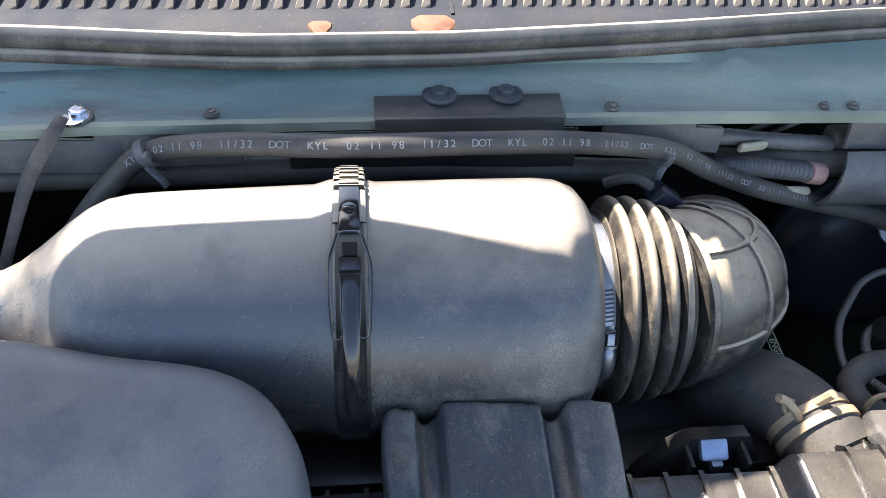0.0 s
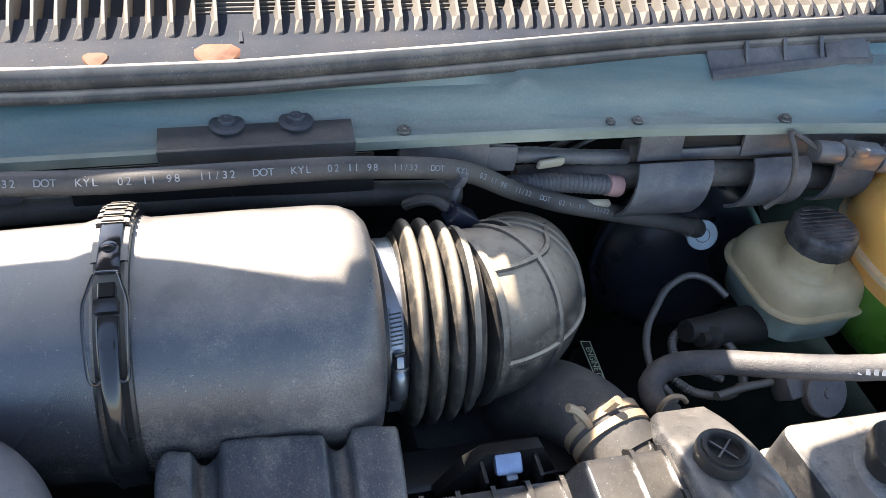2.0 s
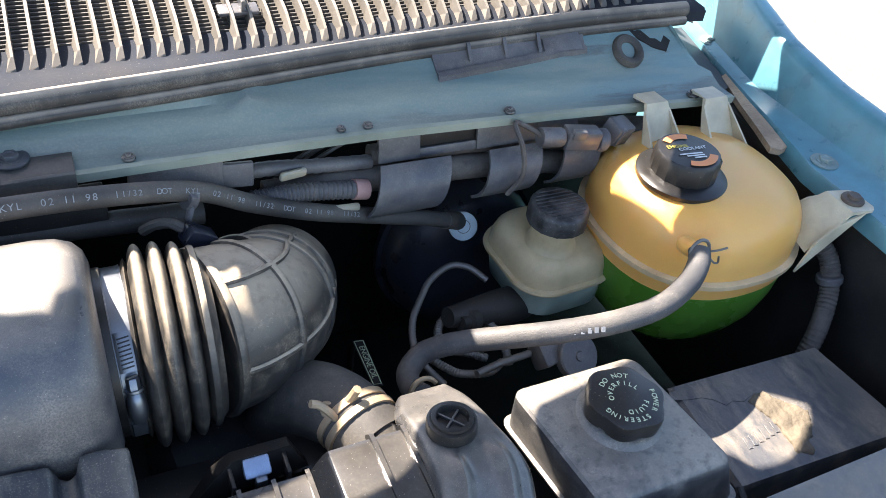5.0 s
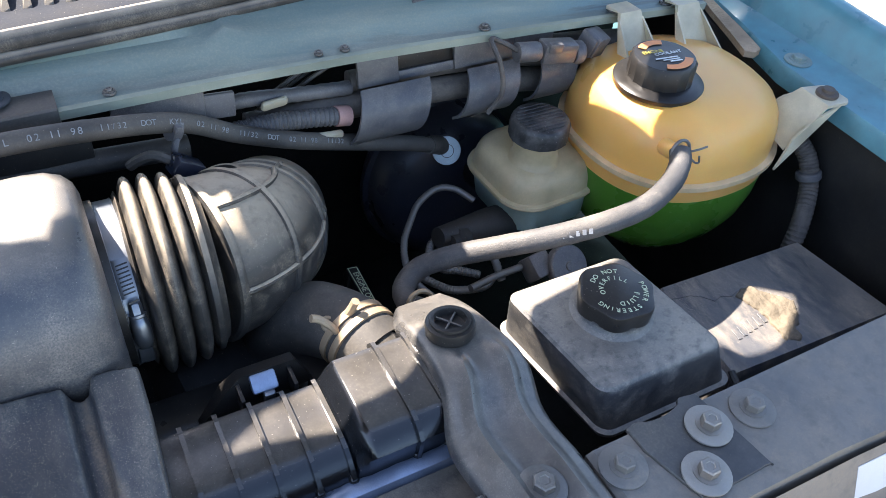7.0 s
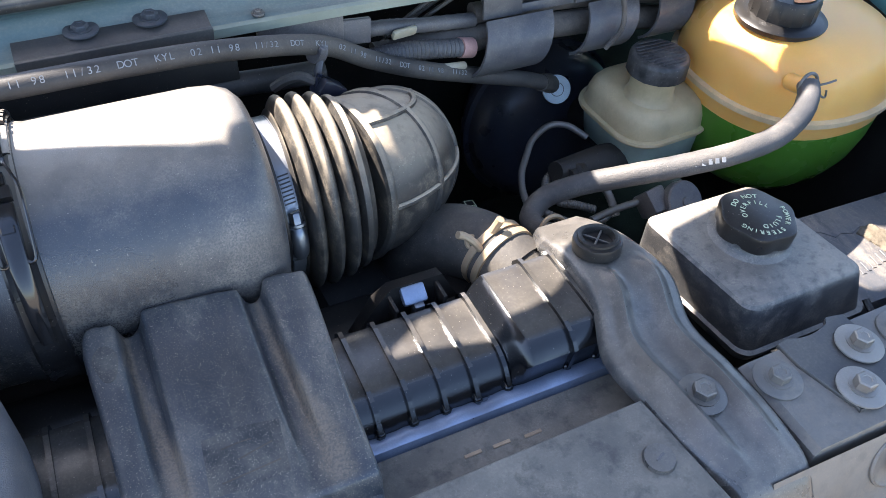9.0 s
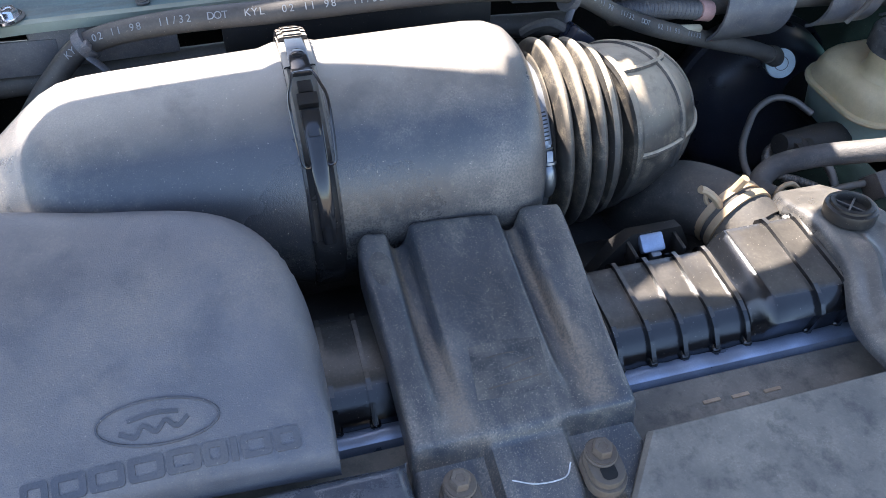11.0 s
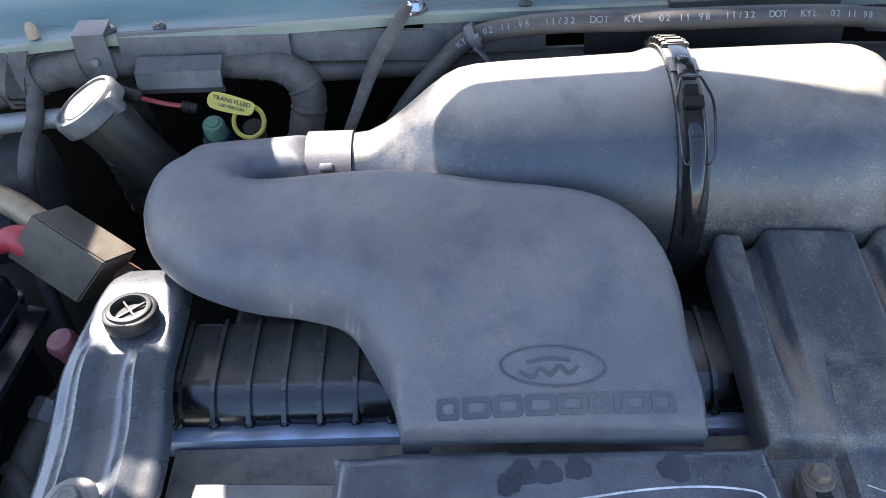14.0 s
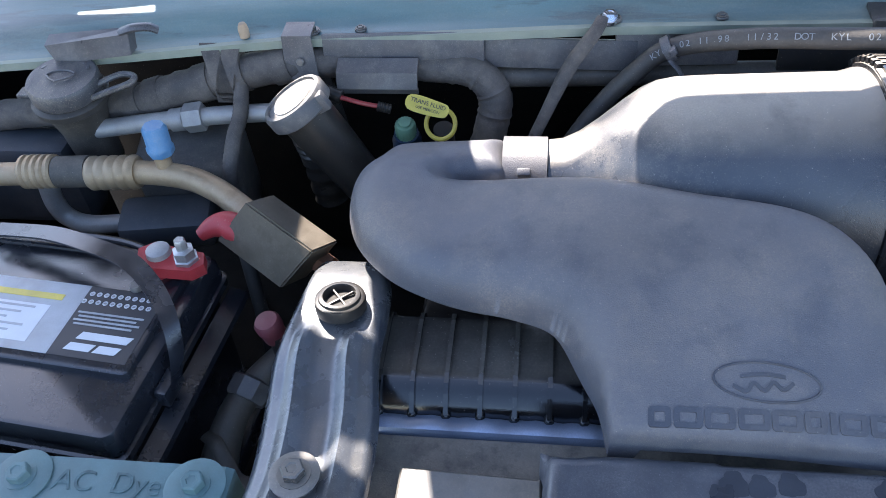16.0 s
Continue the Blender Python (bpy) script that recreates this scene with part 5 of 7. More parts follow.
def master_cylinder():
    t = thing("brake_master_cylinder", (0.72, 0.6, 0.80), "yellowed plastic brake fluid reservoir with a black screw cap", "brake reservoir")
    cx, cy, rz = 0.744, 0.622, radians(3)

    def sec(z, w, d, r, dx=0.0, dy=0.0):
        return [(cx + dx + x * math.cos(rz) - y * math.sin(rz), cy + dy + x * math.sin(rz) + y * math.cos(rz), z) for x, y in roundrect(w, d, r, 8)]
    part("lower_body", loft([sec(0.806, 0.09, 0.09, 0.03, 0.006), sec(0.809, 0.118, 0.118, 0.036, 0.006), sec(0.820, 0.138, 0.140, 0.042, 0.004), sec(0.868, 0.148, 0.150, 0.046)]), M_CREAMLOW, t, "bluish stained lower half")
    part("seam", loft([sec(0.866, 0.150, 0.152, 0.046), sec(0.867, 0.160, 0.162, 0.050), sec(0.8695, 0.162, 0.164, 0.050), sec(0.873, 0.160, 0.162, 0.050), sec(0.874, 0.150, 0.152, 0.046)]), M_CREAM, t)
    part("upper_body", loft([sec(0.872, 0.149, 0.151, 0.046), sec(0.890, 0.145, 0.148, 0.046), sec(0.901, 0.139, 0.141, 0.045), sec(0.909, 0.127, 0.129, 0.041), sec(0.913, 0.108, 0.110, 0.036), sec(0.915, 0.08, 0.08, 0.03)]), M_CREAM, t, "yellowed upper half")
    n = (0.729, 0.602, 0)
    part("neck", lathe([(0.040, 0.911), (0.034, 0.916), (0.0315, 0.923), (0.031, 0.952), (0.031, 0.956)], n, None, 36), M_CREAM, t)
    c = part("cap", lathe([(0.036, 0.950), (0.0410, 0.951), (0.0410, 0.971), (0.0390, 0.976), (0.037, 0.9775), (0.0, 0.979)], n, None, 72, None, lambda a, r, h: r * (1 + 0.022 * (1 if math.cos(a * 12) > 0.75 else 0)) if h < 0.974 and r > 0.03 else r), M_CAPDUST, t, "black knurled cap")
    for k in range(9):
        y = -0.028 + 0.007 * k
        w = math.sqrt(0.034 ** 2 - y * y)
        part("cap_ridge", box(n[0], n[1] + y, 0.9790, 2 * w, 0.0028, 0.0014, 0.0004, segs=1), M_CAPDUST, c, smooth=0)
    part("body", tube([(0.56, 0.56, 0.855), (0.64, 0.575, 0.835), (0.70, 0.60, 0.81), (0.73, 0.66, 0.80), (0.74, 0.74, 0.79)], [0.014, 0.024, 0.028, 0.03, 0.034], 16), M_DARK, t, "grimy cast cylinder body")
    part("port", lathe([(0.012, 0), (0.016, 0.002), (0.016, 0.015), (0.010, 0.018), (0.010, 0.03)], (0.60, 0.555, 0.845), aim((-1, -0.3, 0.3)), 20), M_DARK, t)
    return t


master_cylinder()
bb = thing("brake_booster", (0.64, 0.8, 0.66), "large black domed brake booster on the firewall", "brake booster")
part("front_shell", lathe([(0.02, 0.075), (0.06, 0.072), (0.11, 0.058), (0.135, 0.035), (0.142, 0.0)], (0.725, 0.84, 0.705), aim((0, -1, 0.12)), 64), M_BOOSTER, bb)
part("crimped_rim", lathe([(0.141, 0.001), (0.15, -0.002), (0.15, -0.014), (0.141, -0.016)], (0.725, 0.84, 0.705), aim((0, -1, 0.12)), 64), M_BOOSTER, bb)
part("rear_shell", lathe([(0.142, -0.014), (0.13, -0.05), (0.10, -0.09)], (0.725, 0.84, 0.705), aim((0, -1, 0.12)), 64), M_BOOSTER, bb)


def ps_reservoir():
    t = thing("power_steering_reservoir", (0.607, 0.275, 0.87), "dusty black plastic power steering reservoir box", "power steering reservoir")
    cx, cy = 0.608, 0.274

    def sec(z, w, d, r):
        k = 0.018 * (0.966 - z) / 0.07
        return [(cx + k + x - 0.125 * y, cy + y, z) for x, y in roundrect(w, d, r, 5)]
    part("body", loft([sec(0.870, 0.150, 0.150, 0.014), sec(0.896, 0.158, 0.158, 0.014), sec(0.897, 0.176, 0.176, 0.016), sec(0.903, 0.177, 0.177, 0.016), sec(0.905, 0.168, 0.168, 0.015), sec(0.956, 0.157, 0.155, 0.015), sec(0.963, 0.154, 0.152, 0.014), sec(0.966, 0.147, 0.145, 0.012)]), M_PSRES, t)
    part("base_hoop", tube([(0.545, 0.186, 0.885), (0.60, 0.180, 0.880), (0.68, 0.176, 0.884), (0.722, 0.178, 0.895), (0.728, 0.196, 0.905)], 0.004, 8, 5), M_BLACK, t, "black wire hoop under the flange")
    c0 = (0.614, 0.285, 0.9430)
    part("neck", lathe([(0.046, 0.0225), (0.041, 0.026), (0.0385, 0.030), (0.038, 0.034)], c0, None, 36), M_PSRES, t)
    c = part("cap", lathe([(0.036, 0.030), (0.0395, 0.032), (0.0402, 0.048), (0.039, 0.0515), (0.0365, 0.0528), (0.0, 0.053)], c0, None, 96, None, lambda a, r, h: r * (1 + 0.045 * math.cos(6 * a + 0.6)) if r > 0.02 else r), M_BLACK, t, "black lobed screw cap with pale green print")

    def arc(text, r, mid, size, flip=False):
        n = len(text)
        step = size * 0.80 / r
        for i, ch in enumerate(text):
            if ch == " ":
                continue
            a = mid - (i - (n - 1) / 2) * step
            p = (c0[0] + r * math.cos(a), c0[1] + r * math.sin(a), c0[2] + 0.0533)
            writing(ch, size, face(p, (math.sin(a), -math.cos(a), 0), (math.cos(a), math.sin(a), 0)), M_LIME, c, label="pale green print")
    arc("DO NOT", 0.0262, radians(93), 0.0078)
    arc("OVERFILL", 0.0165, radians(96), 0.0076)
    arc("POWER STEERING", 0.0290, radians(-83), 0.0076)
    arc("".join(("F", "L", "U", "I", "D")), 0.0195, radians(-76), 0.0076)
    return t


ps_reservoir()


# ---- the raised hood, out of view, added with openings cut to shape the sunlight ----
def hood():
    """An unseen open hood leans forward over the bay. The gap at its rear edge and its side openings are cut to throw
    the sun patches.
    """
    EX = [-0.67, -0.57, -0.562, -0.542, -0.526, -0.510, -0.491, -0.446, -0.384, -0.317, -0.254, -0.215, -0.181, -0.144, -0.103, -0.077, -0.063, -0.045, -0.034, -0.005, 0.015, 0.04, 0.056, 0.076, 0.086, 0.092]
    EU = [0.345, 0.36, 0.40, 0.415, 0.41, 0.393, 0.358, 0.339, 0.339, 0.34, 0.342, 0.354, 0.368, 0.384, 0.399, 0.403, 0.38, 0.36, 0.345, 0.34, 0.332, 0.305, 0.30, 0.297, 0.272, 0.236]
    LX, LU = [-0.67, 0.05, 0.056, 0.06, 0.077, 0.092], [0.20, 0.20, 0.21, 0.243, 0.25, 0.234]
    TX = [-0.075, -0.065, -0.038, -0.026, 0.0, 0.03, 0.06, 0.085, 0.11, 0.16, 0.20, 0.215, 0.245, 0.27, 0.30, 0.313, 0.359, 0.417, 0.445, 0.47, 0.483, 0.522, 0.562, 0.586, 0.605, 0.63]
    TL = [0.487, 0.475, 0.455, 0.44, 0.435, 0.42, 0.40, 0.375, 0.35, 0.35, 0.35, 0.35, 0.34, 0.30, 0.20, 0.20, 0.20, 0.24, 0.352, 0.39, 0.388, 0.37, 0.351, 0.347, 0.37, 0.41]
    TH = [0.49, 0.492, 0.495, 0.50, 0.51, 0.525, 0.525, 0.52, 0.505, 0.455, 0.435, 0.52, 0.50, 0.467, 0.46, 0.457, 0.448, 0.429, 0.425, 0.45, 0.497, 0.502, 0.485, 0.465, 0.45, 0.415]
    # Each opening is cut back along the sun from a lit patch.
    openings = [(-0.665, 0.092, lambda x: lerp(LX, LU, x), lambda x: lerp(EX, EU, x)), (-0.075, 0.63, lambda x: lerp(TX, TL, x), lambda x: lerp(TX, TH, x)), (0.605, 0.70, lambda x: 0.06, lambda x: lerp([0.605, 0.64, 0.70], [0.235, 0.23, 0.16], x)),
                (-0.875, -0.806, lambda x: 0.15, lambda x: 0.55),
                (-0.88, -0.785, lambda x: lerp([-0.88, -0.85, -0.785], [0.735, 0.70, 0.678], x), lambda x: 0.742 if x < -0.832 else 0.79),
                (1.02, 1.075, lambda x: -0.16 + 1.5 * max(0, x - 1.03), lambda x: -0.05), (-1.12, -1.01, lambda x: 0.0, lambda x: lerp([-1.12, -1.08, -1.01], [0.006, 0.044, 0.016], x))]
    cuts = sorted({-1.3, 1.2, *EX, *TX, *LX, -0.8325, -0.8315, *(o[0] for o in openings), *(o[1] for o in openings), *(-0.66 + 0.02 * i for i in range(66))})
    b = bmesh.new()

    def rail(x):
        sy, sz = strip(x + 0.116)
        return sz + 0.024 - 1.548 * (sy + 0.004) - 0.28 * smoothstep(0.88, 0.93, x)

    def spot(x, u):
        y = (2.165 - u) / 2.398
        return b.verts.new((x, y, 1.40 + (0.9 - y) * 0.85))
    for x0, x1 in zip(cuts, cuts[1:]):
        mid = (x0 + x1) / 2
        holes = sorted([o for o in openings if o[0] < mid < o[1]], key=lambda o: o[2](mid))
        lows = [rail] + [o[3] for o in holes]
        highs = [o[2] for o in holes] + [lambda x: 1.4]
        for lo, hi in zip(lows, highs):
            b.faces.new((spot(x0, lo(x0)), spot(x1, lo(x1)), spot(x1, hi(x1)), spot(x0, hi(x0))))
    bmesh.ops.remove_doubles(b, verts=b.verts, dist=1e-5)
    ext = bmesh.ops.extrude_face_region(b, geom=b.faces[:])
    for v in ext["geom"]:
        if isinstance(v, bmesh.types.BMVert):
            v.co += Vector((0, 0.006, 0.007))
    solo("raised_hood", b, M_HOODMETAL, "unseen raised hood with openings cut to shape the sunlight", "hood", kind="structure", smooth=0)


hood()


def battery_box():
    t = thing("battery_box", (0.905, 0.288, 0.66), "dusty black plastic battery cover with torn foam tape", "battery cover")
    out = [(0.782, 0.368), (1.03, 0.360), (1.048, 0.205), (0.770, 0.214)]
    part("lid", slab(out, 0.68, 0.85, 0.006), M_SHIELD, t)
    rnd = random.Random(4)
    rag = []
    pts = [(0.883, 0.322), (0.898, 0.316), (0.905, 0.300), (0.917, 0.290), (0.931, 0.274), (0.918, 0.253), (0.903, 0.240), (0.890, 0.222), (0.872, 0.229), (0.876, 0.251), (0.876, 0.275), (0.872, 0.297), (0.868, 0.314)]
    for (x0, y0), (x1, y1) in zip(pts, pts[1:] + pts[:1]):
        for k in range(4):
            rag.append((x0 + (x1 - x0) * k / 4 + rnd.uniform(-0.0022, 0.0022), y0 + (y1 - y0) * k / 4 + rnd.uniform(-0.0022, 0.0022)))

    def rumple(x, y):
        return 0.8535 + 0.0016 * math.sin(70 * x + 190 * y) * math.sin(60 * y - 130 * x + 1.0) + 0.0022 * noise.noise(Vector((x * 160, y * 90, 0)))
    part("foam_tape", puff(rag, rumple, 0.002, 0.006, 0.0025), M_TAPE, t, "torn rumpled tan foam tape", smooth=70)
    for i in range(7):
        part("embossed_bar", box(0.822 + 0.010 * i, 0.262 + 0.0015 * i, 0.8506, 0.006, 0.016, 0.0012, 0.0004, eul(0, 0, -8), 1), M_SHIELD, t, smooth=0)
    part("peeled_film", slab([(0.775, 0.358), (0.815, 0.362), (0.857, 0.362), (0.868, 0.343), (0.882, 0.321), (0.862, 0.314), (0.848, 0.320), (0.835, 0.317), (0.824, 0.330), (0.811, 0.338), (0.792, 0.341), (0.772, 0.347)], 0.848, 0.8508, 0.0008), M_SHIELD, t, "peeling grey film")
    return t


battery_box()


# ---- hoses ----
def vacuum_hose():
    t = thing("vacuum_hose", (0.1, 0.6, 1.0), "black rubber brake vacuum hose with white printed markings", "hose")
    pts = [(-0.36, 0.60, 0.95), (-0.325, 0.615, 1.0), (-0.285, 0.626, 1.045), (-0.245, 0.630, 1.076), (-0.17, 0.612, 1.098), (-0.06, 0.596, 1.107), (0.06, 0.602, 1.104), (0.16, 0.618, 1.091), (0.265, 0.640, 1.063),
           (0.332, 0.655, 1.0215), (0.404, 0.668, 0.984), (0.485, 0.682, 0.950), (0.576, 0.698, 0.913), (0.632, 0.712, 0.884)]
    part("hose", tube(pts, 0.0112, 20, 8), M_HOSE, t)
    dense = [np.array(q) for q in spline(pts, 16)]
    cum = np.concatenate([[0], np.cumsum([np.linalg.norm(b_ - a) for a, b_ in zip(dense, dense[1:])])])

    def text_at(text, s, size):
        p = np.array([np.interp(s, cum, [q[k] for q in dense]) for k in range(3)])
        p2 = np.array([np.interp(s + 0.004, cum, [q[k] for q in dense]) for k in range(3)])
        d = Vector(p2 - p).normalized()
        out = Vector((0, -0.80, 0.60))
        out = (out - d * out.dot(d)).normalized()
        writing(text, size, face(Vector(p) + out * 0.0116, d, out.cross(d)), M_HOSEPRINT, t, "printed_letter")
    s = 0.155
    for word in ("KYL", "02 11 98", "11/32", "DOT", "KYL", "02 11 98", "11/32", "DOT", "KYL", "02 11 98", "11/32", "DOT", "KYL", "02 11 98", "11/32", "DOT", "02 11 98", "11/32"):
        for ch in word:
            if ch != " ":
                text_at(ch, s, 0.0098 if s < 0.62 else 0.0085)
            s += 0.0066 if s < 0.62 else 0.0055
        s += 0.014
    X = (-0.25, -0.80, 0.50)
    b = part("fitting", lathe([(0.012, -0.04), (0.014, -0.02), (0.014, -0.004), (0.018, -0.002), (0.0215, 0.0), (0.0215, 0.005), (0.019, 0.0065), (0.0, 0.0065)], (0.657, 0.721, 0.862), aim(X), 40), M_WHITEBTN, t, "pale blue round check valve cap")
    part("cap_ring", lathe([(0.0105, 0.0), (0.0105, 0.0012), (0.0095, 0.0012)], Vector((0.657, 0.721, 0.862)) + Vector(X).normalized() * 0.0063, aim(X), 32, close=False), M_SHELL, b)
    part("elbow", tube([(0.618, 0.708, 0.891), (0.640, 0.720, 0.878), (0.660, 0.735, 0.856)], [0.0128, 0.014, 0.014], 16), M_RUBBER, t)
    return t


vacuum_hose()


def cable_tie(at, d, label, tail):
    t = thing("cable_tie", at, label, "cable tie", "cable ties")
    rot = aim(d)
    part("loop", lathe([(0.0125, -0.005), (0.0152, -0.005), (0.0152, 0.005), (0.0125, 0.005)], at, rot, 28), M_SHELL, t)
    part("head", box(at[0] + 0.002, at[1] - 0.014, at[2] + 0.006, 0.010, 0.008, 0.008, 0.0015, rot), M_SHELL, t)
    part("tail", tube([(at[0], at[1] - 0.012, at[2] - 0.006), *tail], 0.0045, 8, 4, flat=0.35), M_SHELL, t)


cable_tie((0.262, 0.640, 1.058), (1, 0.2, -0.4), "grey plastic cable tie round the vacuum hose", [(0.257, 0.624, 1.04), (0.252, 0.62, 1.022)])
cable_tie((-0.248, 0.630, 1.075), (0.8, 0.0, 0.5), "dusty grey cable tie round the vacuum hose", [(-0.236, 0.612, 1.058), (-0.232, 0.610, 1.05)])


def coil_hose(pts, r, pitch, bm=None):
    return tube(pts, r, 12, 14, bm, wave=lambda i: 1.0 if i % 2 else 0.86)


def degas_hose():
    t = thing("coolant_hose", (0.6, 0.45, 0.85), "weathered grey rubber hose from the radiator to the coolant tank", "hose")
    pts = [(0.458, 0.415, 0.905), (0.455, 0.438, 0.893), (0.462, 0.466, 0.888), (0.488, 0.480, 0.898), (0.522, 0.462, 0.922), (0.563, 0.436, 0.943), (0.615, 0.408, 0.964), (0.676, 0.389, 0.980), (0.735, 0.388, 0.988), (0.785, 0.405, 0.994), (0.815, 0.426, 1.0), (0.825, 0.440, 1.006)]
    part("hose", tube(pts, 0.0135, 20, 8, wave=lambda i: 1.0 + 0.012 * math.sin(i * 2.1)), M_HOSEGREY, t)
    c = part("spring_clip", tube([(0.826 + 0.0145 * math.cos(a), 0.440 + 0.004 * math.sin(a), 1.005 + 0.0145 * math.sin(a)) for a in np.linspace(0, 5.6, 14)], 0.0022, 8, 2), M_COIL, t, "wire spring clip")
    part("prong", tube([(0.838, 0.438, 1.003), (0.848, 0.432, 1.008), (0.857, 0.428, 1.013)], 0.0014, 6, 3), M_COIL, c)
    part("prong", tube([(0.838, 0.436, 0.998), (0.846, 0.430, 0.99), (0.856, 0.432, 0.986), (0.853, 0.432, 0.996)], 0.0014, 6, 3), M_COIL, c)
    for i in range(9):
        p = np.array([0.600 + 0.0065 * i, 0.4145 - 0.0030 * i, 0.9585 + 0.002 * i])
        part("print_bar", box(p[0], p[1] - 0.0098, p[2] + 0.0090, 0.0045, 0.0006, 0.006, 0, eul(-40, 0, -18)), M_HOSEPRINT, t, "unreadable pale print", smooth=0)
    cl = part("lower_clip", tube([(0.458 + 0.016 * math.cos(a), 0.415 + 0.006 * math.sin(a), 0.912 + 0.016 * math.sin(a)) for a in np.linspace(0.5, 6, 14)], 0.003, 8, 2), M_BRASS, t, "tan wire clip")
    return t


degas_hose()


def radiator_hose():
    t = thing("radiator_hose", (0.34, 0.44, 0.78), "thick black upper radiator hose with a spring clamp", "hose")
    pts = [(0.382, 0.362, 0.922), (0.374, 0.385, 0.926), (0.360, 0.415, 0.924), (0.338, 0.450, 0.905), (0.315, 0.475, 0.86), (0.30, 0.49, 0.78)]
    part("hose", tube(pts, [0.038, 0.0385, 0.040, 0.043, 0.043, 0.042], 28, 8), M_RUBBER, t)
    d = Vector((0.25, -0.95, -0.08))
    for k, m in ((0.385, M_BRASS), (0.398, M_BRASS)):
        p = Vector((0.3735 - (k - 0.385) * 0.35, k, 0.926))
        part("clamp_ring", lathe([(0.0385, -0.004), (0.0415, -0.004), (0.0415, 0.004), (0.0385, 0.004)], p, aim(d), 40), m, t, "tan dusty spring clamp band")
    part("ear", tube([(0.345, 0.385, 0.952), (0.338, 0.388, 0.962), (0.330, 0.394, 0.968), (0.322, 0.395, 0.972)], 0.0042, 8, 4), M_BRASS, t, "bent clamp ear")
    part("ear", tube([(0.360, 0.393, 0.962), (0.365, 0.392, 0.972), (0.368, 0.390, 0.982)], 0.0045, 8, 4), M_BRASS, t, "bent clamp ear")
    part("ear", tube([(0.350, 0.398, 0.956), (0.338, 0.402, 0.957), (0.336, 0.395, 0.950), (0.345, 0.388, 0.948)], 0.0025, 8, 4), M_BRASS, t)
    part("spigot", lathe([(0.036, -0.03), (0.036, 0.02)], (0.385, 0.355, 0.92), aim(d), 32), M_TANK, t)
    return t


radiator_hose()


def brake_lines():
    t = thing("brake_line", (0.56, 0.56, 0.78), "thin brake line wound in a wire spring guard", "brake line", "brake lines")
    part("tube", tube([(0.645, 0.612, 0.852), (0.625, 0.635, 0.862), (0.60, 0.645, 0.862), (0.565, 0.630, 0.858), (0.540, 0.605, 0.852)], 0.0048, 10), M_COIL, t)
    part("spring_guard", coil_hose([(0.540, 0.605, 0.852), (0.520, 0.58, 0.846), (0.508, 0.55, 0.838), (0.508, 0.52, 0.830), (0.53, 0.49, 0.81)], 0.0052, 1), M_COIL, t)
    t2 = thing("brake_line", (0.59, 0.54, 0.76), "looped brake line in a coiled wire guard", "brake line", "brake lines")
    part("spring_guard", coil_hose([(0.632, 0.50, 0.80), (0.630, 0.528, 0.823), (0.618, 0.560, 0.832), (0.588, 0.580, 0.836), (0.558, 0.572, 0.834), (0.546, 0.550, 0.830), (0.555, 0.53, 0.826), (0.575, 0.522, 0.822), (0.60, 0.51, 0.815)], 0.0062, 1), M_COIL, t2)
    part("spring_guard", coil_hose([(0.52, 0.53, 0.826), (0.535, 0.505, 0.826), (0.55, 0.487, 0.828), (0.585, 0.478, 0.828), (0.61, 0.49, 0.826)], 0.0058, 1), M_COIL, t2)
    v = thing("proportioning_valve", (0.70, 0.47, 0.78), "grey metal valve with a round end plate", "valve")
    part("plate", lathe([(0.030, -0.008), (0.030, 0.004), (0.028, 0.006), (0.007, 0.006), (0.006, 0.008), (0, 0.008)], (0.708, 0.462, 0.832), aim((0.1, -0.7, 0.7)), 40), M_SHELL, v)
    part("body", box(0.672, 0.482, 0.828, 0.032, 0.034, 0.034, 0.004, eul(35, 0, 10)), M_SHELL, v)
    part("line", tube([(0.65, 0.488, 0.83), (0.60, 0.478, 0.84), (0.56, 0.468, 0.845)], 0.005, 10), M_COIL, v)


brake_lines()
dip = thing("dipstick_tag", (0.452, 0.56, 0.78), "black engine oil dipstick tag with a pale border", "dipstick tag")
part("plate", loft([[(0.446, 0.604, 0.80), (0.461, 0.602, 0.80), (0.458, 0.521, 0.80), (0.445, 0.523, 0.80)], [(0.446, 0.604, 0.803), (0.461, 0.602, 0.803), (0.458, 0.521, 0.803), (0.445, 0.523, 0.803)]]), M_BLACK, dip, smooth=0)
part("border", tube([(0.4475, 0.602, 0.8036), (0.4595, 0.600, 0.8036), (0.4567, 0.523, 0.8036), (0.4465, 0.525, 0.8036), (0.4475, 0.602, 0.8036)], 0.0007, 5, 1, smooth_path=False), M_LIME, dip)
writing("ENGINE OIL", 0.0108, face((0.4528, 0.5625, 0.8037), (-0.03, -1, 0), (1, -0.03, 0)), M_LIME, dip, label="pale print")
part("stem", tube([(0.452, 0.60, 0.80), (0.453, 0.62, 0.77), (0.455, 0.63, 0.70)], 0.005, 8), M_DARK, dip)


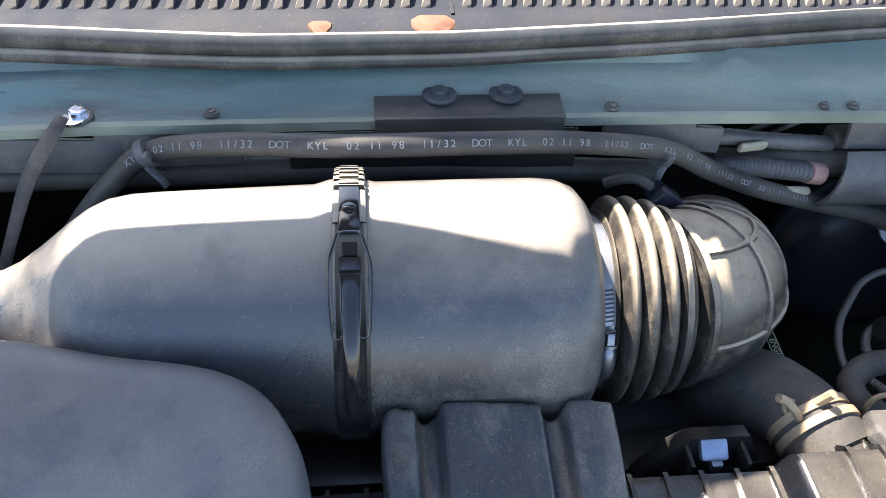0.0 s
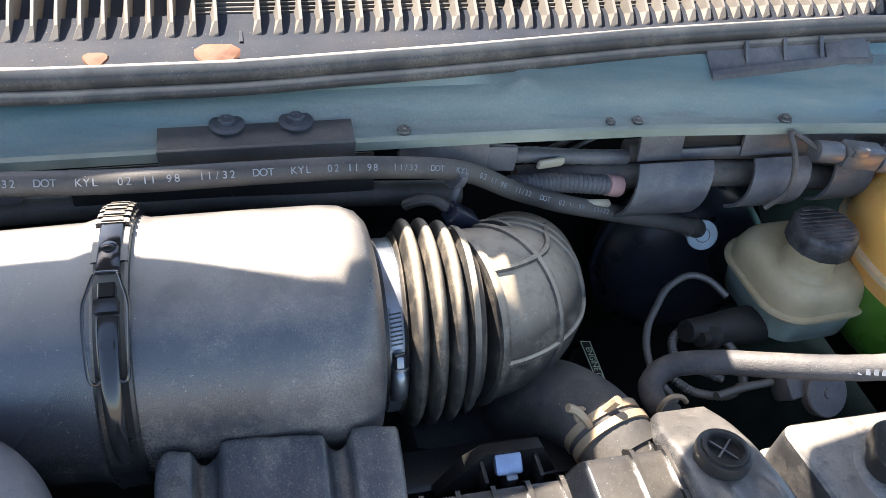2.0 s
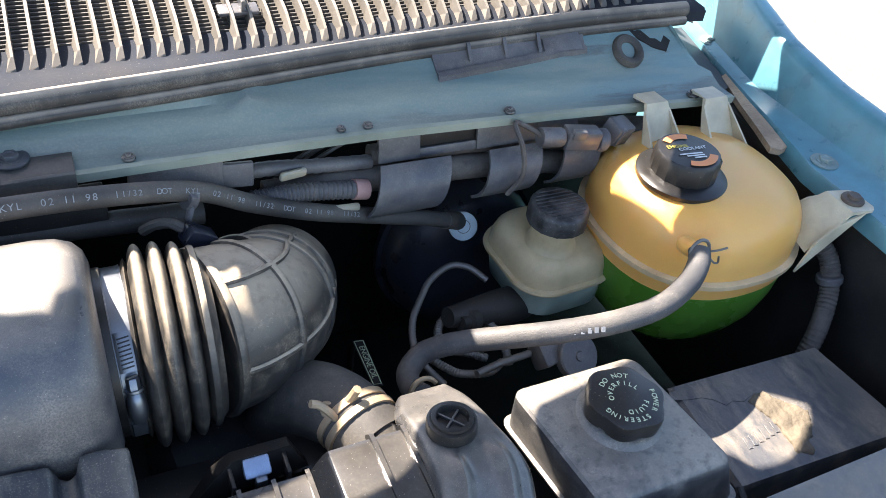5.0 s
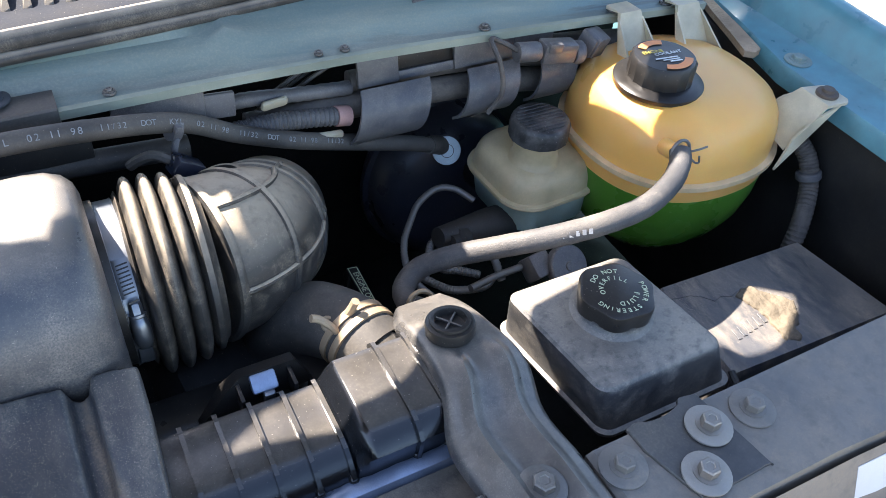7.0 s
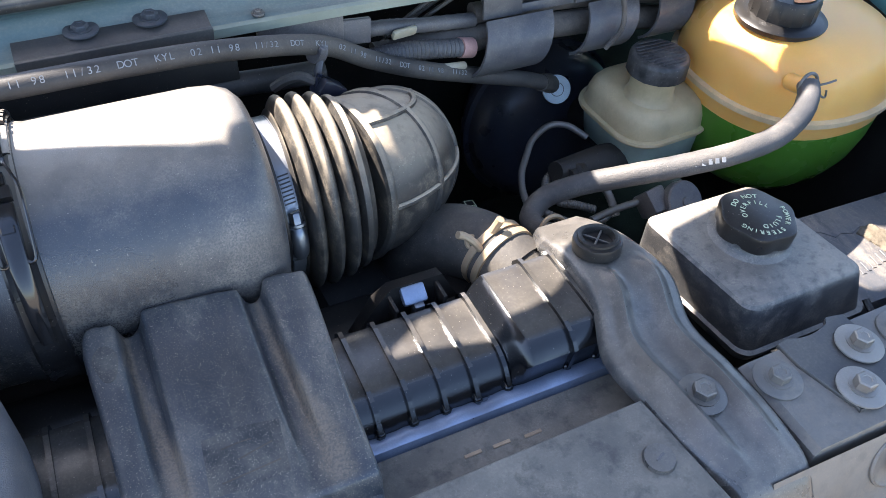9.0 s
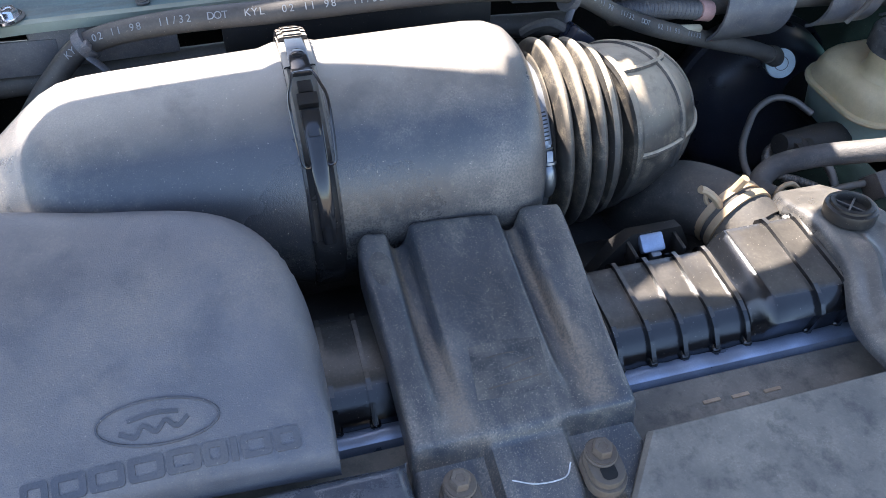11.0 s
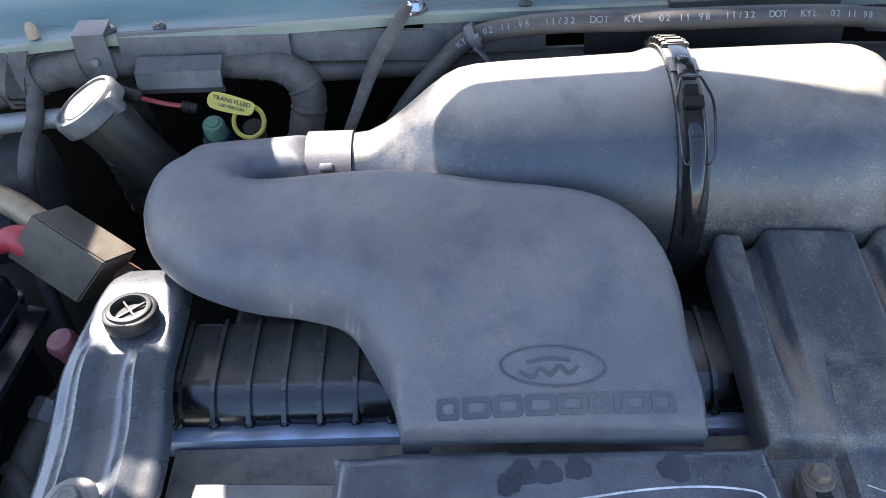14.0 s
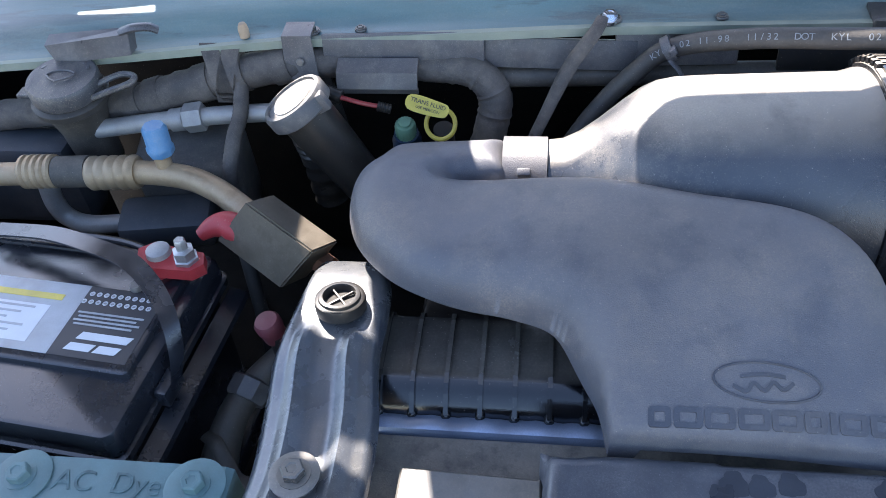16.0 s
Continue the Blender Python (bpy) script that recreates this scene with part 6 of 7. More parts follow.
# ---- harness along the cowl ----
def harness_right():
    t = thing("wiring_harness", (0.6, 0.7, 0.9), "dusty taped wiring harness along the cowl", "wiring harness", "wiring harnesses")
    part("loom", tube([(0.36, 0.715, 0.985), (0.50, 0.712, 0.985), (0.64, 0.708, 0.982), (0.75, 0.706, 0.972), (0.85, 0.70, 0.955), (0.95, 0.70, 0.93)], 0.0175, 14), M_LOOM, t, "brown taped loom")
    part("loom", tube([(0.50, 0.722, 1.015), (0.64, 0.72, 1.015), (0.76, 0.715, 1.01), (0.86, 0.71, 0.998), (0.94, 0.715, 0.985)], [0.014, 0.016, 0.02, 0.026, 0.026], 14), M_LOOM, t, "brown taped loom")
    part("conduit", tube([(0.335, 0.672, 1.012), (0.40, 0.682, 1.004), (0.476, 0.690, 0.988)], 0.0125, 14, 24, wave=lambda i: 1.0 if i % 2 else 0.80), M_SHELL, t, "ribbed grey conduit")
    part("tape", tube([(0.468, 0.689, 0.990), (0.487, 0.691, 0.985)], 0.0134, 14, 3), mat("pink_tape", (0.55, 0.32, 0.28), 0.6), t, "faded pink marker tape")
    part("conduit", tube([(0.30, 0.70, 1.03), (0.36, 0.705, 1.03), (0.42, 0.71, 1.02), (0.50, 0.715, 1.01)], 0.010, 10, 10, wave=lambda i: 1.0 if i % 2 else 0.93), M_SHELL, t)
    for k, (dy, dz) in enumerate(((0, 0), (0.012, 0.01), (0.02, -0.004))):
        part("wire", tube([(0.38, 0.72 + dy, 0.99 + dz), (0.45, 0.735 + dy, 1.02 + dz), (0.52, 0.74 + dy, 1.05 + dz)], 0.003, 6), M_HOSE, t)
    part("tag", box(0.392, 0.694, 1.024, 0.035, 0.008, 0.014, 0.004, eul(20, 0, 8)), M_IVORY, t, "pale cream clip")
    part("tag", box(0.45, 0.676, 0.972, 0.05, 0.01, 0.012, 0.004, eul(20, 10, 8)), M_IVORY, t)
    h = thing("harness_channel", (0.65, 0.69, 0.95), "grey plastic harness channel with three curved clips", "harness channel")
    z0, z1 = 1.018, 1.056
    for x0, x1, a, b_ in ((0.503, 0.560, z0, z1), (0.642, 0.735, z0, z1), (0.735, 0.80, z0 + 0.005, z1 - 0.002), (0.56, 0.642, z0, z0 + 0.012)):
        part("rail", box((x0 + x1) / 2, 0.700, (a + b_) / 2, x1 - x0, 0.006, b_ - a, 0.001, eul(-12, 0, 0)), M_SHELL, h)
    # Black backing stands for the shade behind the rail's opening.
    part("window", box(0.601, 0.708, 1.044, 0.084, 0.004, 0.03, 0.0005, eul(-12, 0, 0)), M_BLACK, h)

    def clip(x0, x1, skew, r=0.040):
        secs = []
        for a in np.linspace(25, 150, 12):
            y, z = 0.700 - r * math.sin(radians(a)), 0.985 + r * math.cos(radians(a))
            y2, z2 = 0.700 - (r + 0.004) * math.sin(radians(a)), 0.985 + (r + 0.004) * math.cos(radians(a))
            k = skew * (a - 25) / 125
            secs.append([(x0 + k, y, z), (x1 + k, y, z), (x1 + k, y2, z2), (x0 + k, y2, z2)])
        part("clip", loft(secs), M_SHELL, h)
    clip(0.500, 0.598, -0.022)
    clip(0.655, 0.735, -0.018, 0.038)
    clip(0.772, 0.832, -0.018, 0.036)
    c = thing("wire_connector", (0.78, 0.655, 1.02), "grey two-part plastic wire connector", "connector")
    R = eul(0, 6, -6)
    part("plug", lathe([(0.013, 0), (0.0135, 0.004), (0.0135, 0.03), (0.012, 0.034)], (0.716, 0.662, 1.046), aim((1, -0.08, -0.1)), 20), M_SHELL, c)
    part("body", box(0.778, 0.656, 1.040, 0.052, 0.026, 0.028, 0.004, R), M_SHELL, c)
    part("latch", box(0.766, 0.646, 1.052, 0.02, 0.010, 0.014, 0.002, R), M_SHELL, c)
    part("collar", lathe([(0.014, 0), (0.016, 0.003), (0.016, 0.012), (0.013, 0.015)], (0.803, 0.653, 1.034), aim((1, -0.08, -0.1)), 20), M_SHELL, c)
    part("pigtail", tube([(0.722, 0.66, 1.046), (0.700, 0.672, 1.058), (0.680, 0.672, 1.066), (0.686, 0.652, 1.04), (0.690, 0.645, 1.0), (0.678, 0.655, 0.965)], 0.0036, 8, 6), M_LOOM, c)
    c2 = thing("wire_connector", (0.84, 0.66, 1.02), "grey plastic wire connector below the cowl lip", "connector")
    part("body", box(0.845, 0.665, 1.035, 0.035, 0.03, 0.032, 0.004, eul(15, 10, 15)), M_SHELL, c2)
    part("rib", box(0.838, 0.648, 1.035, 0.006, 0.006, 0.03, 0.001, eul(15, 10, 15)), M_SHELL, c2)


harness_right()


def harness_left():
    t = thing("wiring_harness", (-0.7, 0.63, 0.9), "thick dusty grey taped wiring harness under the cowl lip", "wiring harness", "wiring harnesses")
    part("loom", tube([(-1.15, 0.62, 0.975), (-1.05, 0.625, 0.985), (-0.92, 0.628, 0.995), (-0.82, 0.632, 1.022), (-0.72, 0.640, 1.044), (-0.62, 0.648, 1.048), (-0.52, 0.645, 1.041), (-0.468, 0.640, 1.038), (-0.443, 0.632, 1.012), (-0.448, 0.62, 0.970), (-0.47, 0.60, 0.90), (-0.5, 0.58, 0.80)],
                      [0.020, 0.020, 0.021, 0.022, 0.021, 0.019, 0.017, 0.019, 0.0205, 0.0205, 0.02, 0.02], 16, 14, wave=lambda i: 1 + 0.03 * math.sin(i * 1.9) + 0.03 * (i % 5 == 0)), M_LOOM, t)
    part("branch", tube([(-0.755, 0.634, 1.055), (-0.750, 0.618, 1.032), (-0.748, 0.590, 1.010), (-0.751, 0.560, 0.995), (-0.757, 0.540, 0.965), (-0.762, 0.532, 0.92), (-0.768, 0.525, 0.84)], 0.0090, 12, 12, wave=lambda i: 1 + 0.08 * (i % 2)), M_LOOM, t, "grey corrugated branch conduit")
    part("wrap", tube([(-0.785, 0.634, 1.031), (-0.765, 0.636, 1.036), (-0.745, 0.638, 1.041)], 0.0238, 16, 5, wave=lambda i: 1 + 0.04 * (i % 2)), M_LOOM, t)
    for x, y, z, r in ((-0.90, 0.629, 1.0005, 0.0228), (-0.868, 0.6305, 1.009, 0.0232), (-0.80, 0.6335, 1.027, 0.0236), (-0.70, 0.6415, 1.0465, 0.0226), (-0.985, 0.627, 0.991, 0.0222)):
        part("tape_wrap", tube([(x - 0.011, y - 0.0008, z - 0.003), (x, y, z), (x + 0.011, y + 0.0008, z + 0.003)], r, 16, 5, wave=lambda i: 1.0 + 0.02 * (i % 2)), M_LOOM, t)
    for dx, sk in ((-0.018, 0.020), (0.012, -0.012)):
        x = -0.768 + dx
        part("tape_strip", loft([[(x - 0.011 + sk * k, y, z), (x + 0.011 + sk * k, y, z), (x + 0.011 + sk * k, y - 0.0015, z - 0.001), (x - 0.011 + sk * k, y - 0.0015, z - 0.001)] for y, z, k in ((0.640, 1.078, 0.0), (0.628, 1.066, 0.3), (0.614, 1.048, 0.7), (0.608, 1.030, 1.0), (0.612, 1.014, 1.2))]), M_LOOM, t, "grey cloth tape strip round the loom")
    h = thing("harness_channel", (-0.5, 0.64, 1.0), "long grey plastic harness channel under the cowl lip", "harness channel")
    part("rail", box(-0.550, 0.642, 1.069, 0.19, 0.006, 0.038, 0.001, eul(-10, 0, 2)), M_SHELL, h)
    part("rail", box(-0.375, 0.654, 1.055, 0.19, 0.006, 0.036, 0.001, eul(-10, 3, 2)), M_SHELL, h)
    part("trough", loft([[(x, 0.632, 1.062), (x, 0.612, 1.054), (x, 0.606, 1.036), (x, 0.612, 1.026), (x, 0.616, 1.028), (x, 0.611, 1.037), (x, 0.617, 1.051), (x, 0.632, 1.057)] for x in (-0.627, -0.531)]), M_SHELL, h)
    m = thing("harness_channel", (0.0, 0.66, 1.0), "dark grey plastic harness channel behind the vacuum hose", "harness channel")
    part("rail", box(-0.235, 0.662, 1.057, 0.14, 0.008, 0.04, 0.002, eul(-10, 0, 2)), M_SHELL, m)
    part("rail", box(0.03, 0.668, 1.045, 0.30, 0.006, 0.045, 0.002, eul(-10, 0, 1)), M_DARK, m)
    part("step", box(0.255, 0.672, 1.062, 0.10, 0.008, 0.045, 0.002, eul(-10, 4, 0)), M_SHELL, m)
    part("step", box(0.315, 0.676, 1.05, 0.05, 0.008, 0.03, 0.002, eul(-10, 4, 0)), M_SHELL, m)
    part("lower_pipe", tube([(-0.45, 0.66, 1.02), (-0.20, 0.668, 1.02), (0.05, 0.672, 1.018), (0.28, 0.675, 1.005)], 0.014, 12), M_HOSE, m)


harness_left()
gs = thing("ground_strap", (-0.36, 0.62, 1.0), "flat grey taped ground strap bolted to the cowl lip", "ground strap")
part("strap", tube([(-0.322, 0.648, 1.104), (-0.330, 0.632, 1.095), (-0.358, 0.618, 1.056), (-0.385, 0.60, 1.0), (-0.412, 0.585, 0.94)], [0.007, 0.0085, 0.0095, 0.008, 0.008], 10, 6, flat=0.45), M_LOOM, gs)
part("eyelet", lathe([(0.006, 0), (0.011, 0), (0.011, 0.003), (0.006, 0.003)], (-0.316, 0.655, 1.095), None, 20), M_CHROME, gs, "bright metal eyelet")


# ---- cowl hardware ----
for x, nm in ((0.033, 0), (0.101, 0)):
    y, z = lip(x)
    hexbolt("lip_bolt", (x, y + 0.0275, z + 0.0105), "dusty grey flange bolt with a wide washer on the cowl lip", 0.0085, 0.0175, h=0.0065, mat_b=M_BRACE, mat_w=M_BRACE, group="cowl bolts")
bp = thing("hinge_plate", (0.06, 0.68, 1.09), "black plastic plate bolted over the cowl lip", "plate")
lips = [(lip(x), x) for x in (-0.033, 0.062, 0.157)]
part("top", loft([[(x, ly - 0.006, lz + 0.004), (x, ly + 0.010, lz + 0.0075), (x, ly + 0.020, lz + 0.0090), (x, ly + 0.028, lz + 0.0100), (x, ly + 0.028, lz + 0.005), (x, ly + 0.020, lz + 0.004), (x, ly + 0.010, lz + 0.003), (x, ly - 0.006, lz)] for (ly, lz), x in lips]), M_PLATE, bp)
part("front", box(0.062, 0.654, 1.083, 0.19, 0.006, 0.032, 0.002, eul(8, 0, 1)), M_PLATE, bp)
for x, r in ((-0.313, 0.0085), (-0.19, 0.0045), (0.21, 0.0045), (0.447, 0.0035), (0.481, 0.004), (0.682, 0.005), (-0.66, 0.007), (-0.60, 0.0045), (0.90, 0.006), (1.0, 0.006)):
    y, z = lip(x)
    hexbolt("lip_bolt", (x, y + 0.011, z + 0.0042), "small dusty bolt on the teal cowl lip", r, r * 1.6, h=r * 0.9, mat_b=M_CHROME if x == -0.313 else M_BRACKET, mat_w=M_BRACKET, group="cowl bolts")
solo("rubber_stop", lathe([(0.006, 0), (0.0065, 0.010), (0.0055, 0.015), (0.004, 0.018), (0, 0.0185)], (-0.742, lip(-0.742)[0] + 0.012, lip(-0.742)[1] + 0.003), None, 20), M_TAN, "small tan rubber stop on the cowl lip", "rubber stop")
st = thing("support_strap", (-0.67, 0.645, 1.0), "grey steel support strap hung from the cowl lip", "strap")
part("plate", loft([[(-0.690, 0.660, 1.094), (-0.655, 0.660, 1.094), (-0.655, 0.656, 1.094), (-0.690, 0.656, 1.094)], [(-0.690, 0.630, 1.092), (-0.655, 0.630, 1.092), (-0.655, 0.630, 1.087), (-0.690, 0.630, 1.087)],
                    [(-0.692, 0.624, 1.045), (-0.652, 0.624, 1.043), (-0.652, 0.628, 1.043), (-0.692, 0.628, 1.045)], [(-0.682, 0.622, 1.036), (-0.660, 0.622, 1.035), (-0.660, 0.626, 1.035), (-0.682, 0.626, 1.036)]]), M_SHELL, st)
part("arm", loft([[(-0.672, 0.634, 1.06), (-0.645, 0.634, 1.06), (-0.645, 0.640, 1.06), (-0.672, 0.640, 1.06)], [(-0.648, 0.630, 0.955), (-0.628, 0.630, 0.955), (-0.628, 0.636, 0.955), (-0.648, 0.636, 0.955)]]), M_DARK, st)
part("rivet", lathe([(0.005, 0), (0.004, 0.002), (0, 0.002)], (-0.671, 0.623, 1.062), aim((0, -1, 0.05)), 16), M_BOLT, st)


def cowl_z(x, y):
    """The height of the cowl panel's upper slope."""
    ly, lz = lip(x)
    sy, sz = strip(x)
    return lerp([ly + 0.047, min(ly + 0.064, 0.5 * (ly + 0.066 + sy)), sy - 0.012], [lz + 0.0195, lz + 0.023, sz - 0.010], y)


hp = thing("hinge_cover", (-0.93, 0.63, 1.08), "dusty grey plastic block under the cowl lip", "cover")
part("block", loft([[(-0.985, 0.622, 1.085), (-0.875, 0.626, 1.098), (-0.872, 0.640, 1.10), (-0.985, 0.64, 1.09)], [(-0.975, 0.618, 1.062), (-0.878, 0.622, 1.072), (-0.878, 0.64, 1.072), (-0.975, 0.64, 1.062)]]), M_SHELL, hp, smooth=0)
part("hook", tube([(-0.885, 0.632, 1.098), (-0.868, 0.63, 1.104), (-0.85, 0.632, 1.104), (-0.842, 0.636, 1.098)], 0.008, 10, 4, flat=0.6), M_SHELL, hp)


def drain_channel():
    t = thing("drain_channel", (0.7, 0.78, 1.09), "grey ribbed plastic drain channel on the cowl panel", "drain channel")

    def on(x, y, up):
        return (x, y, cowl_z(x, y) + up)
    secs = []
    for i in range(12):
        x = 0.60 + 0.245 * i / 11
        y1, y0 = strip(x)[0] - 0.012, strip(x)[0] - 0.048 + 0.010 * i / 11
        secs.append([on(x, y1, 0.001), on(x, y1, 0.005), on(x, y1 - 0.008, 0.0055), on(x, y1 - 0.010, 0.003), on(x, y0 + 0.008, 0.0025), on(x, y0 + 0.006, 0.006), on(x, y0, 0.006), on(x, y0 - 0.001, 0.0)])
    part("channel", loft(secs), M_SHELL, t)
    for x in (0.655, 0.712, 0.768):
        y1 = strip(x)[0] - 0.014
        part("gusset", loft([[on(x + e, y1, 0.004), on(x + e, y1 - 0.003, 0.014), on(x + e, y1 - 0.020, 0.004)] for e in (-0.0025, 0.0025)]), M_SHELL, t, smooth=0)
    x, y = 0.806, strip(0.806)[0] - 0.026
    part("end_plate", box(x, y, cowl_z(x, y) + 0.006, 0.062, 0.028, 0.004, 0.001, eul(38, 0, 0)), M_SHELL, t, "paler raised end plate")
    return t


drain_channel()
solo("cowl_grommet", lathe([(0.012, -0.004), (0.013, 0.002), (0.017, 0.005), (0.023, 0.005), (0.026, 0.002), (0.027, -0.004)], (0.917, 0.771, cowl_z(0.917, 0.771) + 0.003), eul(33, 4, 0), 36), M_RUBBER, "black rubber drain grommet in the cowl panel", "grommet")
hs = thing("hinge_pocket", (0.96, 0.79, 1.09), "black block standing for the shade in the hinge pocket at the cowl's end", "hinge pocket")
hole = [(0.92, 0.803), (0.965, 0.805), (0.997, 0.778), (0.987, 0.768), (0.961, 0.774), (0.938, 0.785)]
# Solid near-black block in place of the shaded hole.
part("opening", loft([[(x, y, cowl_z(min(x, 0.98), y) - 0.012) for x, y in hole], [(x, y, cowl_z(min(x, 0.98), y) + 0.0025) for x, y in hole]]), M_BAYSHADE, hs, smooth=0)
for x, w in ((0.029, 0.022), (-0.085, 0.012)):
    sy, sz = strip(x)
    solo("rust_flake", lathe([(w, 0), (w * 0.9, 0.002), (0, 0.0035)], (x, sy + 0.022, sz + 0.009), eul(8, 0, 0), 14, None, lambda a, r, h: r * (1 + 0.15 * math.sin(3 * a) + 0.1 * math.sin(7 * a))), M_RUST, "curled rust-brown leaf scrap on the cowl grille", "debris")


# ---- right-hand radiator support hardware ----
M_WASHER = mat("dull_zinc_washer", (0.30, 0.30, 0.29), 0.5, 0.5, dust=0.5, bump=0.2)
rp = thing("hood_latch_plate", (0.59, 0.115, 0.96), "dark steel reinforcement plate bolted to the support beam", "plate")
pl = smooth_loop([(0.536, 0.157), (0.548, 0.159), (0.560, 0.155), (0.578, 0.154), (0.597, 0.158), (0.604, 0.164), (0.622, 0.161), (0.634, 0.078), (0.628, 0.072), (0.560, 0.071), (0.553, 0.077), (0.537, 0.132)], {0, 6, 11}, 4)
part("plate", loft([[(x, y, 0.9625) for x, y in pl], [(x, y, 0.9665) for x, y in pl], [(0.5875 + (x - 0.5875) * 0.985, 0.116 + (y - 0.116) * 0.985, 0.9675) for x, y in pl]]), M_PLATE, rp, smooth=30)
for at, lab in (((0.607, 0.126, 0.9695), "bright dusty bolt with a wide washer on the plate"), ((0.571, 0.088, 0.9695), "bright dusty bolt with a wide washer on the plate")):
    hexbolt("support_bolt", at, lab, 0.0095, 0.0225, h=0.012, group="support bolts", mat_b=M_BOLT, mat_w=M_WASHER)
for at in ((0.663, 0.125, 0.965), (0.510, 0.127, 0.965)):
    hexbolt("support_bolt", at, "dusty painted bolt and washer on the support beam", 0.0095, 0.0225, h=0.011, group="support bolts", mat_b=M_SUPPORT, mat_w=M_SUPPORT)
for at in ((-0.815, 0.126, 0.965), (-0.661, 0.128, 0.965)):
    hexbolt("support_bolt", at, "teal painted bolt with a wide washer on the support beam", 0.010, 0.026, h=0.011, group="support bolts", mat_b=M_SUPPORTL, mat_w=M_SUPPORTL)
note = thing("marker_note", (-0.735, 0.125, 0.964), "faint handwritten black marker note on teal paint", "marker note")
writing("AC  Dye", 0.027, face((-0.738, 0.126, 0.9648), (1, 0.0, 0), (0, 1, 0)), M_FAINT, note, label="faint handwriting")
ft = thing("deck_fastener", (0.36, 0.106, 0.965), "black plastic push fastener in the deck", "fastener")
part("head", lathe([(0.012, 0), (0.014, 0.001), (0.013, 0.004), (0, 0.0045)], (0.362, 0.104, 0.965), None, 28), M_BRACKET, ft)
part("cross", box(0.362, 0.104, 0.9697, 0.010, 0.002, 0.001, 0, eul(0, 0, 20)), M_SHELL, ft)
fb = thing("support_bolt", (0.575, 0.036, 0.93), "dusty steel bolt with a large pressed ring on the support face", "bolt", "support face bolts")
part("ring", lathe([(0.026, -0.002), (0.026, 0.001), (0.024, 0.0025), (0.022, 0.001), (0.0, 0.001)], (0.576, 0.034, 0.926), aim((0, -0.91, 0.42)), 36), M_SUPPORT, fb)
part("stud", lathe([(0.009, 0), (0.009, 0.012), (0.007, 0.014), (0, 0.014)], (0.578, 0.034, 0.926), aim((0, -0.91, 0.42)), 20), M_BOLT, fb)
solo("face_slot", lathe([(0.019, -0.001), (0.019, 0.0015), (0.012, 0.0015), (0.012, -0.004), (0, -0.004)], (0.632, 0.030, 0.919), aim((0, -0.91, 0.42)), 32), M_SUPPORT, "round pressed hole in the support face", "hole")
stk = thing("sticker", (0.76, 0.04, 0.93), "white paper sticker on the support face", "sticker")
q = [(0.725, 0.0405, 0.945), (0.80, 0.0375, 0.945), (0.80, 0.022, 0.905), (0.725, 0.025, 0.905)]
part("paper", loft([q, [(a, b_ - 0.0015, c + 0.0006) for a, b_, c in q]]), M_WHITE, stk, smooth=0)
for k in range(3):
    part("print_bar", box(0.762, 0.0365 - 0.0035 * k, 0.9385 - 0.009 * k, 0.06, 0.0008, 0.003, 0, eul(-20, 0, 0)), M_PRINTDARK, stk, smooth=0)

# Pale boxes stand for the light showing in the baffle's slots.
for x, y in ((0.242, 0.193), (0.270, 0.192), (0.301, 0.190)):
    solo("baffle_slot", box(x, y, 0.9166, 0.017, 0.0035, 0.0012, 0.0003, eul(0, 0, 1), 1), M_TAN, "small pale dash standing for light in a baffle plate slot", "slot", group="baffle slots", smooth=0)
fs = thing("shroud_tab", (0.255, 0.372, 0.88), "black shroud tab with a blue-grey steel clip", "clip")
part("tab", loft([[(0.195, 0.362, 0.905), (0.222, 0.365, 0.938), (0.240, 0.372, 0.948), (0.295, 0.372, 0.948), (0.312, 0.366, 0.915)], [(0.195, 0.376, 0.900), (0.222, 0.382, 0.936), (0.240, 0.386, 0.944), (0.295, 0.386, 0.944), (0.312, 0.378, 0.912)]]), M_BLACK, fs)
part("clip", box(0.261, 0.366, 0.938, 0.026, 0.020, 0.010, 0.003, eul(35, 0, 0)), M_SKYALU, fs, "bright bent steel clip")
part("clip_leg", box(0.263, 0.358, 0.922, 0.012, 0.010, 0.025, 0.003, eul(10, 0, 0)), M_CLAMP, fs)
for x in (0.236, 0.288):
    part("web", box(x, 0.362, 0.93, 0.004, 0.03, 0.026, 0.001), M_BLACK, fs)

sn = thing("air_sensor", (0.262, 0.61, 1.0), "dark blue plastic air temperature sensor plug", "sensor")
part("plug", box(0.262, 0.605, 1.028, 0.034, 0.022, 0.022, 0.003, eul(0, 38, 10)), mat("dark_blue_plastic", (0.012, 0.016, 0.03), 0.3, bump=0.05), sn)
part("tip", box(0.284, 0.600, 1.010, 0.016, 0.026, 0.012, 0.002, eul(0, 38, 10)), M_BLACK, sn)
part("wire", tube([(0.25, 0.612, 1.036), (0.236, 0.622, 1.040), (0.222, 0.632, 1.032), (0.21, 0.64, 1.02)], 0.006, 8), M_HOSE, sn)


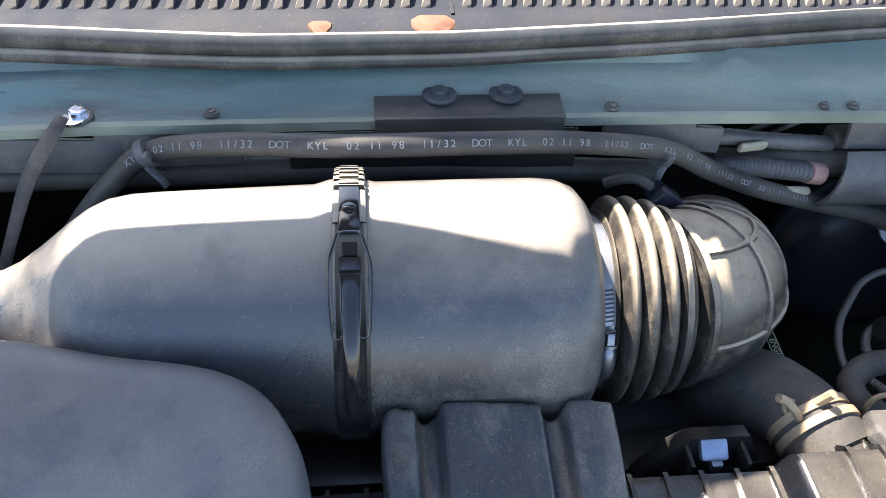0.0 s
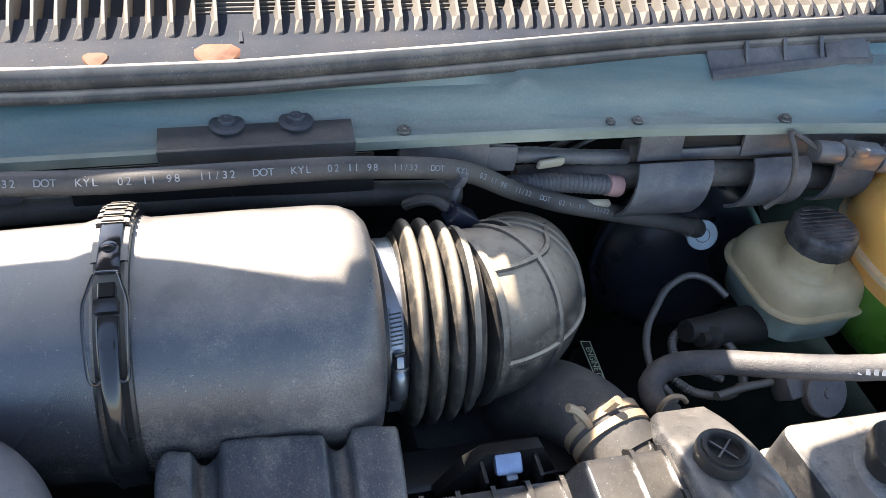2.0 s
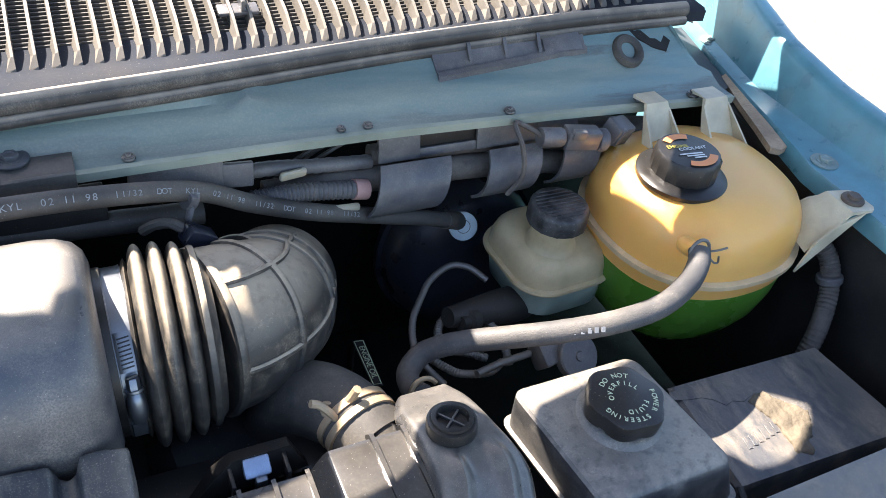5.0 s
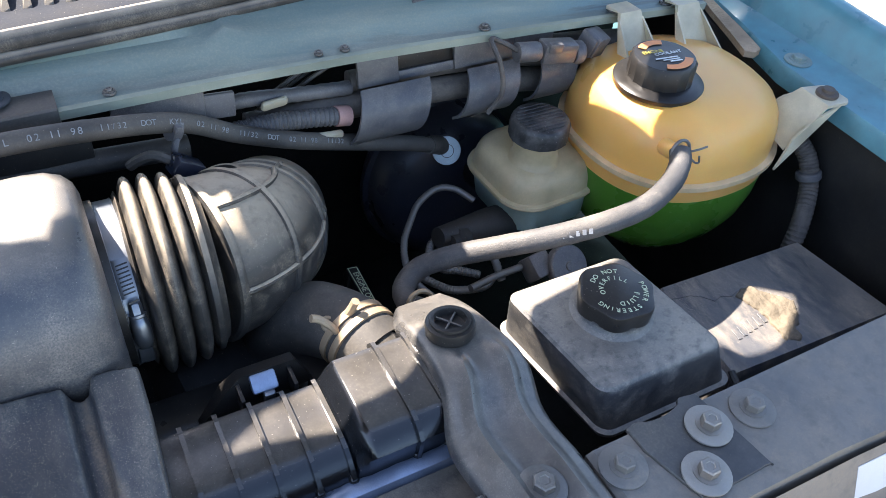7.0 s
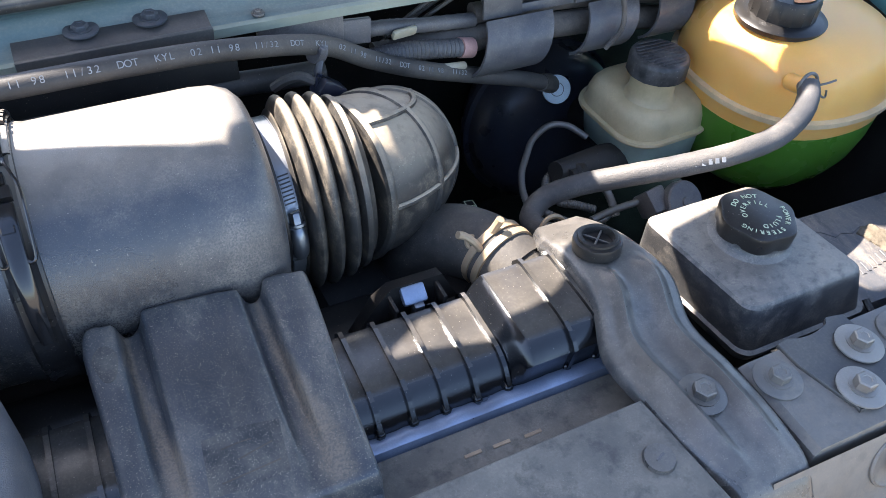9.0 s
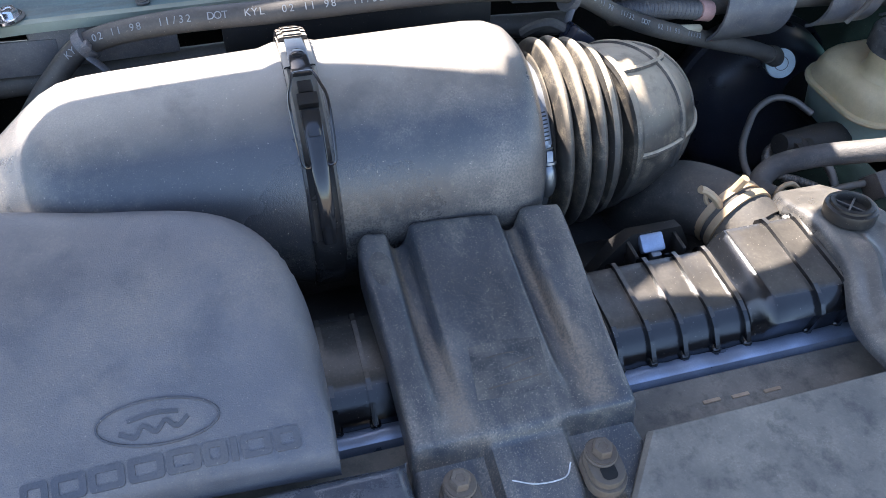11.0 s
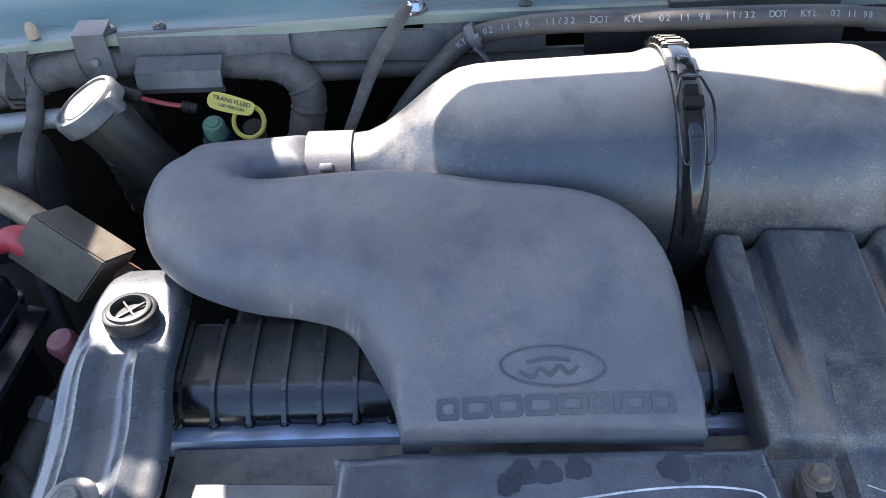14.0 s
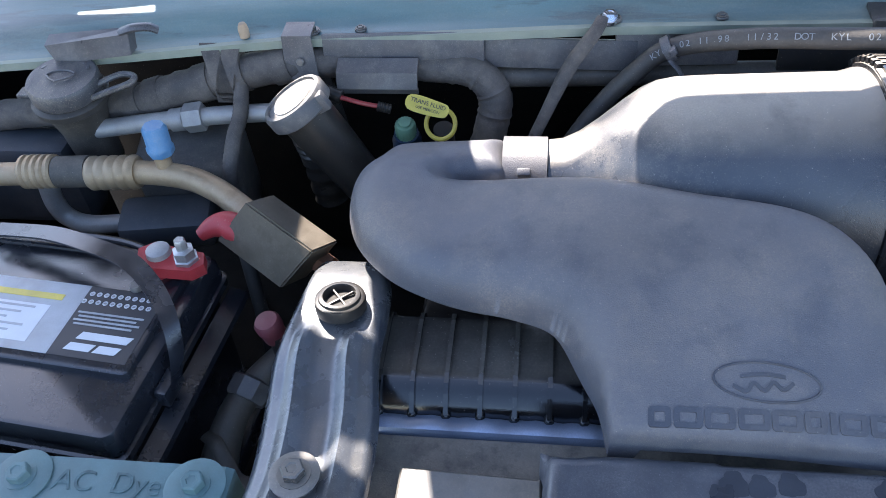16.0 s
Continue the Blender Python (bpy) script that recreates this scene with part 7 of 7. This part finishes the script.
# ---- left side: filler, pipes, battery ----
def oil_filler():
    t = thing("oil_filler", (-0.63, 0.59, 0.9), "black oil filler neck with a pale dusty screw cap", "oil filler")
    d = Vector((-0.45, -0.04, 0.86)).normalized()
    top = Vector((-0.661, 0.5525, 1.0535))
    part("neck", tube([tuple(top - d * 0.015), tuple(top - d * 0.07), tuple(top - d * 0.15), tuple(top - d * 0.24)], [0.031, 0.030, 0.0265, 0.025], 24), M_BLACK, t, "black rubber neck")
    c = part("cap", lathe([(0.036, -0.013), (0.0395, -0.011), (0.0395, 0.004), (0.037, 0.008), (0.033, 0.0085), (0.032, 0.006), (0.0, 0.006)], top, aim(d), 48), mat("dusty_cap_plastic", (0.085, 0.085, 0.088), 0.42, dust=0.45, dust_color=(0.36, 0.32, 0.26), up=0.75, bump=0.3, dust_scale=30, smudge=0.4, smudge_scale=60.0), t, "dusty grey screw cap")
    part("notch", box(*(top + d * 0.002 + Vector((0.034, -0.012, 0.008))), 0.012, 0.016, 0.022, 0.002, aim(d)), M_SHELL, c, "square tab on the rim")
    # Pale disc paints the sunlit top of the cap.
    part("raised_disc", lathe([(0.027, 0.0055), (0.026, 0.0075), (0.0, 0.0078)], top, aim(d), 32, None, lambda a, r, h: r * (1 + 0.04 * math.cos(3 * a))), mat("sunlit_cap_top", (0.34, 0.32, 0.28), 0.7, vary=0.4, scale=60, bump=0.6, grain=300, bump_dist=0.001), c, "cap top with sunlight put into its pale colour")
    b = tube([(-0.664, 0.585, 0.985), (-0.660, 0.59, 0.95), (-0.656, 0.595, 0.88)], 0.0235, 20, 12, wave=lambda i: 1.0 if i % 4 < 2 else 0.9)
    part("ribbed_hose", b, M_BLACK, t, "black ribbed hose")


oil_filler()


def dipsticks():
    t = thing("transmission_dipstick", (-0.52, 0.58, 0.9), "yellow transmission dipstick handle with black print", "dipstick")
    m = face((-0.513, 0.566, 1.040), (1, -0.10, -0.28), (0.15, 0.62, 0.75))
    o = [(0.66 * x, 0.70 * y) for x, y in smooth_loop([(-0.034, -0.012), (0.020, -0.012), (0.034, -0.006), (0.034, 0.008), (0.020, 0.012), (-0.034, 0.012)], set(), 4)]
    tag = loft([[tuple(m @ Vector((x, y, z))) for x, y in o] for z in (-0.004, 0.0)])
    p = part("handle", tag, M_YELLOW, t)
    writing("TRANS " + "FLU" + chr(73) + "D", 0.0068, m @ Matrix.Translation((-0.001, 0.003, 0.0006)), M_PRINTDARK, p)
    writing("USE MERCON", 0.0046, m @ Matrix.Translation((0.0, -0.0035, 0.0006)), M_PRINTDARK, p)
    part("loop", tube([(-0.502 + 0.017 * math.cos(a), 0.575 + 0.010 * math.sin(a), 1.010 + 0.0145 * math.sin(a)) for a in np.linspace(0, 2 * math.pi, 17)], 0.0027, 8, 2), M_YELLOW, t)
    part("tube", tube([(-0.500, 0.580, 1.0), (-0.50, 0.59, 0.95), (-0.505, 0.60, 0.85)], 0.012, 14), M_DARK, t)
    g = thing("sealer_bottle", (-0.547, 0.592, 0.9), "small bottle with a green ribbed cap and dark label", "bottle")
    part("cap", lathe([(0.0125, 0), (0.0125, 0.016), (0.0105, 0.0190), (0.0078, 0.0195), (0.007, 0.0220), (0, 0.0225)], (-0.547, 0.590, 0.985), aim((0.05, -0.3, 1)), 40, None, lambda a, r, h: r * (1 + 0.025 * math.cos(20 * a)) if h < 0.021 else r), M_GREENCAP, g)
    bt = part("body", lathe([(0.018, -0.07), (0.018, -0.012), (0.0145, -0.004), (0.0150, 0.0)], (-0.547, 0.590, 0.985), aim((0.05, -0.3, 1)), 32), mat("dark_blue_label", (0.02, 0.04, 0.08), 0.35), g)
    for k in range(3):
        part("print_bar", box(-0.546, 0.5715, 0.973 - 0.007 * k, 0.022 - 0.004 * (k % 2), 0.0008, 0.003, 0), M_WHITE, bt, smooth=0)
    w = thing("red_wire", (-0.6, 0.59, 1.0), "short red wire with black sleeves", "wire")
    part("wire", tube([(-0.622, 0.593, 1.034), (-0.595, 0.592, 1.026), (-0.575, 0.592, 1.022)], 0.0028, 8), M_RED, w)
    part("sleeve", tube([(-0.650, 0.60, 1.042), (-0.635, 0.596, 1.038), (-0.620, 0.593, 1.033)], 0.0085, 10), M_BLACK, w)
    part("sleeve", tube([(-0.578, 0.592, 1.0225), (-0.562, 0.592, 1.018)], 0.0065, 10, 10, wave=lambda i: 1.0 if i % 2 else 0.85), M_BLACK, w)


dipsticks()


def ac_lines():
    t = thing("air_conditioning_line", (-0.8, 0.5, 0.9), "tan plated air conditioning pipe with crimped sleeves", "pipe", "refrigerant pipes")
    part("pipe", tube([(-1.10, 0.515, 0.968), (-1.0, 0.520, 0.970), (-0.92, 0.522, 0.972), (-0.86, 0.521, 0.974), (-0.80, 0.513, 0.974), (-0.755, 0.494, 0.970), (-0.715, 0.468, 0.962), (-0.69, 0.452, 0.955)], 0.0145, 18), M_BRASS, t)
    D = (1, 0.03, 0.03)
    for x0, x1 in ((-1.012, -0.968), (-0.925, -0.862)):
        prof, n = [], 5
        for i in range(n):
            a = (x1 - x0) * i / n
            w = (x1 - x0) / n
            prof += [(0.0185, a), (0.021, a + w * 0.25), (0.021, a + w * 0.65), (0.0185, a + w * 0.95)]
        part("ferrule", lathe(prof, (x0, 0.5205, 0.9715), aim(D), 28), M_BRASS, t, "crimped ferrule")
    part("hose", lathe([(0.0195, 0), (0.0195, 0.042)], (-0.967, 0.521, 0.972), aim(D), 24), M_RUBBER, t, "black hose sleeve")
    part("port", lathe([(0.011, 0), (0.0095, 0.006), (0.0095, 0.03)], (-0.826, 0.520, 0.982), aim((0.0, 0.05, 1)), 20), M_BRASS, t)
    part("port_cap", lathe([(0.0150, 0), (0.0160, 0.003), (0.0160, 0.010), (0.0145, 0.012), (0.0145, 0.034), (0.012, 0.038), (0, 0.038)], (-0.824, 0.521, 1.004), aim((0.02, 0.05, 1)), 8), M_BLUECAP, t, "blue hex service cap")
    a, c = Vector((0.080, -0.048, -0.022)), Vector((0.043, 0.008, 0.050))
    n = a.cross(c).normalized() * 0.045
    o = Vector((-0.719, 0.455, 0.945))
    bl = loft([[o, o + a, o + a + c, o + c], [o + n, o + a + n, o + a + c + n, o + c + n]])
    bmesh.ops.bevel(bl, geom=bl.edges[:], offset=0.002, segments=2, affect="EDGES")
    b = part("manifold_block", bl, mat("dusty_brass_block", (0.085, 0.07, 0.05), 0.5, 0.4, dust=0.35, dust_color=(0.22, 0.19, 0.15), smudge=0.3, smudge_scale=40.0, bump=0.2), t, "dusty square fitting block")
    e = o + a + c * 0.45
    part("end_bolt", lathe([(0.014, 0), (0.014, 0.014), (0.010, 0.016), (0.010, 0.03)], e, aim(a), 6), M_RUST, b)
    p = thing("air_conditioning_line", (-0.8, 0.59, 0.95), "dull aluminium pipe with a hexagonal union nut", "pipe", "refrigerant pipes")
    part("pipe", tube([(-0.94, 0.586, 0.988), (-0.86, 0.596, 0.994), (-0.78, 0.602, 1.0), (-0.69, 0.606, 1.004)], 0.0115, 16), M_ALPIPE, p)
    part("union_nut", lathe([(0.017, -0.012), (0.0185, -0.010), (0.0185, 0.010), (0.017, 0.012)], (-0.812, 0.600, 0.998), aim((1, 0.1, 0.1)), 6), M_ALPIPE, p)
    part("sleeve", lathe([(0.0145, -0.03), (0.0145, -0.013)], (-0.812, 0.600, 0.998), aim((1, 0.1, 0.1)), 20), M_ALPIPE, p)
    u = thing("air_conditioning_line", (-0.97, 0.55, 0.86), "bent silver aluminium pipe end", "pipe", "refrigerant pipes")
    part("pipe", tube([(-1.0, 0.535, 0.95), (-1.005, 0.535, 0.91), (-0.998, 0.535, 0.885), (-0.97, 0.535, 0.872), (-0.90, 0.535, 0.878)], 0.0125, 16), M_ALPIPE, u)
    d = thing("accumulator_wrap", (-0.86, 0.57, 0.85), "dark plastic-wrapped accumulator below the pipes", "accumulator")
    part("body", box(-0.835, 0.605, 0.895, 0.135, 0.085, 0.14, 0.014, eul(14, 4, 6), 3), M_HOSEGREY, d, "dusty grey moulded body")
    part("wrap", box(-0.855, 0.53, 0.885, 0.12, 0.06, 0.05, 0.012, eul(10, 0, 8)), M_BRACE, d, "crumpled black plastic wrap")


ac_lines()


def washer_filler():
    t = thing("washer_filler", (-0.955, 0.59, 0.95), "black washer fluid".replace("fluid", "bottle") + " filler cap with an embossed spray symbol", "washer filler")
    d = Vector((0.02, -0.10, 1)).normalized()
    o = Vector((-0.958, 0.592, 1.040))
    part("neck", lathe([(0.028, -0.11), (0.031, -0.05), (0.038, -0.018), (0.046, -0.012), (0.047, -0.004), (0.042, 0.0)], o, aim(d), 40), M_RUBBER, t)
    c = part("cap", lathe([(0.041, 0.0), (0.043, 0.003), (0.043, 0.020), (0.041, 0.023), (0, 0.024)], o, aim(d), 48), M_SHIELD, t, "dusty black cap")
    z = 1.0652
    fan = [(-0.018, 0.0), (0.0, -0.014), (0.018, 0.0), (0.012, 0.007), (0.0, 0.010), (-0.012, 0.007), (-0.018, 0.0)]
    part("spray_symbol", tube([(o.x + x, o.y + y - 0.002, z) for x, y in fan], 0.0012, 6, 2), M_SHELL, c)
    for k in range(6):
        a = radians(30 + 24 * k)
        part("embossed_bar", box(o.x + 0.033 * math.cos(a), o.y + 0.031 * math.sin(a) - 0.001, z, 0.007, 0.004, 0.0014, 0.0004, eul(0, 0, math.degrees(a) + 90), 1), M_SHELL, c, smooth=0)
    part("tether", tube([(o.x + 0.040, o.y, 1.05), (o.x + 0.065, o.y + 0.014, 1.055), (o.x + 0.085, o.y + 0.010, 1.056), (o.x + 0.085, o.y - 0.002, 1.054), (o.x + 0.06, o.y - 0.010, 1.048), (o.x + 0.038, o.y - 0.016, 1.042)], 0.004, 8, 5), M_SHIELD, t)
    part("bottle", box(-1.09, 0.60, 0.90, 0.20, 0.06, 0.13, 0.015), M_BRACE, t, "dark blue-grey bottle body")
    part("tab", box(o.x - 0.05, o.y, 1.038, 0.03, 0.02, 0.006, 0.002), M_SHIELD, t)


washer_filler()


def battery():
    t = thing("car_battery", (-0.955, 0.315, 0.74), "black car battery with a printed label and red terminal cover", "battery")
    R = eul(0, 0, -6)
    o = Vector((-0.955, 0.313, 0))

    def at(x, y, z):
        v = R @ Vector((x, y, 0))
        return (o.x + v.x, o.y + v.y, z)

    def sec(z, w, d, r=0.012):
        return [at(x, y, z) for x, y in roundrect(w, d, r, 4)]
    part("case", loft([sec(0.74, 0.395, 0.22), sec(0.908, 0.400, 0.225), sec(0.910, 0.424, 0.246), sec(0.920, 0.426, 0.248), sec(0.922, 0.416, 0.240)]), M_BATT, t)
    part("lid", loft([sec(0.921, 0.414, 0.238), sec(0.924, 0.420, 0.242), sec(0.944, 0.418, 0.240), sec(0.9505, 0.412, 0.234), sec(0.952, 0.404, 0.226)]), M_BATT, t, "smooth black lid")
    z = 0.9605
    part("top_panel", loft([[at(x - 0.01, y + 0.020, zz) for x, y in roundrect(0.405 - g, 0.150 - g, 0.006, 3)] for zz, g in ((0.951, 0.0), (0.9590, 0.001), (z, 0.005))]), M_BATT, t, "raised glossy centre panel")
    q = lambda x0, y0, x1, y1, zz=z, k=0.0: [at(x0, y0, zz), at(x1, y0, zz), at(x1 + k, y1, zz), at(x0 + k, y1, zz)]

    def decal(name, x0, y0, x1, y1, m, lift, label="", k=0.0):
        part(name, loft([q(x0, y0, x1, y1, z - 0.001, k), q(x0, y0, x1, y1, z + lift, k)]), m, t, label, smooth=0)
    decal("label_dark", 0.098, -0.044, 0.186, 0.046, M_PRINTDARK, 0.0006, "black printed label")
    decal("label_grey", -0.15, -0.044, 0.100, 0.046, M_LABELGREY, 0.0008, "grey printed label")
    decal("label_stripe", -0.15, 0.022, 0.078, 0.030, M_YELLOW, 0.0012)
    decal("label_panel", -0.02, -0.034, 0.070, 0.014, M_WHITE, 0.0011, "paler block of the grey label")
    for k in range(5):
        decal("print_bar", -0.012, 0.008 - 0.008 * k, 0.055 - 0.012 * (k % 3), 0.0105 - 0.008 * k, M_LABELGREY, 0.0015)
    for k in range(4):
        decal("print_bar", 0.104 + 0.003 * (k % 2), 0.010 - 0.005 * k, 0.178 - 0.006 * (k % 2), 0.0122 - 0.005 * k, M_LABELGREY, 0.0012, "small white print")
    for x0, x1, y0 in ((0.114, 0.142, -0.036), (0.146, 0.170, -0.036), (0.120, 0.176, -0.022)):
        decal("brand_block", x0, y0, x1, y0 + 0.009, M_WHITE, 0.0012, "plain slanted white block for the maker's name", 0.004)
    for k in range(10):
        for j in range(2):
            p = at(0.106 + 0.0082 * k - 0.004 * j, 0.036 - 0.0105 * j, z)
            part("date_dot", lathe([(0.0030, 0), (0.0030, 0.0008), (0.0016, 0.0008), (0.0016, 0.0006), (0.0, 0.0006)], p, None, 14), M_WHITE, t, smooth=0)
    f = part("rear_frame", tube([at(-0.20, 0.116, 0.962), at(0.0, 0.116, 0.962), at(0.10, 0.113, 0.962), at(0.15, 0.100, 0.961)], 0.0042, 8, 4), M_BATT, t, "black slotted rear handle frame")
    part("rail", tube([at(-0.20, 0.094, 0.963), at(0.0, 0.094, 0.963), at(0.10, 0.094, 0.962), at(0.15, 0.097, 0.961)], 0.0036, 8, 4), M_BATT, f)
    for x in (-0.16, -0.10, -0.04, 0.02, 0.07):
        part("rung", box(*at(x, 0.105, 0.962), 0.005, 0.024, 0.005, 0.001, R), M_BATT, f)
    secs = []
    for x, y, zz, w in spline([(-0.050, 0.100, 0.972, 0.010), (0.030, 0.092, 0.984, 0.010), (0.090, 0.077, 0.990, 0.0095), (0.146, 0.060, 0.991, 0.010), (0.192, 0.028, 0.990, 0.010), (0.219, 0.000, 0.982, 0.0095), (0.228, -0.016, 0.966, 0.009), (0.229, -0.026, 0.948, 0.008), (0.226, -0.034, 0.930, 0.007)], 6):
        secs.append([at(x - w * 0.35, y - w, zz), at(x + w * 0.35, y + w, zz), at(x + w * 0.35, y + w, zz + 0.0028), at(x - w * 0.35, y - w, zz + 0.0028)])
    part("handle", loft(secs), M_BATT, t, "curved flat black carry strap")
    part("handle_lug", box(*at(0.2185, -0.038, 0.925), 0.014, 0.034, 0.022, 0.003, R), M_BATT, t)
    part("hold_down", loft([[at(x, y, zz) for x, zz in ((0.213, 0.905), (0.232, 0.900), (0.234, 0.894), (0.213, 0.896))] for y in (-0.11, -0.03, 0.05, 0.115)]), M_BATT, t, "ribbed side ledge")
    part("terminal_ring", lathe([(0.018, 0), (0.0215, 0.002), (0.0215, 0.010), (0.018, 0.012)], at(0.158, 0.084, 0.953), None, 28), M_RED, t, "red plastic terminal ring")
    c = part("terminal_clamp", loft([[at(x, y, zz) for x, y in ((0.144, 0.074), (0.158, 0.064), (0.208, 0.066), (0.219, 0.078), (0.212, 0.094), (0.180, 0.097), (0.152, 0.102), (0.138, 0.090))] for zz in (0.966, 0.980)]), M_RED, t, "red battery terminal clamp")
    part("stud", lathe([(0.0135, 0), (0.0135, 0.004), (0.0115, 0.005), (0.0115, 0.015), (0.0065, 0.017), (0.0065, 0.027), (0.005, 0.029), (0, 0.029)], at(0.198, 0.082, 0.980), None, 6), M_STEEL, c, "zinc hex nut and stud")
    part("post", lathe([(0.0135, 0), (0.0125, 0.006), (0.009, 0.0085), (0, 0.009)], at(0.164, 0.086, 0.980), None, 24), M_ALPIPE, c, "dull lead post")
    part("cell_cap", lathe([(0.006, 0), (0.0065, 0.004), (0.0055, 0.007), (0, 0.007)], at(0.150, 0.050, 0.9605), None, 16), M_BOLT, t)
    b = thing("cable_boot", (-0.73, 0.42, 0.95), "red rubber cable boot with black cable", "cable boot")
    part("boot", tube([(-0.756, 0.424, 0.966), (-0.742, 0.432, 0.972), (-0.726, 0.434, 0.974), (-0.712, 0.428, 0.970), (-0.704, 0.418, 0.960)], [0.007, 0.012, 0.0155, 0.0165, 0.012], 20), M_RED, b, "maroon-red rubber boot")
    part("cable", tube([(-0.706, 0.418, 0.958), (-0.700, 0.405, 0.940), (-0.695, 0.39, 0.89), (-0.69, 0.37, 0.80)], 0.008, 12), M_BAYSHADE, b)
    tr = thing("battery_tray", (-0.92, 0.28, 0.70), "black plastic battery tray with ribbed edge", "tray")
    part("tray", box(-0.95, 0.30, 0.735, 0.46, 0.26, 0.03, 0.006, R), M_BATT, tr)


battery()
dc = thing("service_port", (-0.685, 0.362, 0.8), "dark line with a maroon service cap", "service port")
part("cap", lathe([(0.0125, 0), (0.0130, 0.003), (0.0130, 0.016), (0.0145, 0.017), (0.0145, 0.026), (0.012, 0.030), (0, 0.031)], (-0.656, 0.331, 0.912), aim((-0.15, -0.1, 1)), 24), M_MAROON, dc, "maroon plastic cap")
part("line", tube([(-0.652, 0.329, 0.92), (-0.650, 0.325, 0.86), (-0.655, 0.31, 0.78)], 0.011, 12), M_DARK, dc)
lf = thing("lower_coolant_fitting", (-0.70, 0.27, 0.76), "grimy grey pipe fitting with a banded hose", "pipe fitting")
part("nut", lathe([(0.022, -0.012), (0.024, -0.008), (0.024, 0.010), (0.02, 0.013)], (-0.698, 0.312, 0.838), aim((0.3, 0.9, 0.3)), 8), M_SHELL, lf)
part("pipe", tube([(-0.66, 0.36, 0.85), (-0.698, 0.312, 0.838), (-0.712, 0.27, 0.828), (-0.718, 0.22, 0.80), (-0.72, 0.18, 0.76)], [0.018, 0.017, 0.018, 0.022, 0.022], 18), M_HOSE, lf)
part("band", tube([(-0.73, 0.255, 0.835), (-0.712, 0.24, 0.842), (-0.695, 0.22, 0.83), (-0.68, 0.205, 0.835), (-0.66, 0.20, 0.84)], 0.008, 8, 5, flat=0.4), M_HOSE, lf)

# ---- right side cable and engine masses ----
fh = thing("fender_harness", (1.09, 0.40, 0.7), "grey ribbed wiring conduit by the inner fender", "wiring harness", "wiring harnesses")
part("conduit", tube([(1.085, 0.47, 0.945), (1.095, 0.44, 0.92), (1.09, 0.415, 0.885), (1.06, 0.385, 0.85), (1.04, 0.37, 0.80)], 0.014, 14, 16, wave=lambda i: 1.0 if i % 2 else 0.9), M_LOOM, fh)
part("clip", lathe([(0.016, -0.006), (0.018, -0.004), (0.018, 0.004), (0.016, 0.006)], (1.092, 0.425, 0.90), aim((0.1, -0.4, -1)), 24), M_SHELL, fh)
part("sleeve", tube([(1.065, 0.50, 0.955), (1.078, 0.485, 0.955), (1.088, 0.468, 0.945)], 0.011, 12), M_IVORY, fh)
# Plain masses, coloured near-black in place of the shade down here.
en = thing("engine", (0.0, 0.55, 0.45), "near-black engine mass standing for the shade under the air filter", "engine")
part("block", box(-0.02, 0.56, 0.64, 0.62, 0.42, 0.40, 0.04), M_BAYSHADE, en)
part("valve_cover", box(0.27, 0.60, 0.80, 0.22, 0.36, 0.12, 0.03, eul(0, 20, 0)), M_BAYSHADE, en)
part("valve_cover", box(-0.33, 0.60, 0.80, 0.22, 0.36, 0.12, 0.03, eul(0, -20, 0)), M_BAYSHADE, en)
part("front_cover", box(0.0, 0.42, 0.72, 0.5, 0.14, 0.24, 0.04), M_BAYSHADE, en)
part("fan_shroud", box(-0.05, 0.395, 0.80, 0.92, 0.05, 0.20, 0.01), M_BLACK, en, "black fan shroud")
